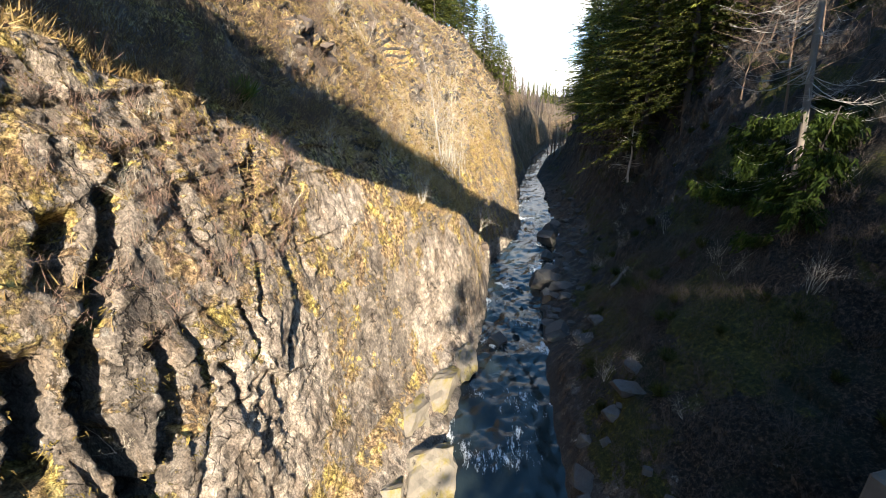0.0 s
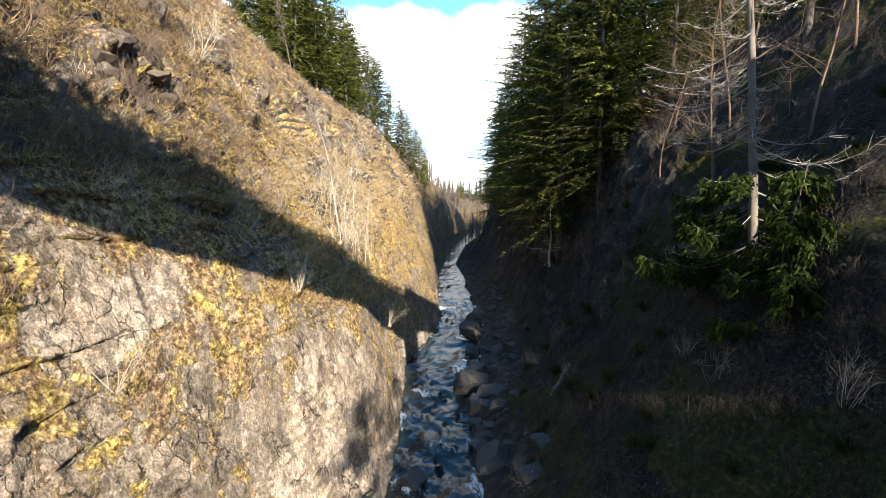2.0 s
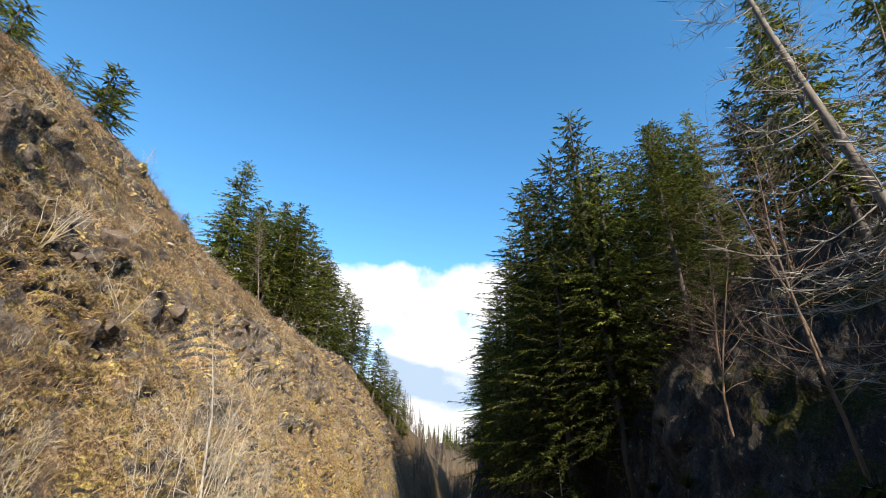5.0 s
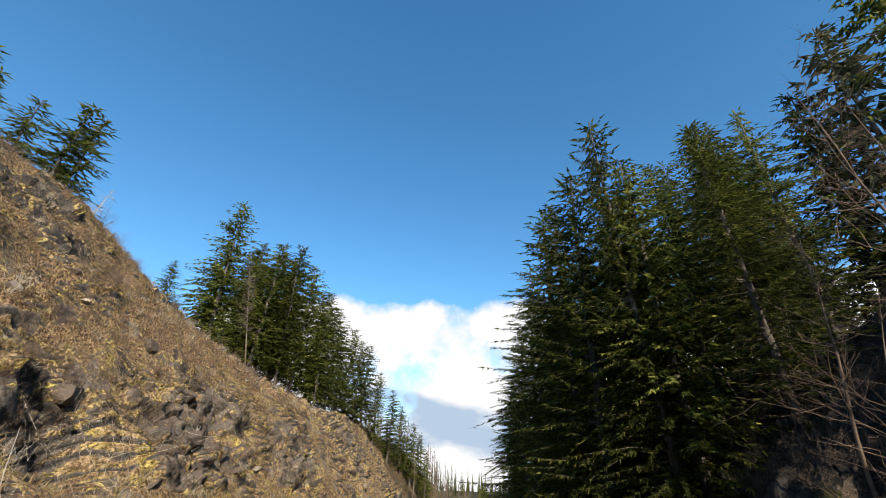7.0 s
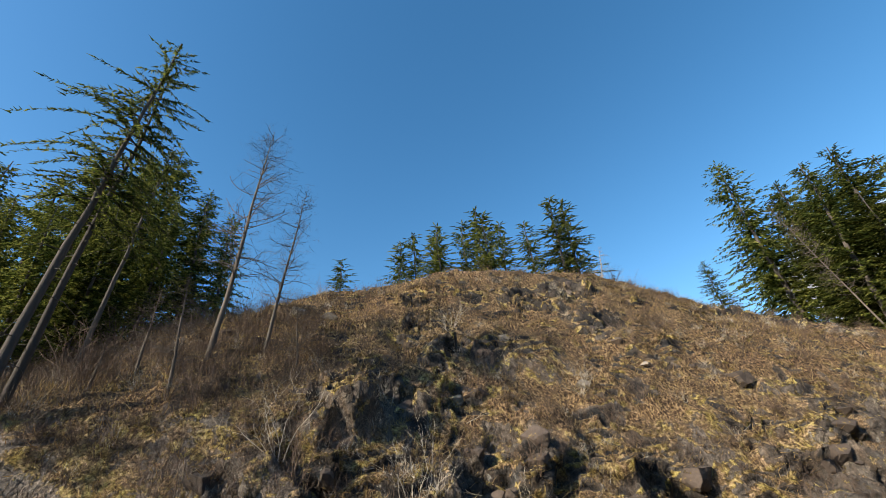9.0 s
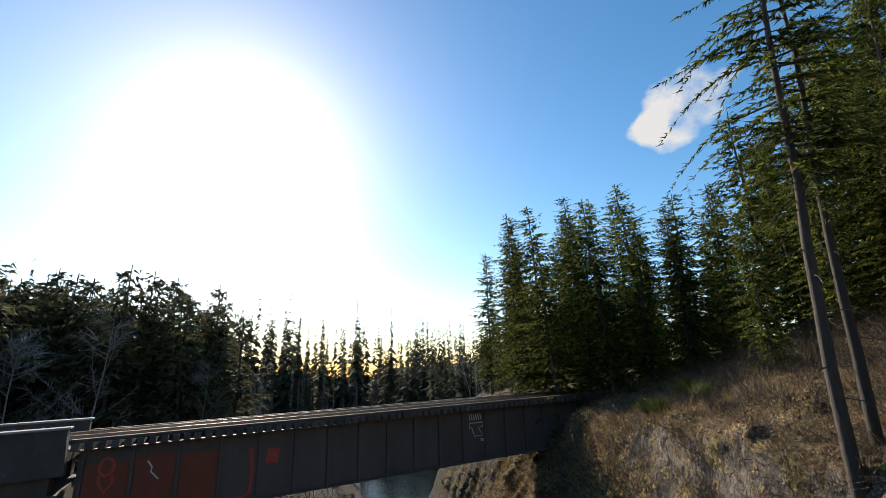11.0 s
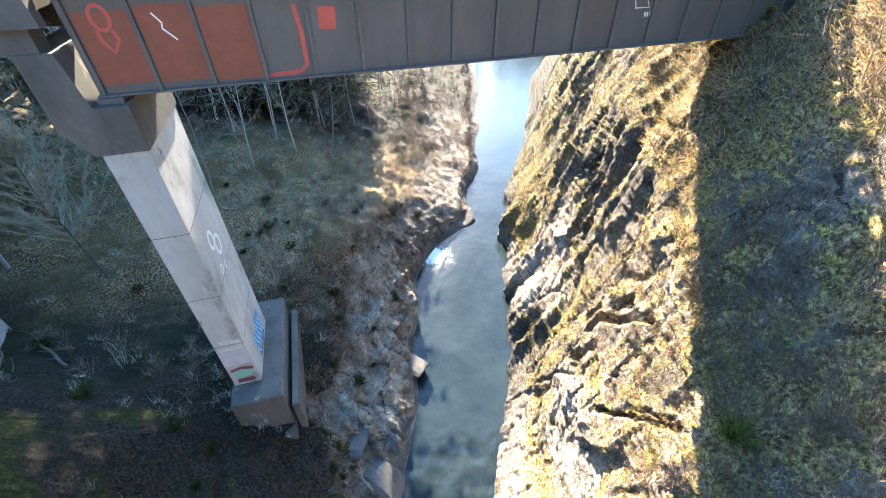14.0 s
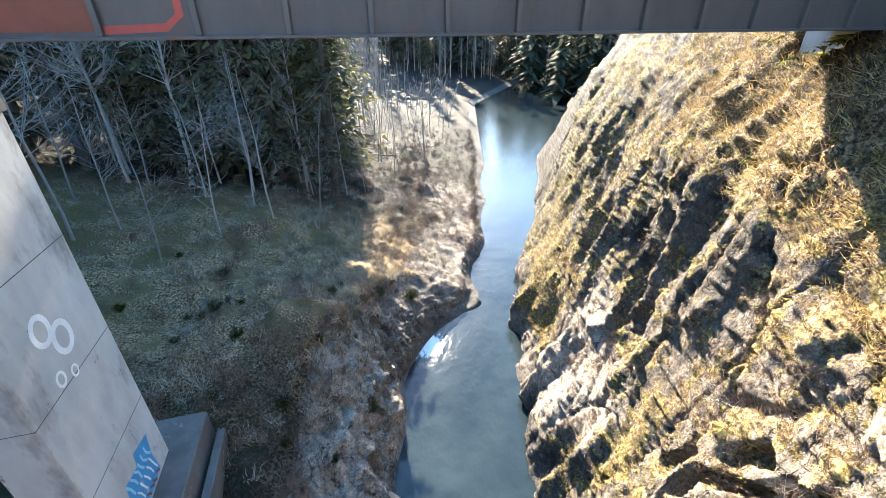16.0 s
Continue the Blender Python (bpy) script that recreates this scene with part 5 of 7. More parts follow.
def make_bare_tree(name, seed, height, material, levels=3, lean=(0, 0), slim=3):
    """A leafless tree: straight stem, limbs and fine twigs."""
    r = np.random.RandomState(seed)
    root = empty(name)
    wood, limbs = Shape(), Shape()
    n = 9
    pts = [np.array([0, 0, -0.5])]
    w = np.array([lean[0], lean[1], 1.0])
    for _ in range(n):
        w = unit(w + r.normal(0, 0.05, 3) * (1, 1, 0) + (0, 0, 0.05))
        pts.append(pts[-1] + w * (height + 0.5) / n)
    radii = np.linspace(0.0055 * height + 0.015, 0.008, n + 1)
    wood.tube(pts, radii, 7)
    for k in range(int(height * 1.6) + 4):
        t = r.uniform(0.22, 0.98)
        i = t * n
        a, b = pts[int(i)], pts[min(int(i) + 1, n)]
        p = a + (b - a) * (i - int(i))
        ang = r.uniform(0, 6.283)
        way = unit(np.array([np.cos(ang), np.sin(ang), r.uniform(0.2, 0.9)]))
        grow(limbs, r, p, way, height * (0.34 - 0.22 * t) * r.uniform(0.6, 1.15), 0.0019 * height * (1.15 - t) + 0.004, 1, levels, 0.5, 0.08, slim)
    part_of("trunk", wood.mesh("trunk", material, True), root)
    part_of("limb", limbs.mesh("limb", material), root)
    return root


def make_twiggy(name, seed, height, spread, bare, material, boughs=40, twigs=34, twig=1.0, bark=None):
    """A tall leafless tree with a dense crown of fine twigs."""
    r = np.random.RandomState(seed)
    root = empty(name)
    wood, limbs = Shape(), Shape()
    n = 8
    pts = np.column_stack([np.cumsum(r.normal(0, 0.12, n + 1)), np.cumsum(r.normal(0, 0.12, n + 1)), np.linspace(-0.5, height, n + 1)])
    wood.tube(pts, np.linspace(0.0062 * height, 0.02, n + 1), 7)
    for k in range(boughs):
        t = r.uniform(bare, 0.97)
        p = np.array([np.interp(t * height, pts[:, 2], pts[:, 0]), np.interp(t * height, pts[:, 2], pts[:, 1]), t * height])
        ang = r.uniform(0, 6.283)
        way = np.array([np.cos(ang), np.sin(ang), r.uniform(0.3, 0.9)])
        length = spread * (1.15 - (t - bare) / (1 - bare)) * r.uniform(0.6, 1.1)
        s = np.linspace(0, 1, 4)[:, None]
        path = p + way * s * length + np.array([0, 0, 0.25]) * s**2 * length + r.normal(0, 0.12, (4, 3)) * s
        limbs.tube(path, (0.05, 0.035, 0.02, 0.008), 3)
        u = r.uniform(0.15, 1, twigs)
        base = np.stack([np.interp(u, s[:, 0], path[:, c]) for c in range(3)], 1)
        tip = base + unit(way * 0.7 + r.normal(0, 0.6, (twigs, 3)) + (0, 0, 0.3)) * r.uniform(0.5, 1.5, (twigs, 1)) * twig
        limbs.blades(base, tip, unit(np.cross(tip - base, r.normal(0, 1, (twigs, 3)))) * 0.028 * (0.4 + 0.6 * twig))
    part_of("trunk", wood.mesh("trunk", bark or material, True), root)
    part_of("limb", limbs.mesh("limb", material), root)
    return root


def make_half_dead(name, seed, height, green, bark, twig):
    """A cedar whose long sweeping boughs are green low down and bare above."""
    r = np.random.RandomState(seed)
    root = empty(name)
    wood, limbs, leaves = Shape(), Shape(), Shape()
    zs = np.linspace(-0.6, height, 12)
    spine = np.column_stack([np.cumsum(r.normal(0, 0.03, 12)), np.cumsum(r.normal(0, 0.03, 12)), zs])
    wood.tube(spine, np.linspace(0.0062 * height + 0.03, 0.025, 12), 8)
    for k in range(int(height * 5.4)):
        z = height * r.uniform(0.03, 0.98)
        t = z / height
        at = np.array([np.interp(z, zs, spine[:, c]) for c in range(2)] + [z])
        ang = r.uniform(0, 6.283)
        out = np.array([np.cos(ang), np.sin(ang), 0])
        across = np.array([-out[1], out[0], 0])
        leafy = t < green * r.uniform(0.75, 1.1)
        length = min(4.0, 0.36 * height) * (1.05 - 0.7 * t) * r.uniform(0.55, 1.1)
        s = np.linspace(0, 1, 7)
        drop = r.uniform(0.55, 1.0)
        path = at + out * (s * length)[:, None] + across * (s**2 * length * r.normal(0, 0.14))[:, None] + np.array([0, 0, 1.0]) * (length * drop * (0.75 * s**2.6 - 0.85 * s))[:, None] * (0.8 if leafy else 1.0)
        limbs.tube(path, np.linspace(0.009 + 0.0035 * length, 0.004, 7), 4)
        n = int(length * (55 if leafy else 16))
        u = r.uniform(0.2, 1.0, n)
        base = np.stack([np.interp(u, s, path[:, c]) for c in range(3)], 1)
        turn = r.choice((-1, 1), n)[:, None]
        if leafy:
            for _ in range(4):
                b = base + r.normal(0, 0.10, (n, 3)) - np.array([0, 0, 1.0]) * r.uniform(0, 0.75, (n, 1)) * u[:, None]
                way = unit(out * r.uniform(0, 0.8, (n, 1)) + across * turn * r.uniform(0, 0.8, (n, 1)) + np.array([0, 0, 1.0]) * r.uniform(-1.3, -0.1, (n, 1)))
                size = r.uniform(0.12, 0.34, (n, 1))
                leaves.blades(b, b + way * size, unit(np.cross(way, r.normal(0, 1, (n, 3)))) * size * 0.16)
        else:
            way = unit(out * r.uniform(0.1, 0.7, (n, 1)) + across * turn * r.uniform(0.3, 1, (n, 1)) + r.normal(0, 0.25, (n, 3)) + (0, 0, 0.15))
            limbs.blades(base, base + way * r.uniform(0.2, 0.8, (n, 1)), unit(np.cross(way, r.normal(0, 1, (n, 3)))) * 0.009)
    part_of("trunk", wood.mesh("trunk", bark, True), root)
    part_of("limb", limbs.mesh("limb", twig), root)
    part_of("foliage", leaves.mesh("foliage", CEDAR), root, "green drooping cedar sprays")
    return root


def make_snag(name, seed, height, stubs, longest, lower=0.25, wood_look=None):
    """A dead standing trunk with broken side branches."""
    r = np.random.RandomState(seed)
    root = empty(name)
    wood = Shape()
    n = 8
    pts = np.column_stack([np.cumsum(r.normal(0, 0.04, n + 1)), np.cumsum(r.normal(0, 0.04, n + 1)), np.linspace(-0.5, height, n + 1)])
    wood.tube(pts, np.linspace(0.0085 * height + 0.03, 0.015, n + 1), 7)
    part_of("trunk", wood.mesh("trunk", wood_look or DEAD_WOOD, True), root)
    limbs = Shape()
    for k in range(stubs):
        t = r.uniform(lower, 0.98)
        p = np.array([np.interp(t * height, pts[:, 2], pts[:, 0]), np.interp(t * height, pts[:, 2], pts[:, 1]), t * height])
        ang = r.uniform(0, 6.283)
        length = longest * (1.1 - t) ** 0.6 * r.uniform(0.35, 1.0)
        grow(limbs, r, p, unit(np.array([np.cos(ang), np.sin(ang), r.uniform(-0.1, 0.5)])), length, 0.016 + 0.007 * length, 1, 3, 0.5, 0.05, 2)
    part_of("limb", limbs.mesh("limb", wood_look or DEAD_WOOD), root)
    return root


def make_shrub(name, seed, size, stems, material, levels=2, width=1.0):
    """A leafless shrub: crowded stems from one root, with fine twigs."""
    r = np.random.RandomState(seed)
    wood = Shape()
    for k in range(stems):
        ang = r.uniform(0, 6.283)
        tilt = r.uniform(0.1, 1.0) * width
        way = unit(np.array([np.cos(ang) * tilt, np.sin(ang) * tilt, 1.0]))
        grow(wood, r, (np.cos(ang) * 0.12 * size * r.rand(), np.sin(ang) * 0.12 * size * r.rand(), -0.15), way, size * r.uniform(0.5, 0.95), min(0.004 + 0.0045 * size, 0.016), 1, 1 + levels, 0.42, 0.10, 2)
    root = new(name, wood.mesh(name, material))
    return root


def make_broom(name, seed, size, count, material):
    """An evergreen broom or fern clump: many thin green blades."""
    r = np.random.RandomState(seed)
    s = Shape()
    ang, tilt = r.uniform(0, 6.283, count), r.uniform(0.1, 1.2, count)
    way = unit(np.stack([np.cos(ang) * tilt, np.sin(ang) * tilt, np.ones(count)], 1))
    base = way * size * r.uniform(0.0, 0.55, count)[:, None] - (0, 0, 0.1)
    tip = base + unit(way + r.normal(0, 0.35, (count, 3))) * size * r.uniform(0.2, 0.5, count)[:, None]
    side = unit(np.cross(way, r.normal(0, 1, (count, 3)))) * size * 0.022
    s.blades(base, tip, side)
    return new(name, s.mesh(name, material))




def on_land(place, y):
    """A spot of the sheet: across the gorge by place, along it by y."""
    i = int(np.clip(np.searchsorted(LAND_Y, y), 0, len(LAND_Y) - 1))
    j = int(np.clip(np.searchsorted(PLACE, place), 0, len(PLACE) - 1))
    return Vector(LAND[i, j]), Vector(LAND_NORMAL[i, j])


def set_out(prototypes, spots, label, category, group="", tall=1.0, seed=1, sink=0.0, wide=1.0):
    """Puts copies of the prototypes at spots (x, y, z, scale); the first of each kind is moved itself."""
    r = random.Random(seed)
    used = set()
    for x, y, z, size in spots:
        k = r.randrange(len(prototypes))
        proto = prototypes[k]
        m = pose(x, y, z - sink, r.uniform(-2, 2), r.uniform(-2, 2), r.uniform(0, 360)) @ Matrix.Diagonal((size * wide * r.uniform(0.85, 1.15), size * wide * r.uniform(0.85, 1.15), size * tall, 1))
        ob = copy_thing(proto, m)
        tagged(ob, label, category, group)
    return None


def discard(prototypes):
    for p in prototypes:
        for o in (*p.children_recursive, p):
            bpy.data.objects.remove(o)


def spots_xy(places, seed=0):
    return [(x, y, land_z(x, y), s) for x, y, s in places]


def forest(n, xr, yr, sizes, seed, keep=None, apart=2.5):
    r = random.Random(seed)
    out = []
    tries = 0
    while len(out) < n and tries < n * 30:
        tries += 1
        x, y = r.uniform(*xr), r.uniform(*yr)
        if keep and not keep(x, y):
            continue
        if any((x - a) ** 2 + (y - b) ** 2 < apart**2 for a, b, _, _ in out):
            continue
        out.append((x, y, land_z(x, y) - 0.1, r.uniform(*sizes)))
    return out


def build_trees():
    # prototypes are 20 m tall
    firs = [make_fir("fir_tree", 11, 20, 4.4, 0.06, 1.0, None, 0.4, 1.7), make_fir("fir_tree", 12, 20, 3.9, 0.12, 1.0, None, 0.4, 1.7), make_fir("fir_tree", 13, 20, 4.8, 0.04, 1.0, None, 0.4, 1.7)]
    middling = [make_fir("fir_tree", 17, 20, 4.4, 0.06, 1.0, None, 0.42, 0.85), make_fir("fir_tree", 18, 20, 3.9, 0.12, 1.0, None, 0.42, 0.85), make_fir("fir_tree", 19, 20, 4.6, 0.05, 0.95, None, 0.4, 0.85)]
    plainer = [make_fir("fir_tree", 15, 20, 4.6, 0.06, 1.0, SHADE_FIR, 0.35, 0.27), make_fir("fir_tree", 16, 20, 4.0, 0.12, 1.0, SHADE_FIR, 0.4, 0.27)]
    lanky = [make_fir("fir_tree", 21, 20, 5.0, 0.46, 0.42, None, 0.6, 1.5), make_fir("fir_tree", 22, 20, 4.6, 0.42, 0.36, None, 0.6, 1.5)]
    small = [make_fir("fir_tree", 31, 10, 2.0, 0.06, 0.9, None, 0.4, 2.2), make_fir("fir_tree", 32, 10, 1.7, 0.1, 0.85, None, 0.4, 2.2), make_fir("fir_tree", 33, 10, 1.8, 0.05, 0.95, None, 0.4, 2.2)]
    dark = "dark green fir tree on the forested plateau"

    def right_edge(x, y):
        return x > np.interp(y, ALONG, RIGHT["slope_x"]) + 1.5

    wall = [(23.6, 41.6, 1.14), (27.2, 44, 0.98), (24.8, 52, 1.05), (25.4, 58.5, 1.08), (24.8, 26, 0.9), (23.2, 46.5, 0.7), (25.6, 66, 0.9), (30.5, 41.5, 0.93), (33, 45, 1.08), (26.8, 49, 1.05), (28, 55, 1.08), (27.5, 60.5, 1.12), (30, 65, 1.1), (31, 71, 1.0), (33, 78, 1.0), (34, 86, 0.95), (36, 94, 0.95), (40, 104, 0.9), (44, 116, 0.9),
            (37, 40, 1.05), (38, 47, 1.1), (34, 52, 1.15), (36, 60, 1.1), (33, 19, 1.2), (39, 27, 1.2)]
    set_out(middling, spots_xy(wall), dark, "fir tree", "firs on the shaded rim", seed=2)
    # the front row, by the height of its tops
    front = [(22.6, 41.8, 44), (21.4, 47.5, 42.5), (22.8, 54, 44.5), (23.4, 60, 47), (24.4, 67, 44), (25, 74, 42), (26.4, 82, 40), (27.6, 90, 38), (29.5, 98, 36.5), (32, 107, 36), (25.5, 37.5, 38.5), (28.6, 40.5, 42), (32.5, 40, 44)]
    set_out(firs, [(x, y, land_z(x, y) - 0.4, (top - land_z(x, y)) / 20) for x, y, top in front], "green fir tree on the edge of the shaded cliff", "fir tree", "firs on the shaded rim", seed=32)
    set_out(plainer, forest(34, (36, 75), (16, 130), (0.9, 1.25), 5, right_edge, 4.0), dark, "fir tree", "firs on the shaded rim", seed=3)
    rim = [(-15.5, 74, 1.1), (-13.2, 77, 0.85), (-7.6, 76, 1.05), (-9.4, 72.5, 0.9), (-5.5, 78, 0.95), (-11, 80, 1.0), (-3.4, 82, 0.85), (-1.6, 85, 0.8), (-4.8, 87, 0.9), (0.5, 90, 0.72), (3.2, 95, 0.66), (5.2, 99, 0.6), (8, 104, 0.62), (10.5, 110, 0.6), (13, 117, 0.6), (15, 122, 0.62), (17.5, 128, 0.55), (-19, 79, 0.9), (-21.5, 72, 0.5), (-12, 75, 0.9), (-8.6, 79, 0.95), (-6.4, 74, 0.75), (-14.2, 81, 1.0), (-2.2, 79.5, 0.7), (-0.4, 87.5, 0.7), (2, 92, 0.66)]
    set_out(middling, spots_xy(rim), "green fir tree on the sunny rim of the gorge", "fir tree", "firs on the sunny rim", seed=4, wide=1.35)
    hill = []
    for az, el, d in ((82, 28.5, 40), (73, 31.5, 42), (70, 32.5, 43), (67, 32.5, 45), (66, 33.5, 41), (62, 33.2, 45), (58, 34, 43), (56, 33, 47), (51, 32, 42), (47, 34.6, 43), (45.5, 33.5, 44), (60, 35, 49)):
        x, y = 5.5 - d * math.sin(radians(az)), 25.9 + d * math.cos(radians(az))
        z = land_z(x, y)
        hill.append((x, y, z, (21.8 + d * math.tan(radians(el)) - z) / 10))
    set_out(small, hill, "small weathered fir on the grassy hilltop", "fir tree", "hilltop firs", seed=5, wide=1.15)
    slope = [(-25, 15, 0.82), (-29, 18.5, 0.75), (-27, 12, 0.85), (-31, 13, 0.8), (-22, 8.5, 0.75), (-21, -4.5, 0.85), (-26, -1, 0.8), (-17.5, -9.6, 0.92), (-15.2, -10.4, 0.9), (-24, -13, 1.05), (-20, -17.5, 1.0), (-29, -9, 1.05), (-18.5, -24, 0.9), (-27, -19, 1.0), (-33, -15, 1.05), (-36, -4, 0.95), (-31, -27, 1.0), (-40, -20, 1.0), (-24, 12.5, 0.8), (-19.8, 4.5, 0.55)]
    set_out(middling, spots_xy(slope), "dark fir tree beside the railway", "fir tree", "firs by the track", seed=6)
    group = []
    for az, el, d in ((98, 33, 33), (102, 35, 30), (106, 38.5, 31), (109, 37.5, 33), (113, 36, 35), (117, 32, 36), (121, 28, 38), (126, 24, 42), (131, 23, 40), (135, 23, 37), (139, 26, 35), (142, 24, 39), (145, 21, 33), (149, 22, 38), (128, 20, 47), (112, 30, 26)):
        x, y = 5.2 - d * math.sin(radians(az)), 25.9 + d * math.cos(radians(az))
        z = land_z(x, y)
        group.append((x, y, z - 0.3, (22 + d * math.tan(radians(el)) - z) / 20))
    set_out(middling, group, "dense dark fir on the hill beside the railway", "fir tree", "firs by the track", seed=16, wide=1.25)
    for k, (x, y, s, tip) in enumerate(((-9.77, 17.9, 0.88, -6.3), (-10.55, 18.1, 0.76, -5.5), (-17, 17.5, 0.7, -5))):
        tagged(copy_thing(lanky[k % 2], pose(x, y, land_z(x, y) - 0.2, tip, 2, 0) @ Matrix.Diagonal((s * 0.85, s * 0.85, s, 1))), "lanky leaning fir with a bare lower trunk", "fir tree")
    # trees added beside the bank to keep it in shade
    shade = [(30, -8, 1.25), (34, -3, 1.3), (27.5, 0, 1.1), (32, 3, 1.25), (38, 6, 1.25), (31, 9, 1.15), (36, 13, 1.2), (33, -14, 1.3), (38, -10, 1.3), (42, -1, 1.3), (41, -18, 1.3), (46, -9, 1.3), (37, -24, 1.35), (44, -28, 1.35), (50, -20, 1.3)]
    set_out(plainer, spots_xy(shade[::3]), "tall dark fir on the flat bank", "fir tree", "valley firs", seed=33)
    tall = [make_fir("fir_tree", 23 + k, 20, 5.0, 0.48, 1.0, SHADE_FIR, 0.35, 0.27) for k in range(2)]
    bare_wood = [make_twiggy("alder_tree", 81 + k, 24, 6.0, 0.34, PALE_BARK) for k in range(3)]
    set_out(bare_wood, forest(30, (13, 46), (-58, -24), (0.8, 1.1), 38, lambda x, y: x > 12 - 0.1 * (y + 19), 2.8), "tall leafless tree in the valley wood", "alder tree", "valley alders", seed=39)
    pale_tree = make_twiggy("alder_tree", 86, 11.5, 3.3, 0.25, LICHEN_TWIG, 85, 80, 0.5, BARK)
    pale_tree.matrix_basis = pose(22.2, -2.2, land_z(22.2, -2.2) - 0.3, 4, 10, 0)
    tagged(pale_tree, "lichen-covered leafless tree beside the bridge pier", "alder tree", "alders upstream")
    set_out(bare_wood, spots_xy([(x, y, s * 0.85) for x, y, s in shade if (x, y, s) not in shade[::3]] + [(24, -10, 0.7), (29, -3, 0.9), (35, 2, 0.95), (26, -14, 0.8), (40, 10, 1.0), (33, 8, 0.9)]), "tall leafless grey tree on the flat bank", "alder tree", "valley alders", seed=40)
    discard(bare_wood)
    # high crowns added to cast shade over the bank
    set_out(tall, forest(22, (30, 60), (-50, -19), (1.3, 1.55), 18, lambda x, y: x > 30 - 0.1 * (y + 19), 3.2), "added high-crowned fir that shades the flat bank", "fir tree", "valley firs", seed=34)
    # dense firs added behind the bare trees for the shade they throw
    stand = forest(50, (8.5, 38), (-66, -29), (1.4, 1.65), 44, lambda x, y: x > 10.6 - 0.173 * (y + 30), 2.5)
    set_out(plainer, stand, "added dense fir that keeps the valley bank in shade", "fir tree", "valley firs", seed=36)
    discard(tall)
    low = [(-15.8, 12.4, 0.36), (-18.6, 13.8, 0.5), (-20.5, 11.2, 0.55), (-20, 15.5, 0.5), (-21.5, 18, 0.5), (-23.5, 9.5, 0.6)]
    set_out(middling, spots_xy(low), "bushy young fir at the edge of the wood", "fir tree", "firs by the track", seed=35)
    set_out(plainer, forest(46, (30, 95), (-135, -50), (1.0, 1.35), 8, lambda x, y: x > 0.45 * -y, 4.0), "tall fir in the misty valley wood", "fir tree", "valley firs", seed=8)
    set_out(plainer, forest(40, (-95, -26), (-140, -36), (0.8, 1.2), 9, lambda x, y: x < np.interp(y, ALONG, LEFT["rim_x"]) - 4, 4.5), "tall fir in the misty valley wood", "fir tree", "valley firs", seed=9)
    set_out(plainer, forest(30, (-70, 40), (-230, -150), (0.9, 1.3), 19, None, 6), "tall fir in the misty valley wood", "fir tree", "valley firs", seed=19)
    discard(firs + middling + plainer + lanky + small)
    # the cedar boughs and the alder on the shaded bank
    cedar = make_half_dead("cedar_tree", 41, 24, 0.2, BROWN_BARK, PALE_BARK)
    cedar.matrix_basis = pose(15.95, 19.3, land_z(15.95, 19.3) - 0.8, -4, -4, 0)
    tagged(cedar, "half-dead cedar with bare pale upper branches and green lower boughs", "cedar tree")
    cedar = make_half_dead("cedar_tree", 42, 6.5, 1.4, BARK, BARK)
    cedar.matrix_basis = pose(14.0, 16.8, land_z(14.0, 16.8) - 1.6, 0, -6, 140)
    tagged(cedar, "young green cedar with drooping boughs on the dark bank", "cedar tree")
    alders = [make_bare_tree("alder_tree", 51, 14, PALE_BARK), make_bare_tree("alder_tree", 52, 14, PALE_BARK), make_bare_tree("alder_tree", 53, 14, PALE_BARK, 3, (0.12, 0))]
    thin = [make_bare_tree("alder_tree", 54 + k, 14, PALE_BARK, 2, (0, 0), 2) for k in range(2)]
    slope_alders = [make_bare_tree("alder_tree", 57 + k, 14, TWIG, 3, (0.06, 0.05)) for k in range(2)]
    set_out(slope_alders, spots_xy([(19, 25, 0.9), (18.6, 15, 0.8), (22, 18, 0.8), (21.5, 27, 0.9), (23.5, 22.5, 0.85), (20.4, 21.5, 0.8), (24, 14, 0.8), (25.5, 30, 0.8), (22.6, 33, 0.75), (19.6, 30, 0.6)]), "bare pale-barked alder on the shaded slope", "alder tree", "alders on the shaded slope", seed=11)
    set_out(alders, spots_xy([(14.2, -19.8, 0.85), (17.5, -17, 0.8), (11.5, -24, 0.75), (20.5, -22, 0.9), (24, -16, 0.9), (8.5, -33, 0.7), (5, -42, 0.7), (15, -31, 0.85), (27, -25, 0.9), (30, -12, 0.85), (33, -30, 1.0), (12, -48, 0.8), (20, -40, 0.9), (26, -7, 0.8), (36, -4, 0.9), (18, -26, 0.95), (13, -28, 0.85), (16.5, -22, 0.9), (22, -28, 1.0), (10, -30, 0.8), (25, -33, 1.0), (12.6, -38, 0.9), (17, -45, 1.0), (29, -19, 0.95), (8, -46, 0.8), (19.5, -12.5, 0.75)]), "bare pale alder on the flat bank", "alder tree", "alders upstream", seed=12)
    set_out(alders, spots_xy([(-0.5, 32.2, 0.62), (1.0, 34.6, 0.42)]), "pale leafless alder on the sunny ledge", "alder tree", "saplings on the ledge", seed=62)
    set_out(thin, forest(34, (-4, 13), (-92, -40), (0.5, 0.95), 46, lambda x, y: x > np.interp(y, ALONG, RIGHT["foot_x"]) + 3, 2.2), "bare grey alder on the bank above the pool", "alder tree", "alders upstream", seed=47)
    set_out(thin, forest(30, (6, 70), (-120, -30), (0.8, 1.3), 13, lambda x, y: x > 11 - 0.06 * (y + 24), 1.9), "bare grey alder in the valley wood", "alder tree", "valley alders", seed=13)
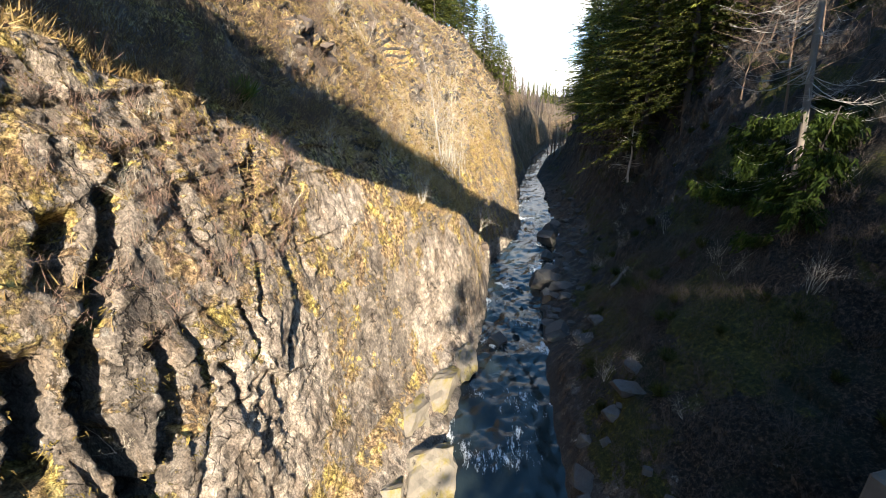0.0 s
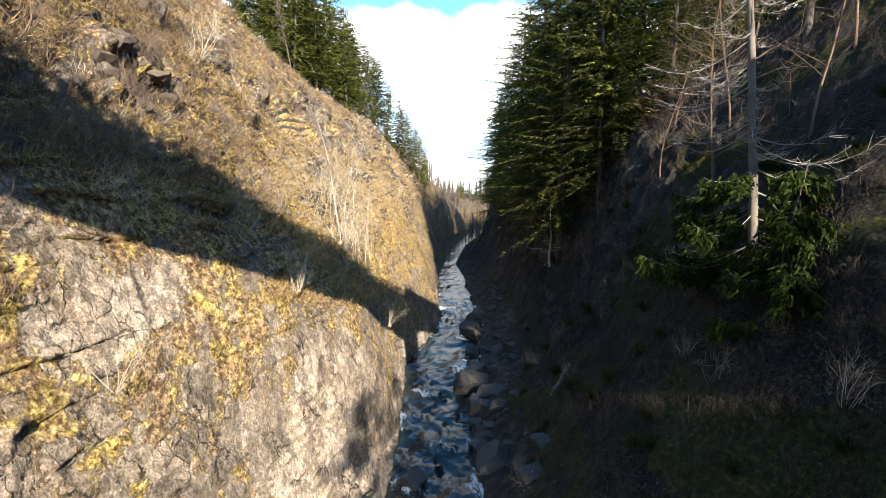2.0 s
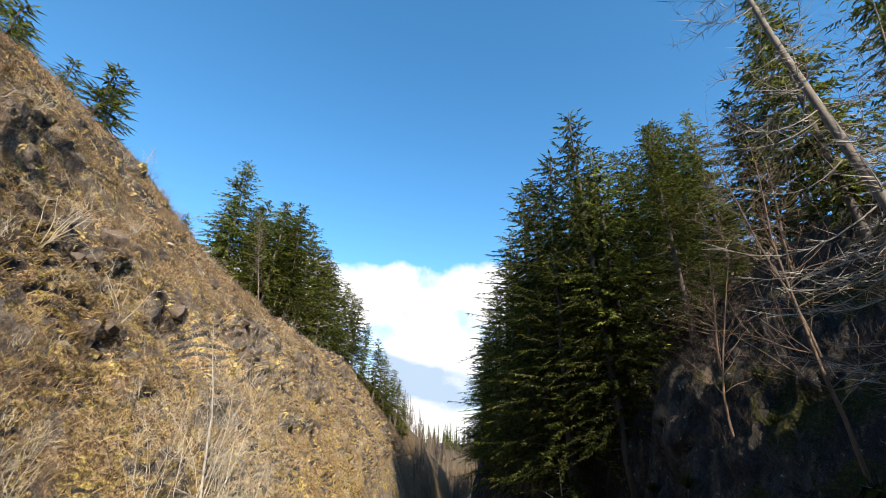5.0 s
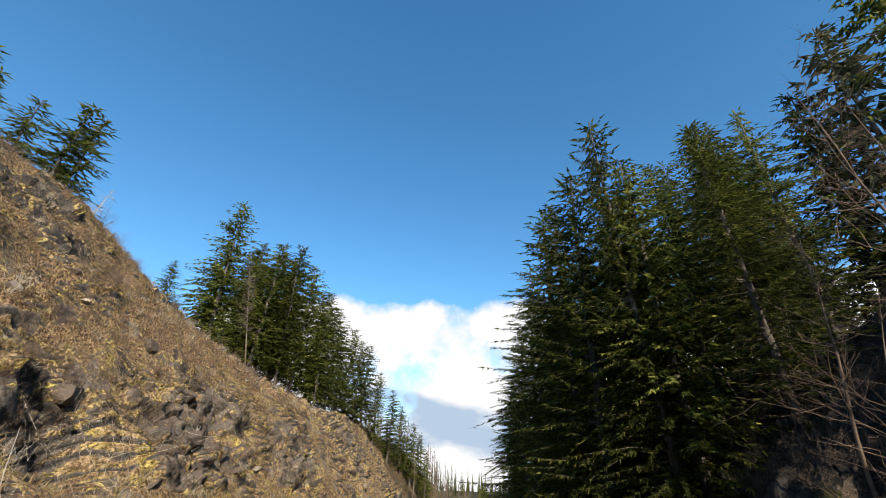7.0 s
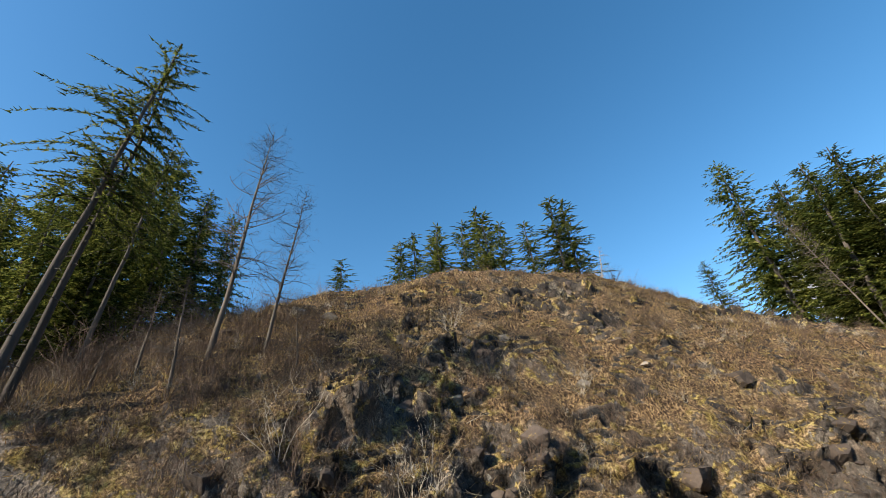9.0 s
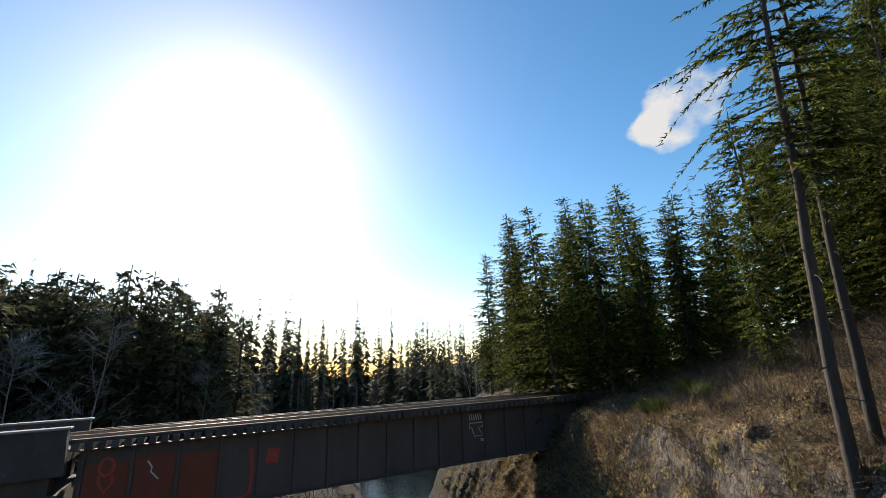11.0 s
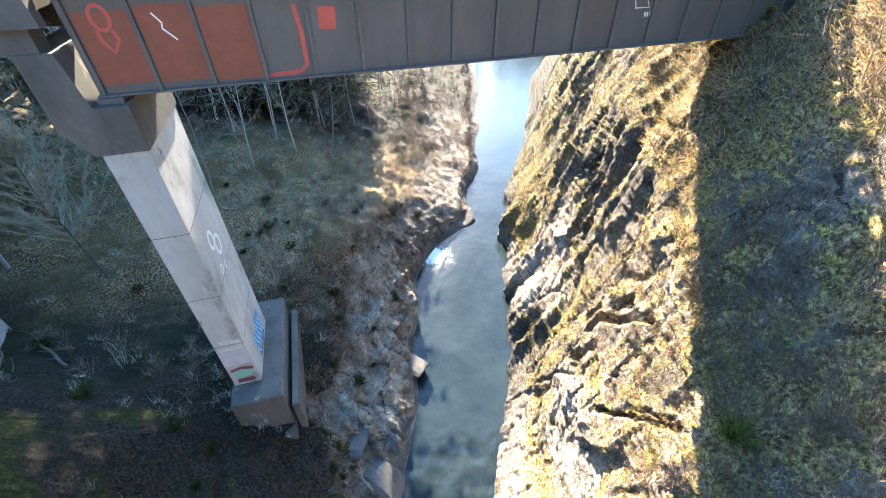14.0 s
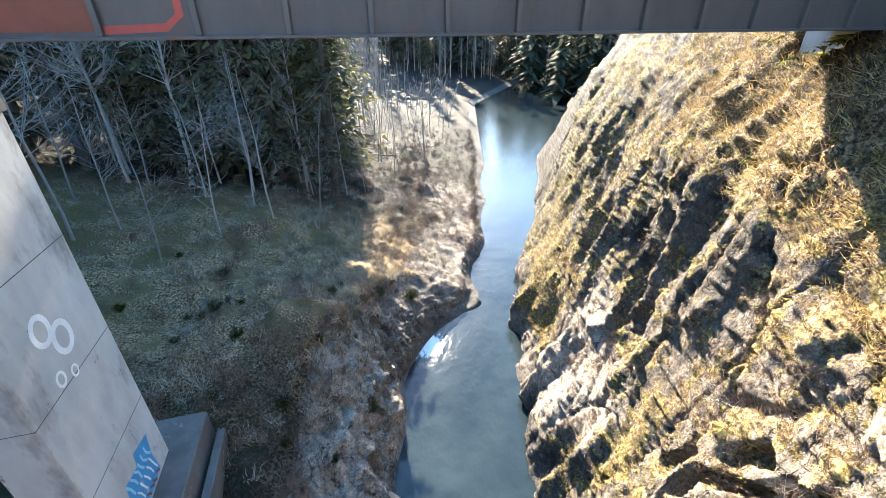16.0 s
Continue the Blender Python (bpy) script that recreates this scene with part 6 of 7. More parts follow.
    set_out(thin, forest(30, (9, 62), (-80, -30), (1.4, 1.9), 23, lambda x, y: x > 10 - 0.1 * (y + 24), 3.0), "tall bare grey alder in the valley wood", "alder tree", "valley alders", seed=24)
    set_out(thin, forest(26, (-60, -15), (-130, -32), (0.7, 1.1), 14, lambda x, y: x < np.interp(y, ALONG, LEFT["wall_x"]) - 2, 3.0), "bare grey alder in the valley wood", "alder tree", "valley alders", seed=14)
    set_out(slope_alders, forest(40, (22, 75), (100, 190), (0.45, 0.7), 15, None, 2.5), "bare alder in the far valley", "alder tree", "far valley alders", seed=15)
    discard(alders + slope_alders + thin)
    young = [make_shrub("alder_sapling", 61 + k, 7.0, 8, PALE_TWIG, 3, 0.32) for k in range(2)]
    set_out(young, spots_xy([(-0.7, 31.4, 1.0), (0.5, 32.6, 0.7), (-1.6, 30.2, 0.6), (0.2, 34.0, 0.55)]), "pale many-stemmed leafless sapling on the sunny ledge", "sapling", "saplings on the ledge", seed=61)
    discard(young)
    # dead snags
    a = make_snag("dead_snag", 71, 17.5, 95, 4.2)
    tagged(a, "bleached dead fir trunk with bare branches", "dead tree")
    a.matrix_basis = pose(-13.57, 23.0, land_z(-13.57, 23.0) - 0.3, -4.9, 0, 0) @ Matrix.Scale(0.82, 4)
    tagged(copy_thing(a, pose(-13.8, 25.2, land_z(-13.8, 25.2) - 0.3, -6.5, 0, 0) @ Matrix.Rotation(2.3, 4, "Z") @ Matrix.Scale(0.68, 4)), "slender bleached dead fir trunk", "dead tree")
    tagged(copy_thing(a, pose(-9.2, 71, land_z(-9.2, 71) - 0.3, 6, -10, 0) @ Matrix.Diagonal((0.6, 0.6, 1, 1))), "bleached dead trunk among firs on the rim", "dead tree")
    for k, (x, y, h) in enumerate(((-12.3, 26.6, 0.24), (-10.5, 22.4, 0.33), (-11.7, 19.75, 0.14), (-13.2, 20.6, 0.3))):
        tagged(copy_thing(a, pose(x, y, land_z(x, y) - 0.3, 3, -4 + 2 * k, 77 * k) @ Matrix.Diagonal((0.5, 0.5, h, 1))), "short broken dead trunk on the brushy slope", "dead tree")
    b = make_snag("dead_snag", 72, 8.0, 26, 2.4, 0.12, PALE_TWIG)
    tagged(b, "pale dead snag on the shaded bank", "dead tree")
    b.matrix_basis = pose(20.2, 46.9, land_z(20.2, 46.9) - 0.3, -1, -1, 0) @ Matrix.Diagonal((1.5, 1.5, (13.3 - land_z(20.2, 46.9)) / 8.0, 1))
    tagged(copy_thing(b, pose(-17.5, 51, land_z(-17.5, 51) - 0.2, 6, 8, 90) @ Matrix.Scale(0.42, 4)), "crooked pale snag on the hilltop", "dead tree")


build_trees()


def build_brush():
    r = random.Random(77)
    pale = [make_shrub("shrub", 101 + k, 1.6, 7, PALE_TWIG) for k in range(3)]
    brown = [make_shrub("shrub", 111 + k, 1.5, 8, TWIG) for k in range(4)]
    flat = [make_shrub("shrub", 121 + k, 1.2, 9, PALE_TWIG, 2, 2.2) for k in range(2)]

    def band(n, place, along, sizes):
        out = []
        for _ in range(n):
            p, _n = on_land(r.uniform(*place), r.uniform(*along))
            out.append((p.x, p.y, p.z, r.uniform(*sizes)))
        return out

    set_out(brown, band(44, (2.9, 4.4), (8, 60), (0.6, 1.4)), "leafless brown shrub on the grassy slope", "shrub", "brown shrubs on the slope", seed=21)
    set_out(brown, band(30, (3.0, 4.6), (6, 27), (1.0, 2.0)), "tangled leafless thicket on the slope", "shrub", "thicket by the firs", seed=22)
    spots = band(24, (3.4, 6.2), (4, 56), (0.5, 1.1))
    for x, y, z, s in ((-3.7, 14.4, 9.0, 0.8), (-1.3, 20.8, 9.5, 1.3), (2.3, 29.1, 5.4, 1.1), (-5.3, 12.8, 8.0, 0.8), (-2.6, 25.6, 12.2, 0.9), (-0.2, 33, 9.8, 1.2), (1.4, 35, 8.6, 1.2), (0.2, 30.2, 9.6, 1.3), (-6, 34, 17, 1.6), (-7.4, 30, 19, 1.8), (-8.6, 26, 22, 1.6)):
        spots.append((x, y, max(land_z(x, y), z) if abs(land_z(x, y) - z) < 3 else z, s))
    set_out(pale, spots, "pale lichen-covered bare shrub on the cliff", "shrub", "pale shrubs on the cliff", seed=23)
    set_out(flat, band(26, (4.9, 6.8), (-20, 32), (0.35, 0.8)), "scraggly bare bush clinging to the rock", "shrub", "bushes on the rock face", seed=24)
    shade_brush = [make_shrub("shrub", 141 + k, 1.5, 7, DARK_TWIG) for k in range(3)]
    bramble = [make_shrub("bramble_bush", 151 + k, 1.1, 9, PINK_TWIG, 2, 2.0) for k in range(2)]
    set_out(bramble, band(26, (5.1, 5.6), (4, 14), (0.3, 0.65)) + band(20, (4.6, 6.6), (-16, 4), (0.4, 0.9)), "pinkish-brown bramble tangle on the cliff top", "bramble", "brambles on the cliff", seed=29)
    set_out(shade_brush, band(44, (12.1, 15.4), (9, 60), (0.6, 1.4)), "leafless undergrowth on the shaded bank", "shrub", "undergrowth on the bank", seed=25)
    set_out(brown + pale, band(45, (12.3, 14.3), (-34, 4), (0.6, 1.5)), "tangled leafless shrub on the flat bank", "shrub", "shrubs on the flat bank", seed=41)
    set_out(flat + pale, band(34, (11.9, 14.0), (11, 42), (0.35, 0.9)) + band(22, (12.4, 14.2), (-24, 6), (0.6, 1.3)), "bleached dead branches lying on the mossy bank", "shrub", "dead branches on the bank", seed=30)
    set_out(brown + flat, band(14, (3.8, 5.2), (-16, 6), (0.5, 1.2)), "dry bramble tangle beside the bridge end", "shrub", "brambles by the bridge", seed=26)
    discard(pale + brown + flat + shade_brush + bramble)
    # what nobody could count
    g = np.random.RandomState(4)

    def thicket(name, spots, material, label, stalks, size, thick=0.011):
        s = Shape()
        for x, y, z, k in spots:
            ang, tilt = g.uniform(0, 6.283, stalks), g.uniform(0.1, 1.0, stalks)
            way = unit(np.stack([np.cos(ang) * tilt, np.sin(ang) * tilt, np.ones(stalks)], 1))
            base = np.array([x, y, z - 0.1]) + way * (g.uniform(0, 0.45, stalks) * size * k)[:, None] + g.normal(0, 0.12, (stalks, 3)) * (1, 1, 0)
            lead = unit(way + g.normal(0, 0.42, (stalks, 3)))
            long = (size * k * g.uniform(0.12, 0.42, stalks))[:, None]
            elbow = base + lead * long
            side = unit(np.cross(way, g.normal(0, 1, (stalks, 3)))) * thick * 0.75
            s.blades(base, elbow + lead * long * 0.15, side)
            s.blades(elbow, elbow + unit(lead + g.normal(0, 0.5, (stalks, 3)) + (0, 0, -0.15)) * long, side * 0.6)
        tagged(new(name, s.mesh(name, material)), label, "brush", kind="stuff")

    thicket("brush", band(620, (2.6, 4.3), (3, 95), (0.5, 1.1)) + band(500, (2.4, 3.9), (0, 26), (0.8, 1.7)) + band(900, (3.3, 5.0), (8, 28), (0.6, 1.4)) + band(1300, (2.8, 4.7), (20, 75), (0.35, 0.9)), TWIG, "brown leafless brush on the sunny slope", 46, 1.2)
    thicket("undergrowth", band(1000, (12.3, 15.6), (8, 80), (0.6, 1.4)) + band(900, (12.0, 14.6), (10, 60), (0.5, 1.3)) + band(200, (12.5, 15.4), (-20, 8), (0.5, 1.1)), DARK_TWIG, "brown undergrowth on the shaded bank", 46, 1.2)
    thicket("bank_brush", band(1150, (12.6, 14.6), (-60, 6), (0.5, 1.2)) + band(420, (11.7, 13.0), (-75, -24), (0.5, 1.1)), TWIG, "tangled brown brush on the flat bank", 44, 1.3, 0.02)
    thicket("bramble", band(520, (3.8, 6.6), (-24, 5), (0.3, 0.8)) + band(160, (5.1, 5.8), (4, 14), (0.3, 0.8)), PINK_TWIG, "dry bramble stems on the cliff edge", 40, 1.1)
    thicket("pale_brush", band(380, (3.0, 5.2), (8, 80), (0.4, 1.0)), PALE_TWIG, "bleached twiggy brush on the slope", 40, 1.2)
    brooms = [make_broom("broom_bush", 131 + k, 1.5, 420, FERN) for k in range(2)]
    ferns = [make_broom("fern", 135 + k, 1.5, 300, DARK_FERN) for k in range(2)]
    spots = []
    for k in range(34):
        u, v = r.uniform(-46, -17.5), r.choice((r.uniform(3.0, 7), r.uniform(-8, -6)))
        w = BRIDGE @ Vector((u, v, 0))
        spots.append((w.x, w.y, land_z(w.x, w.y), r.uniform(0.7, 1.4)))
    for x, y in ((-12.4, 9.2), (-13.6, 10.5), (-13, 7.6), (-14.6, 8.8), (-6.2, 13.4)):
        spots.append((x, y, land_z(x, y), r.uniform(0.5, 0.9)))
    set_out(brooms, spots, "yellow-green broom bush beside the track", "broom bush", "broom along the track", seed=27)
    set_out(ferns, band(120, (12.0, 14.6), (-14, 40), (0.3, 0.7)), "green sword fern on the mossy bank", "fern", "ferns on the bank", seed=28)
    discard(brooms + ferns)
    thicket("fallen_twigs", band(800, (12.2, 14.4), (-60, 8), (0.3, 0.8)), PALE_TWIG, "bleached fallen twigs strewn over the flat bank", 24, 1.3, 0.024)


build_brush()


def build_grass():
    """Bleached grass that hangs over the sunny slope."""
    r = np.random.RandomState(5)
    g = COVER["grass"] + 0.35 * COVER["moss"] + COVER["lip"]
    ok = (g > 0.40) & ((PLACE[None] < 5.0) | (LAND_NORMAL[..., 2] > 0.45)) & (PLACE[None] > 2.4) & (PLACE[None] < 7.0) & (LAND[..., 1] > -26) & (LAND[..., 1] < 62)
    idx = np.argwhere(ok)
    idx = idx[r.choice(len(idx), min(44000, len(idx)), False)]
    p, n = LAND[idx[:, 0], idx[:, 1]], LAND_NORMAL[idx[:, 0], idx[:, 1]]
    s = Shape()
    for k in range(3):
        q = p + r.normal(0, 0.10, p.shape)
        down = np.array([0, 0, -1.0]) - n * (-n[:, 2:3])
        way = unit(n * 0.8 + np.array([0, 0, 0.5]) + down * 0.5 + r.normal(0, 0.45, p.shape))
        length = r.uniform(0.12, 0.38, len(p))[:, None]
        side = unit(np.cross(way, r.normal(0, 1, p.shape))) * 0.014
        s.blades(q - n * 0.05, q + way * length, side)
    tagged(new("dry_grass", s.mesh("dry_grass", STRAW)), "bleached dry grass tufts on the sunny slope", "grass", kind="stuff")


build_grass()


def build_moss():
    """Fringes of moss and grass that hang in short rows from the slope and the ledges."""
    r = np.random.RandomState(6)

    def scatter(ok, count, strands, name, label):
        idx = np.argwhere(ok)
        idx = idx[r.choice(len(idx), min(count, len(idx)), False)]
        p, n = LAND[idx[:, 0], idx[:, 1]], LAND_NORMAL[idx[:, 0], idx[:, 1]]
        out = unit(n * (1, 1, 0) + (1e-4, 0, 0))
        along = np.cross(out, (0, 0, 1.0))
        s = Shape()
        wide = r.uniform(0.10, 0.38, (len(p), 1))
        for k in range(strands):
            u = r.uniform(-1, 1, (len(p), 1))
            base = p + along * u * wide + n * 0.02 + r.normal(0, 0.03, p.shape)
            tip = base + (out * r.uniform(0.4, 1.0, (len(p), 1)) + along * r.normal(0, 0.35, (len(p), 1)) + np.array([0, 0, 1.0]) * r.uniform(-0.55, 0.25, (len(p), 1))) * r.uniform(0.06, 0.19, (len(p), 1))
            s.blades(base, tip, along * 0.014 + np.array([0, 0, 0.005]))
        tagged(new(name, s.mesh(name, MOSS_MAT)), label, "moss", kind="stuff")

    slope = (PLACE[None] > 2.9) & (PLACE[None] < 5.3) & (LAND[..., 1] > 14) & (LAND[..., 1] < 72) & (COVER["lip"] > 0.3) & (COVER["litter"] < 0.4)
    scatter(slope, 5000, 16, "moss_fringe", "golden moss fringes in rows on the dry slope")
    ledge = (PLACE[None] > 4.8) & (PLACE[None] < 7.0) & (LAND[..., 1] > -24) & (LAND[..., 1] < 32) & (LAND_NORMAL[..., 2] > 0.35) & (COVER["moss"] > 0.4)
    scatter(ledge, 2600, 12, "ledge_moss", "golden moss fringes on the cliff ledges")


build_moss()


# ---- stones and drift wood ----
def make_boulder(name, seed, material, cuts=13, uneven=0.05):
    bm = bmesh.new()
    bmesh.ops.create_icosphere(bm, subdivisions=4, radius=1.15)
    r = random.Random(seed)
    turn = Matrix.Rotation(r.uniform(0, 6.3), 3, Vector((r.gauss(0, 1), r.gauss(0, 1), r.gauss(0, 1))).normalized())
    planes = [(turn @ Vector(way), r.uniform(0.52, 0.74)) for way in ((1, 0, 0), (-1, 0, 0), (0, 1, 0), (0, -1, 0), (0, 0, 1), (0, 0, -1))]
    planes += [(Vector((r.gauss(0, 1), r.gauss(0, 1), r.gauss(0, 1))).normalized(), r.uniform(0.55, 0.8)) for _ in range(cuts - 6)]
    for v in bm.verts:
        for _ in range(3):
            for n, d in planes:
                over = v.co.dot(n) - d
                if over > 0:
                    v.co -= n * over
        v.co += v.co.normalized() * uneven * (noise.noise(v.co * 2.2 + Vector((seed, 0, 0))) + 0.5 * noise.noise(v.co * 6.0 + Vector((0, seed, 0))))
    data = bpy.data.meshes.new(name)
    bm.to_mesh(data)
    bm.free()
    data.materials.append(material)
    return new(name, data)


def build_stones():
    r = random.Random(9)
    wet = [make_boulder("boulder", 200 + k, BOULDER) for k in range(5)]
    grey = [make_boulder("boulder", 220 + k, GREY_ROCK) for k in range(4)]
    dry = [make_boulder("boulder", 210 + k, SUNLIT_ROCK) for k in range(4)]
    worn = [make_boulder("rock_ledge", 240 + k, LEDGE_ROCK, 15, 0.16) for k in range(3)]

    def put(kind, x, y, z, sx, sy, sz, label, group=""):
        ob = copy_thing(kind, pose(x, y, z, r.uniform(-12, 12), r.uniform(-12, 12), r.uniform(0, 360)) @ Matrix.Diagonal((sx, sy, sz, 1)))
        return tagged(ob, label, "boulder", group)

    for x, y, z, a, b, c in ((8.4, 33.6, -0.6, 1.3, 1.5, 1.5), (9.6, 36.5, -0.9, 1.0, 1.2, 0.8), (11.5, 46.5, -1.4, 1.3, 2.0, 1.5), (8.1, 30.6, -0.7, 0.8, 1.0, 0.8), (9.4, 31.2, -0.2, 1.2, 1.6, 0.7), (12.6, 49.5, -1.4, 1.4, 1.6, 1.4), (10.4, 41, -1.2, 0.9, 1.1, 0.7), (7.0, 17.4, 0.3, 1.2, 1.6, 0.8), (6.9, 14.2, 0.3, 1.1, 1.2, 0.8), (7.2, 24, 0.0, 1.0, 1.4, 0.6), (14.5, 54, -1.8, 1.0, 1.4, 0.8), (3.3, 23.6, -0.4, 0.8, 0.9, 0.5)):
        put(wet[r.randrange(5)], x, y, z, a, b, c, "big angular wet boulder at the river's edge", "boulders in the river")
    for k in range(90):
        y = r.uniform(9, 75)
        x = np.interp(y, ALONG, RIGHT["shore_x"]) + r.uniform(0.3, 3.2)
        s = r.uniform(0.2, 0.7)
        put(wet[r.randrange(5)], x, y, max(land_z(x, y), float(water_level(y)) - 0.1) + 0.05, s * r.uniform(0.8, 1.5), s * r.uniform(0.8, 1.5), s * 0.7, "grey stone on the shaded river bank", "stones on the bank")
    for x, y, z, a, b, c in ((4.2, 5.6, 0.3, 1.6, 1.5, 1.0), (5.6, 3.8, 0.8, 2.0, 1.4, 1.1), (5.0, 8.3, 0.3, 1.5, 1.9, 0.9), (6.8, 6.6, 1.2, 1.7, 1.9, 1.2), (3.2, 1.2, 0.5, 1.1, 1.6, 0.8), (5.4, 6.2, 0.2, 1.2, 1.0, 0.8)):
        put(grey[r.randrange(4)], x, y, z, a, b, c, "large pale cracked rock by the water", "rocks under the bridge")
    for k, (x, y, z, a, b, c) in enumerate(((-0.5, 17.4, 0.5, 1.3, 2.7, 1.0), (-0.8, 12.7, 0.1, 1.5, 2.1, 1.1), (-2.1, 14.6, 0.9, 1.3, 2.4, 1.0), (-2.5, 11.2, 0.3, 1.5, 1.8, 1.1), (0.9, 20.6, 0.0, 1.0, 2.0, 0.8))):
        ob = copy_thing(worn[k % 3], pose(x, y, z, 6, 10, -24 + 5 * k) @ Matrix.Diagonal((a, b, c, 1)))
        tagged(ob, "pale water-worn rock ledge at the foot of the cliff", "rock ledge", "ledges under the cliff")
    for x, y, z, a, b, c in ((-7.7, 38.6, 18.6, 1.3, 1.2, 1.0), (-8.6, 36.9, 19.6, 1.1, 1.0, 0.9)):
        put(dry[r.randrange(4)], x, y, z, a, b, c, "brown rock jutting from the dry slope", "rocks on the slope")
    for k in range(16):
        p, n = on_land(r.uniform(3.2, 4.8), r.uniform(26, 75))
        s = r.uniform(0.18, 0.55)
        put(dry[r.randrange(4)], p.x, p.y, p.z - 0.5 * s, s * 1.3, s * 1.1, s * 0.8, "small rock on the dry slope", "small rocks on the slope")
    rough = [make_boulder("boulder", 230 + k, OUTCROP, 16) for k in range(5)]
    spots = np.argwhere((COVER["bare"] > 0.55) & (LAND[..., 1] > 12) & (LAND[..., 1] < 85))
    for i, j in spots[np.random.RandomState(12).choice(len(spots), 170, False)]:
        x, y, z = LAND[i, j]
        s = r.uniform(0.22, 0.68)
        put(rough[r.randrange(5)], x - 0.1, y, z - 0.35 * s, s * r.uniform(0.7, 1.2), s * r.uniform(0.7, 1.3), s * r.uniform(0.6, 1.1), "dark angular rock jutting from the mossy slope", "outcrop rocks on the slope")
    discard(wet + dry + grey + rough + worn)

    def log(name, a, b, radius, label):
        s = Shape()
        a, b = np.array(a, float), np.array(b, float)
        t = np.linspace(0, 1, 7)[:, None]
        s.tube(a + (b - a) * t + 0.04 * np.sin(t * 7 + (0, 1, 2)), np.linspace(radius, radius * 0.6, 7), 7)
        for k in (2, 4):
            w = a + (b - a) * k / 6
            s.tube([w, w + np.array([0.2, 0.25, 0.3])], (radius * 0.35, radius * 0.12), 4)
        tagged(new(name, s.mesh(name, DEAD_WOOD, True)), label, "log")

    log("log", (10.7, 25.0, land_z(10.7, 25.0) + 0.2), (12.0, 25.9, land_z(12.0, 25.9) + 0.3), 0.15, "pale fallen log on the dark bank")
    log("log", (20.6, 4.6, land_z(20.6, 4.6) + 0.12), (22.8, 3.2, land_z(22.8, 3.2) + 0.2), 0.1, "forked drift branch on the ground")
    log("log", (6.2, -50, land_z(6.2, -50) + 0.2), (9.4, -47, land_z(9.4, -47) + 0.25), 0.16, "drift log lying on the flat bank")


build_stones()


# ---- far woods and clouds ----
def far_wood(name, spots, material, label, bare, seed):
    """Many small far trees in one mesh."""
    r = np.random.RandomState(seed)
    s = Shape()
    for x, y, z, h in spots:
        foot = np.array([x, y, z])
        s.blades(foot - (0, 0, 1), foot + (0, 0, h), (0.12 if bare else 0.18, 0.05, 0))
        n = 70 if bare else 110
        t = r.uniform(0.2 if bare else 0.1, 0.97, n)
        ang = r.uniform(0, 6.283, n)
        out = np.stack([np.cos(ang), np.sin(ang), np.zeros(n)], 1)
        base = foot + np.stack([0 * t, 0 * t, t * h], 1)
        if bare:
            tip = base + unit(out * r.uniform(0.2, 1.0, (n, 1)) + (0, 0, 0.6)) * (h * 0.30 * (1.15 - t) * r.uniform(0.4, 1.1, n))[:, None]
            side = np.cross(out, (0, 0, 1)) * 0.05
        else:
            reach = h * 0.17 * (1.05 - t) * r.uniform(0.6, 1.2, n)
            tip = base + out * reach[:, None] - np.stack([0 * t, 0 * t, reach * 0.45], 1)
            side = np.cross(out, (0, 0, 1)) * (reach * 0.24)[:, None]
        s.blades(base, tip, side)
    tagged(new(name, s.mesh(name, material)), label, "woods", kind="stuff")


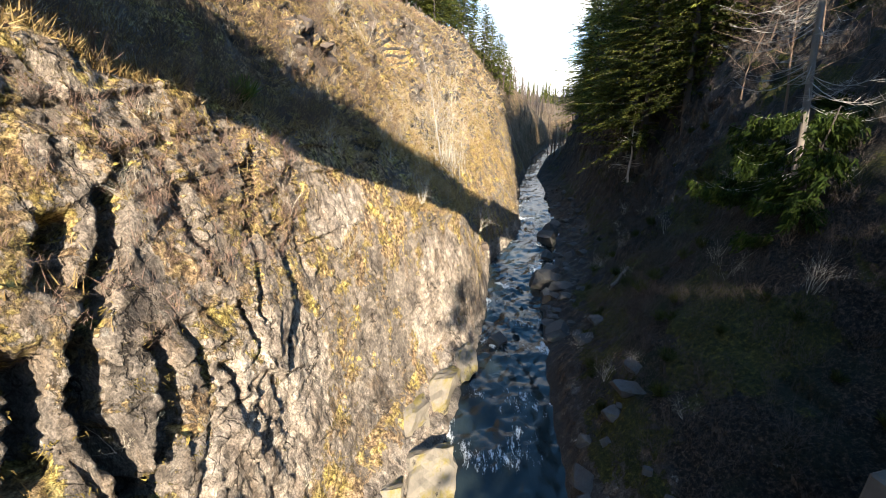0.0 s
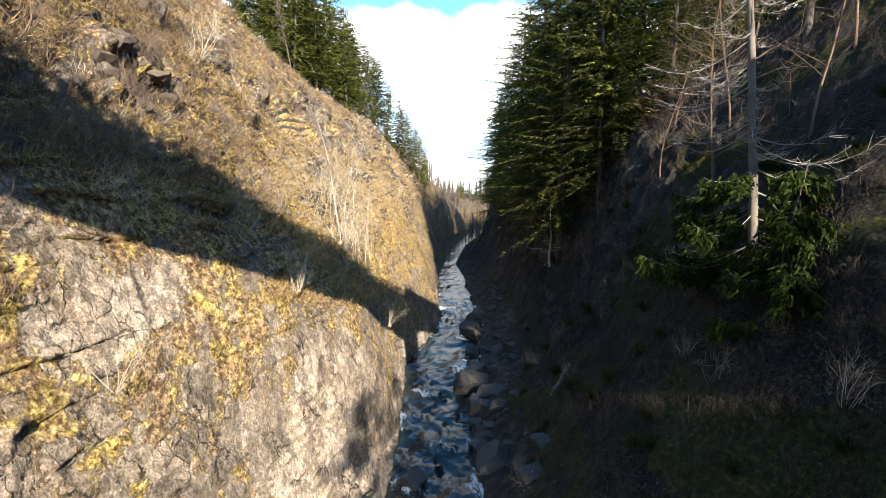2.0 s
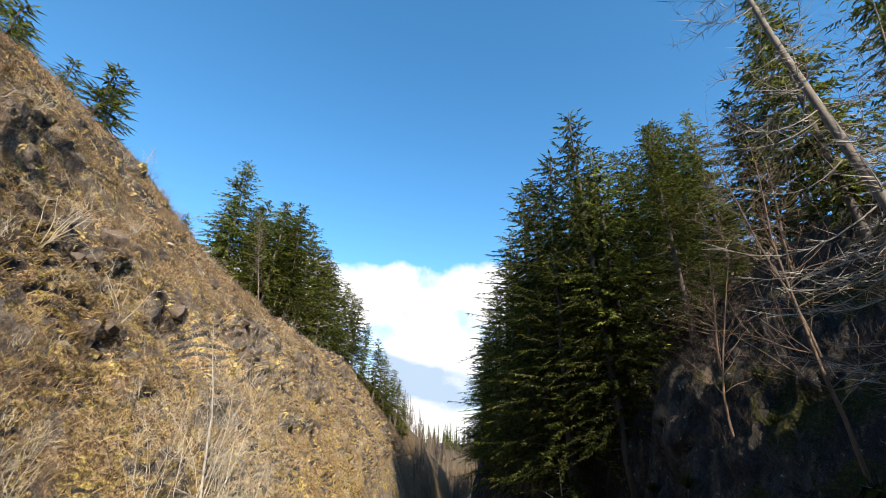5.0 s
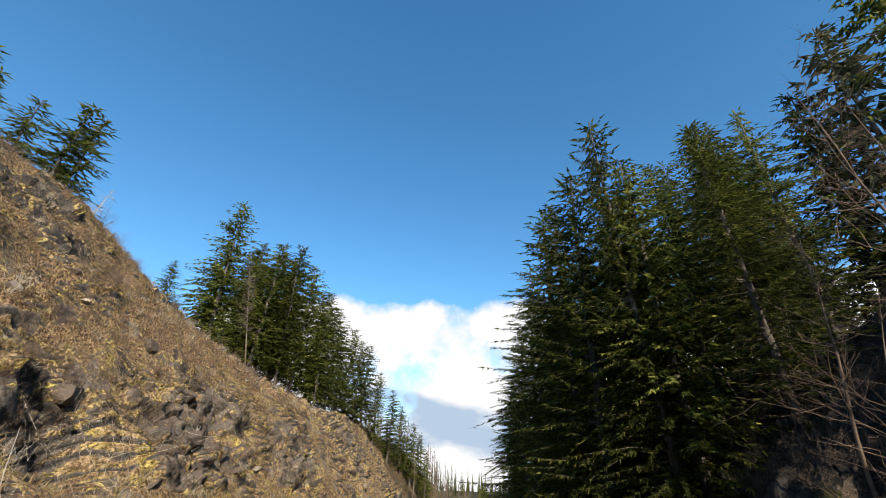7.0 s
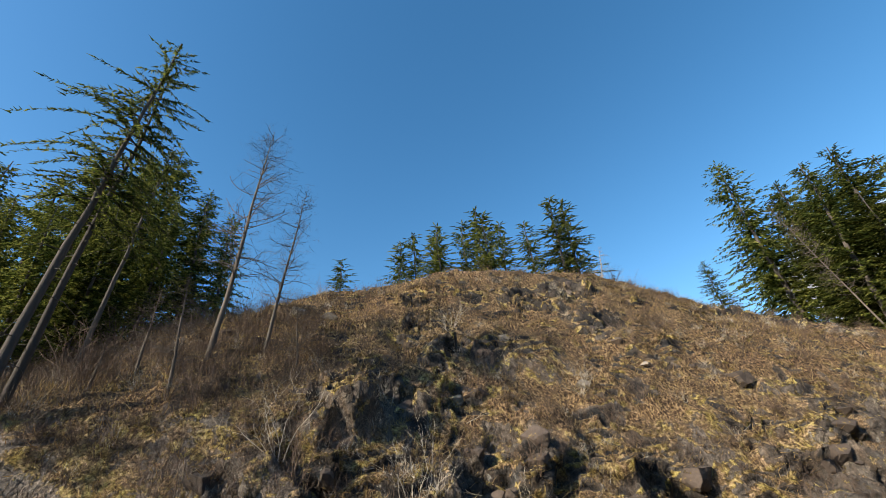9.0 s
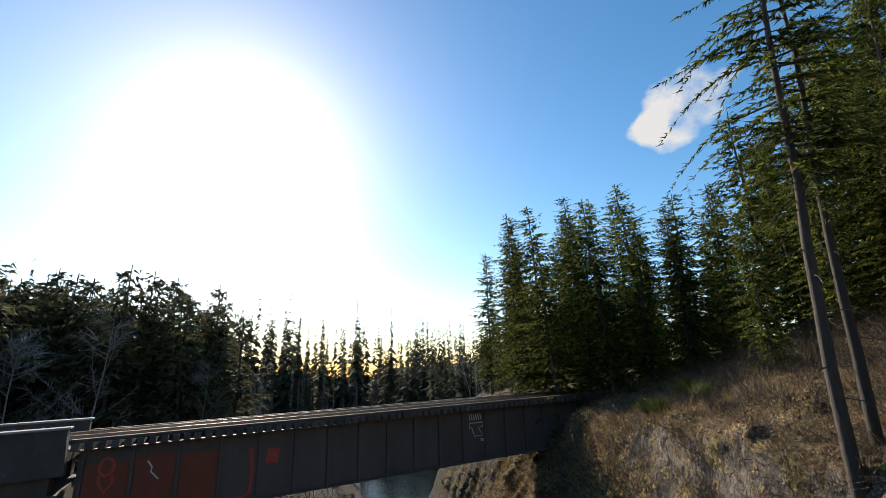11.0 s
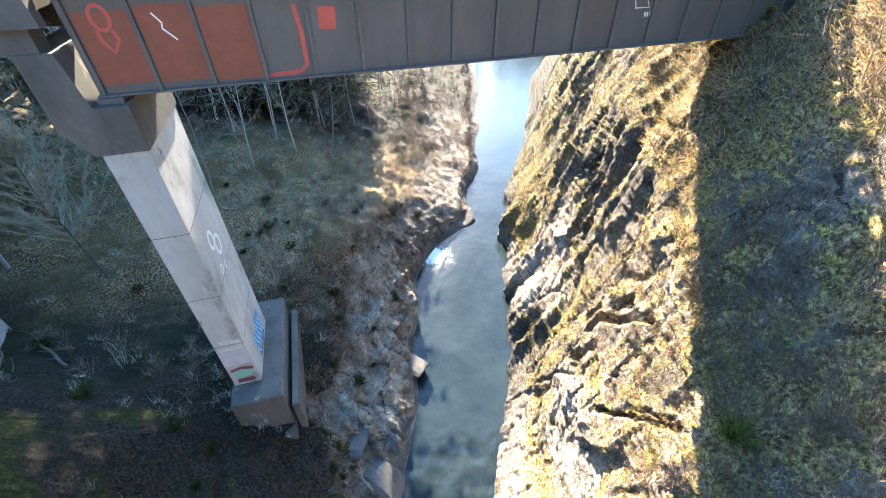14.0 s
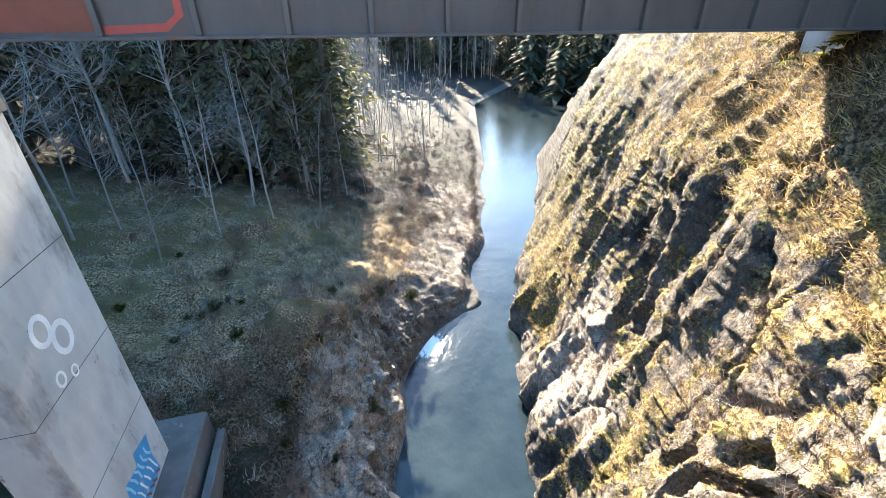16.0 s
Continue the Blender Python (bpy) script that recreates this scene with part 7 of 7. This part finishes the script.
def build_far_woods():
    r = random.Random(31)

    def spread(n, xr, yr, hs, keep=None):
        out = []
        while len(out) < n:
            x, y = r.uniform(*xr), r.uniform(*yr)
            if keep is None or keep(x, y):
                out.append((x, y, land_z(x, y) - 0.3, r.uniform(*hs)))
        return out

    grey_wood = plain("grey_alder_wood", [(0.15, 0.118, 0.098), (0.27, 0.215, 0.175), (0.36, 0.31, 0.26)], 0.9, size=6.0, bump=0.0, coords="Position")
    brown_wood = plain("brown_alder_wood", [(0.06, 0.043, 0.034), (0.13, 0.097, 0.075), (0.21, 0.17, 0.135)], 0.9, size=5.0, bump=0.0, coords="Position")
    # needles greyed and lightened to paint haze over the far woods
    far_fir = leaf_material("hazy_far_fir_needles", [(0.035, 0.042, 0.028), (0.065, 0.073, 0.045), (0.10, 0.105, 0.065)], 0.2, 0.4)
    far_wood("far_alders", spread(520, (10, 190), (165, 330), (7, 11)), brown_wood, "bare brown alder woods at the end of the gorge", True, 1)
    far_wood("gorge_end_alders", spread(300, (2, 90), (108, 190), (6, 10), lambda x, y: not np.interp(y, ALONG, LEFT["shore_x"]) - 1 < x < np.interp(y, ALONG, RIGHT["shore_x"]) + 1), brown_wood, "bare brown alders on both banks at the bend of the river", True, 8)
    far_wood("far_firs", spread(460, (-40, 330), (320, 520), (16, 25)), FIR, "green fir woods on the far ridge", False, 2)
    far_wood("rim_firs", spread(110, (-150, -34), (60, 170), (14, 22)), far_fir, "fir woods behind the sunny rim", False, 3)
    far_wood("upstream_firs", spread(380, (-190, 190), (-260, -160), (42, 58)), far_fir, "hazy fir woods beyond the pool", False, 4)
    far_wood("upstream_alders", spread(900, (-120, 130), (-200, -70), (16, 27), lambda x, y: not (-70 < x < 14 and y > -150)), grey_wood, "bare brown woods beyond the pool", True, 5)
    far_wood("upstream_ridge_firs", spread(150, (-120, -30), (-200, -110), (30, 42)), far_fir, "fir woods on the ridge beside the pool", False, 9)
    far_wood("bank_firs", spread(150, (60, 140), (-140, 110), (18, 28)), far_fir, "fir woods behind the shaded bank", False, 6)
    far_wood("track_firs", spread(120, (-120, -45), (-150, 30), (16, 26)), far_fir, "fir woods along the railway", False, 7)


build_far_woods()


def build_clouds():
    """Sunlit cumulus far behind everything, as a plain sky backdrop."""
    m, nodes, links, bsdf = node_material("cloud")
    pos = nodes.new("ShaderNodeNewGeometry").outputs["Position"]
    a = nodes.new("ShaderNodeAttribute")
    a.attribute_name = "bank"
    low = nodes.new("ShaderNodeAttribute")
    low.attribute_name = "base"
    puff = noise_node(nodes, links, pos, 420, 7, 0.58)
    soft = noise_node(nodes, links, pos, 700, 5, 0.55, (1, 1, 2.2))
    amount = math_node(nodes, links, "ADD", a.outputs["Fac"], math_node(nodes, links, "MULTIPLY", math_node(nodes, links, "SUBTRACT", puff, 0.5), 1.5))
    mask = ramp(nodes, links, amount, [(0.48, grey(0)), (0.70, grey(1))])
    shade = math_node(nodes, links, "ADD", low.outputs["Fac"], math_node(nodes, links, "MULTIPLY", math_node(nodes, links, "SUBTRACT", soft, 0.5), 1.6))
    tint = ramp(nodes, links, shade, [(0.42, (0.56, 0.555, 0.55)), (0.62, (0.27, 0.34, 0.43))])
    light, clear, mix = nodes.new("ShaderNodeEmission"), nodes.new("ShaderNodeBsdfTransparent"), nodes.new("ShaderNodeMixShader")
    links.new(tint, light.inputs["Color"])
    light.inputs["Strength"].default_value = 1.0
    links.new(mask, mix.inputs[0])
    links.new(clear.outputs[0], mix.inputs[1])
    links.new(light.outputs[0], mix.inputs[2])
    links.new(mix.outputs[0], nodes["Material Output"].inputs["Surface"])
    for name, az0, az1, el0, el1, field in (
        ("north", -75, 62, -1, 32, lambda az, el: 0.80 * smoothstep(27, 19, el + 5.0 * smoothstep(8, 30, az) + 2.0 * smoothstep(-22, -45, az)) * smoothstep(34, 18, az) + 0.30 * smoothstep(9, 5, np.abs(el - 21)) * smoothstep(9, 3, np.abs(az - 24)) + 0.28 * smoothstep(6, 2, np.abs(el - 20)) * smoothstep(6, 2, np.abs(az - 36))),
        ("south_west", 118, 150, 18, 40, lambda az, el: 0.74 * smoothstep(8.5, 2.5, np.hypot((az - 127.5) * 0.85, (el - 29.5) * 1.1)) + 0.55 * smoothstep(4, 1, np.hypot((az - 134) * 0.8, (el - 27.5) * 1.5)) + 0.50 * smoothstep(4, 0.8, np.hypot((az - 131) * 0.8, (el - 25) * 1.6)) + 0.46 * smoothstep(2.5, 0.6, np.hypot((az - 138.5) * 0.8, (el - 33.5) * 1.6))),
    ):
        az, el = np.meshgrid(np.linspace(az0, az1, 80), np.linspace(el0, el1, 40))
        azr, elr = np.radians(az.ravel()), np.radians(el.ravel())
        v = np.stack([-np.sin(azr) * np.cos(elr), np.cos(azr) * np.cos(elr), np.sin(elr)], 1) * 2300 + (5, 18, 20)
        i = np.arange(39)[:, None] * 80 + np.arange(79)[None]
        data = mesh_of("clouds", v, np.stack([i, i + 1, i + 81, i + 80], -1).reshape(-1, 4), m, True)
        for key, values in (("bank", field(az.ravel(), el.ravel())), ("base", 0.62 * smoothstep(13, 8, el.ravel()) * smoothstep(0, 5, el.ravel()) if name == "north" else 0 * az.ravel() - 0.4)):
            att = data.attributes.new(key, "FLOAT", "POINT")
            att.data.foreach_set("value", values.astype(np.float32))
        tagged(new("backdrop", data), "white cumulus clouds low in a blue sky", "sky", kind="structure")


build_clouds()
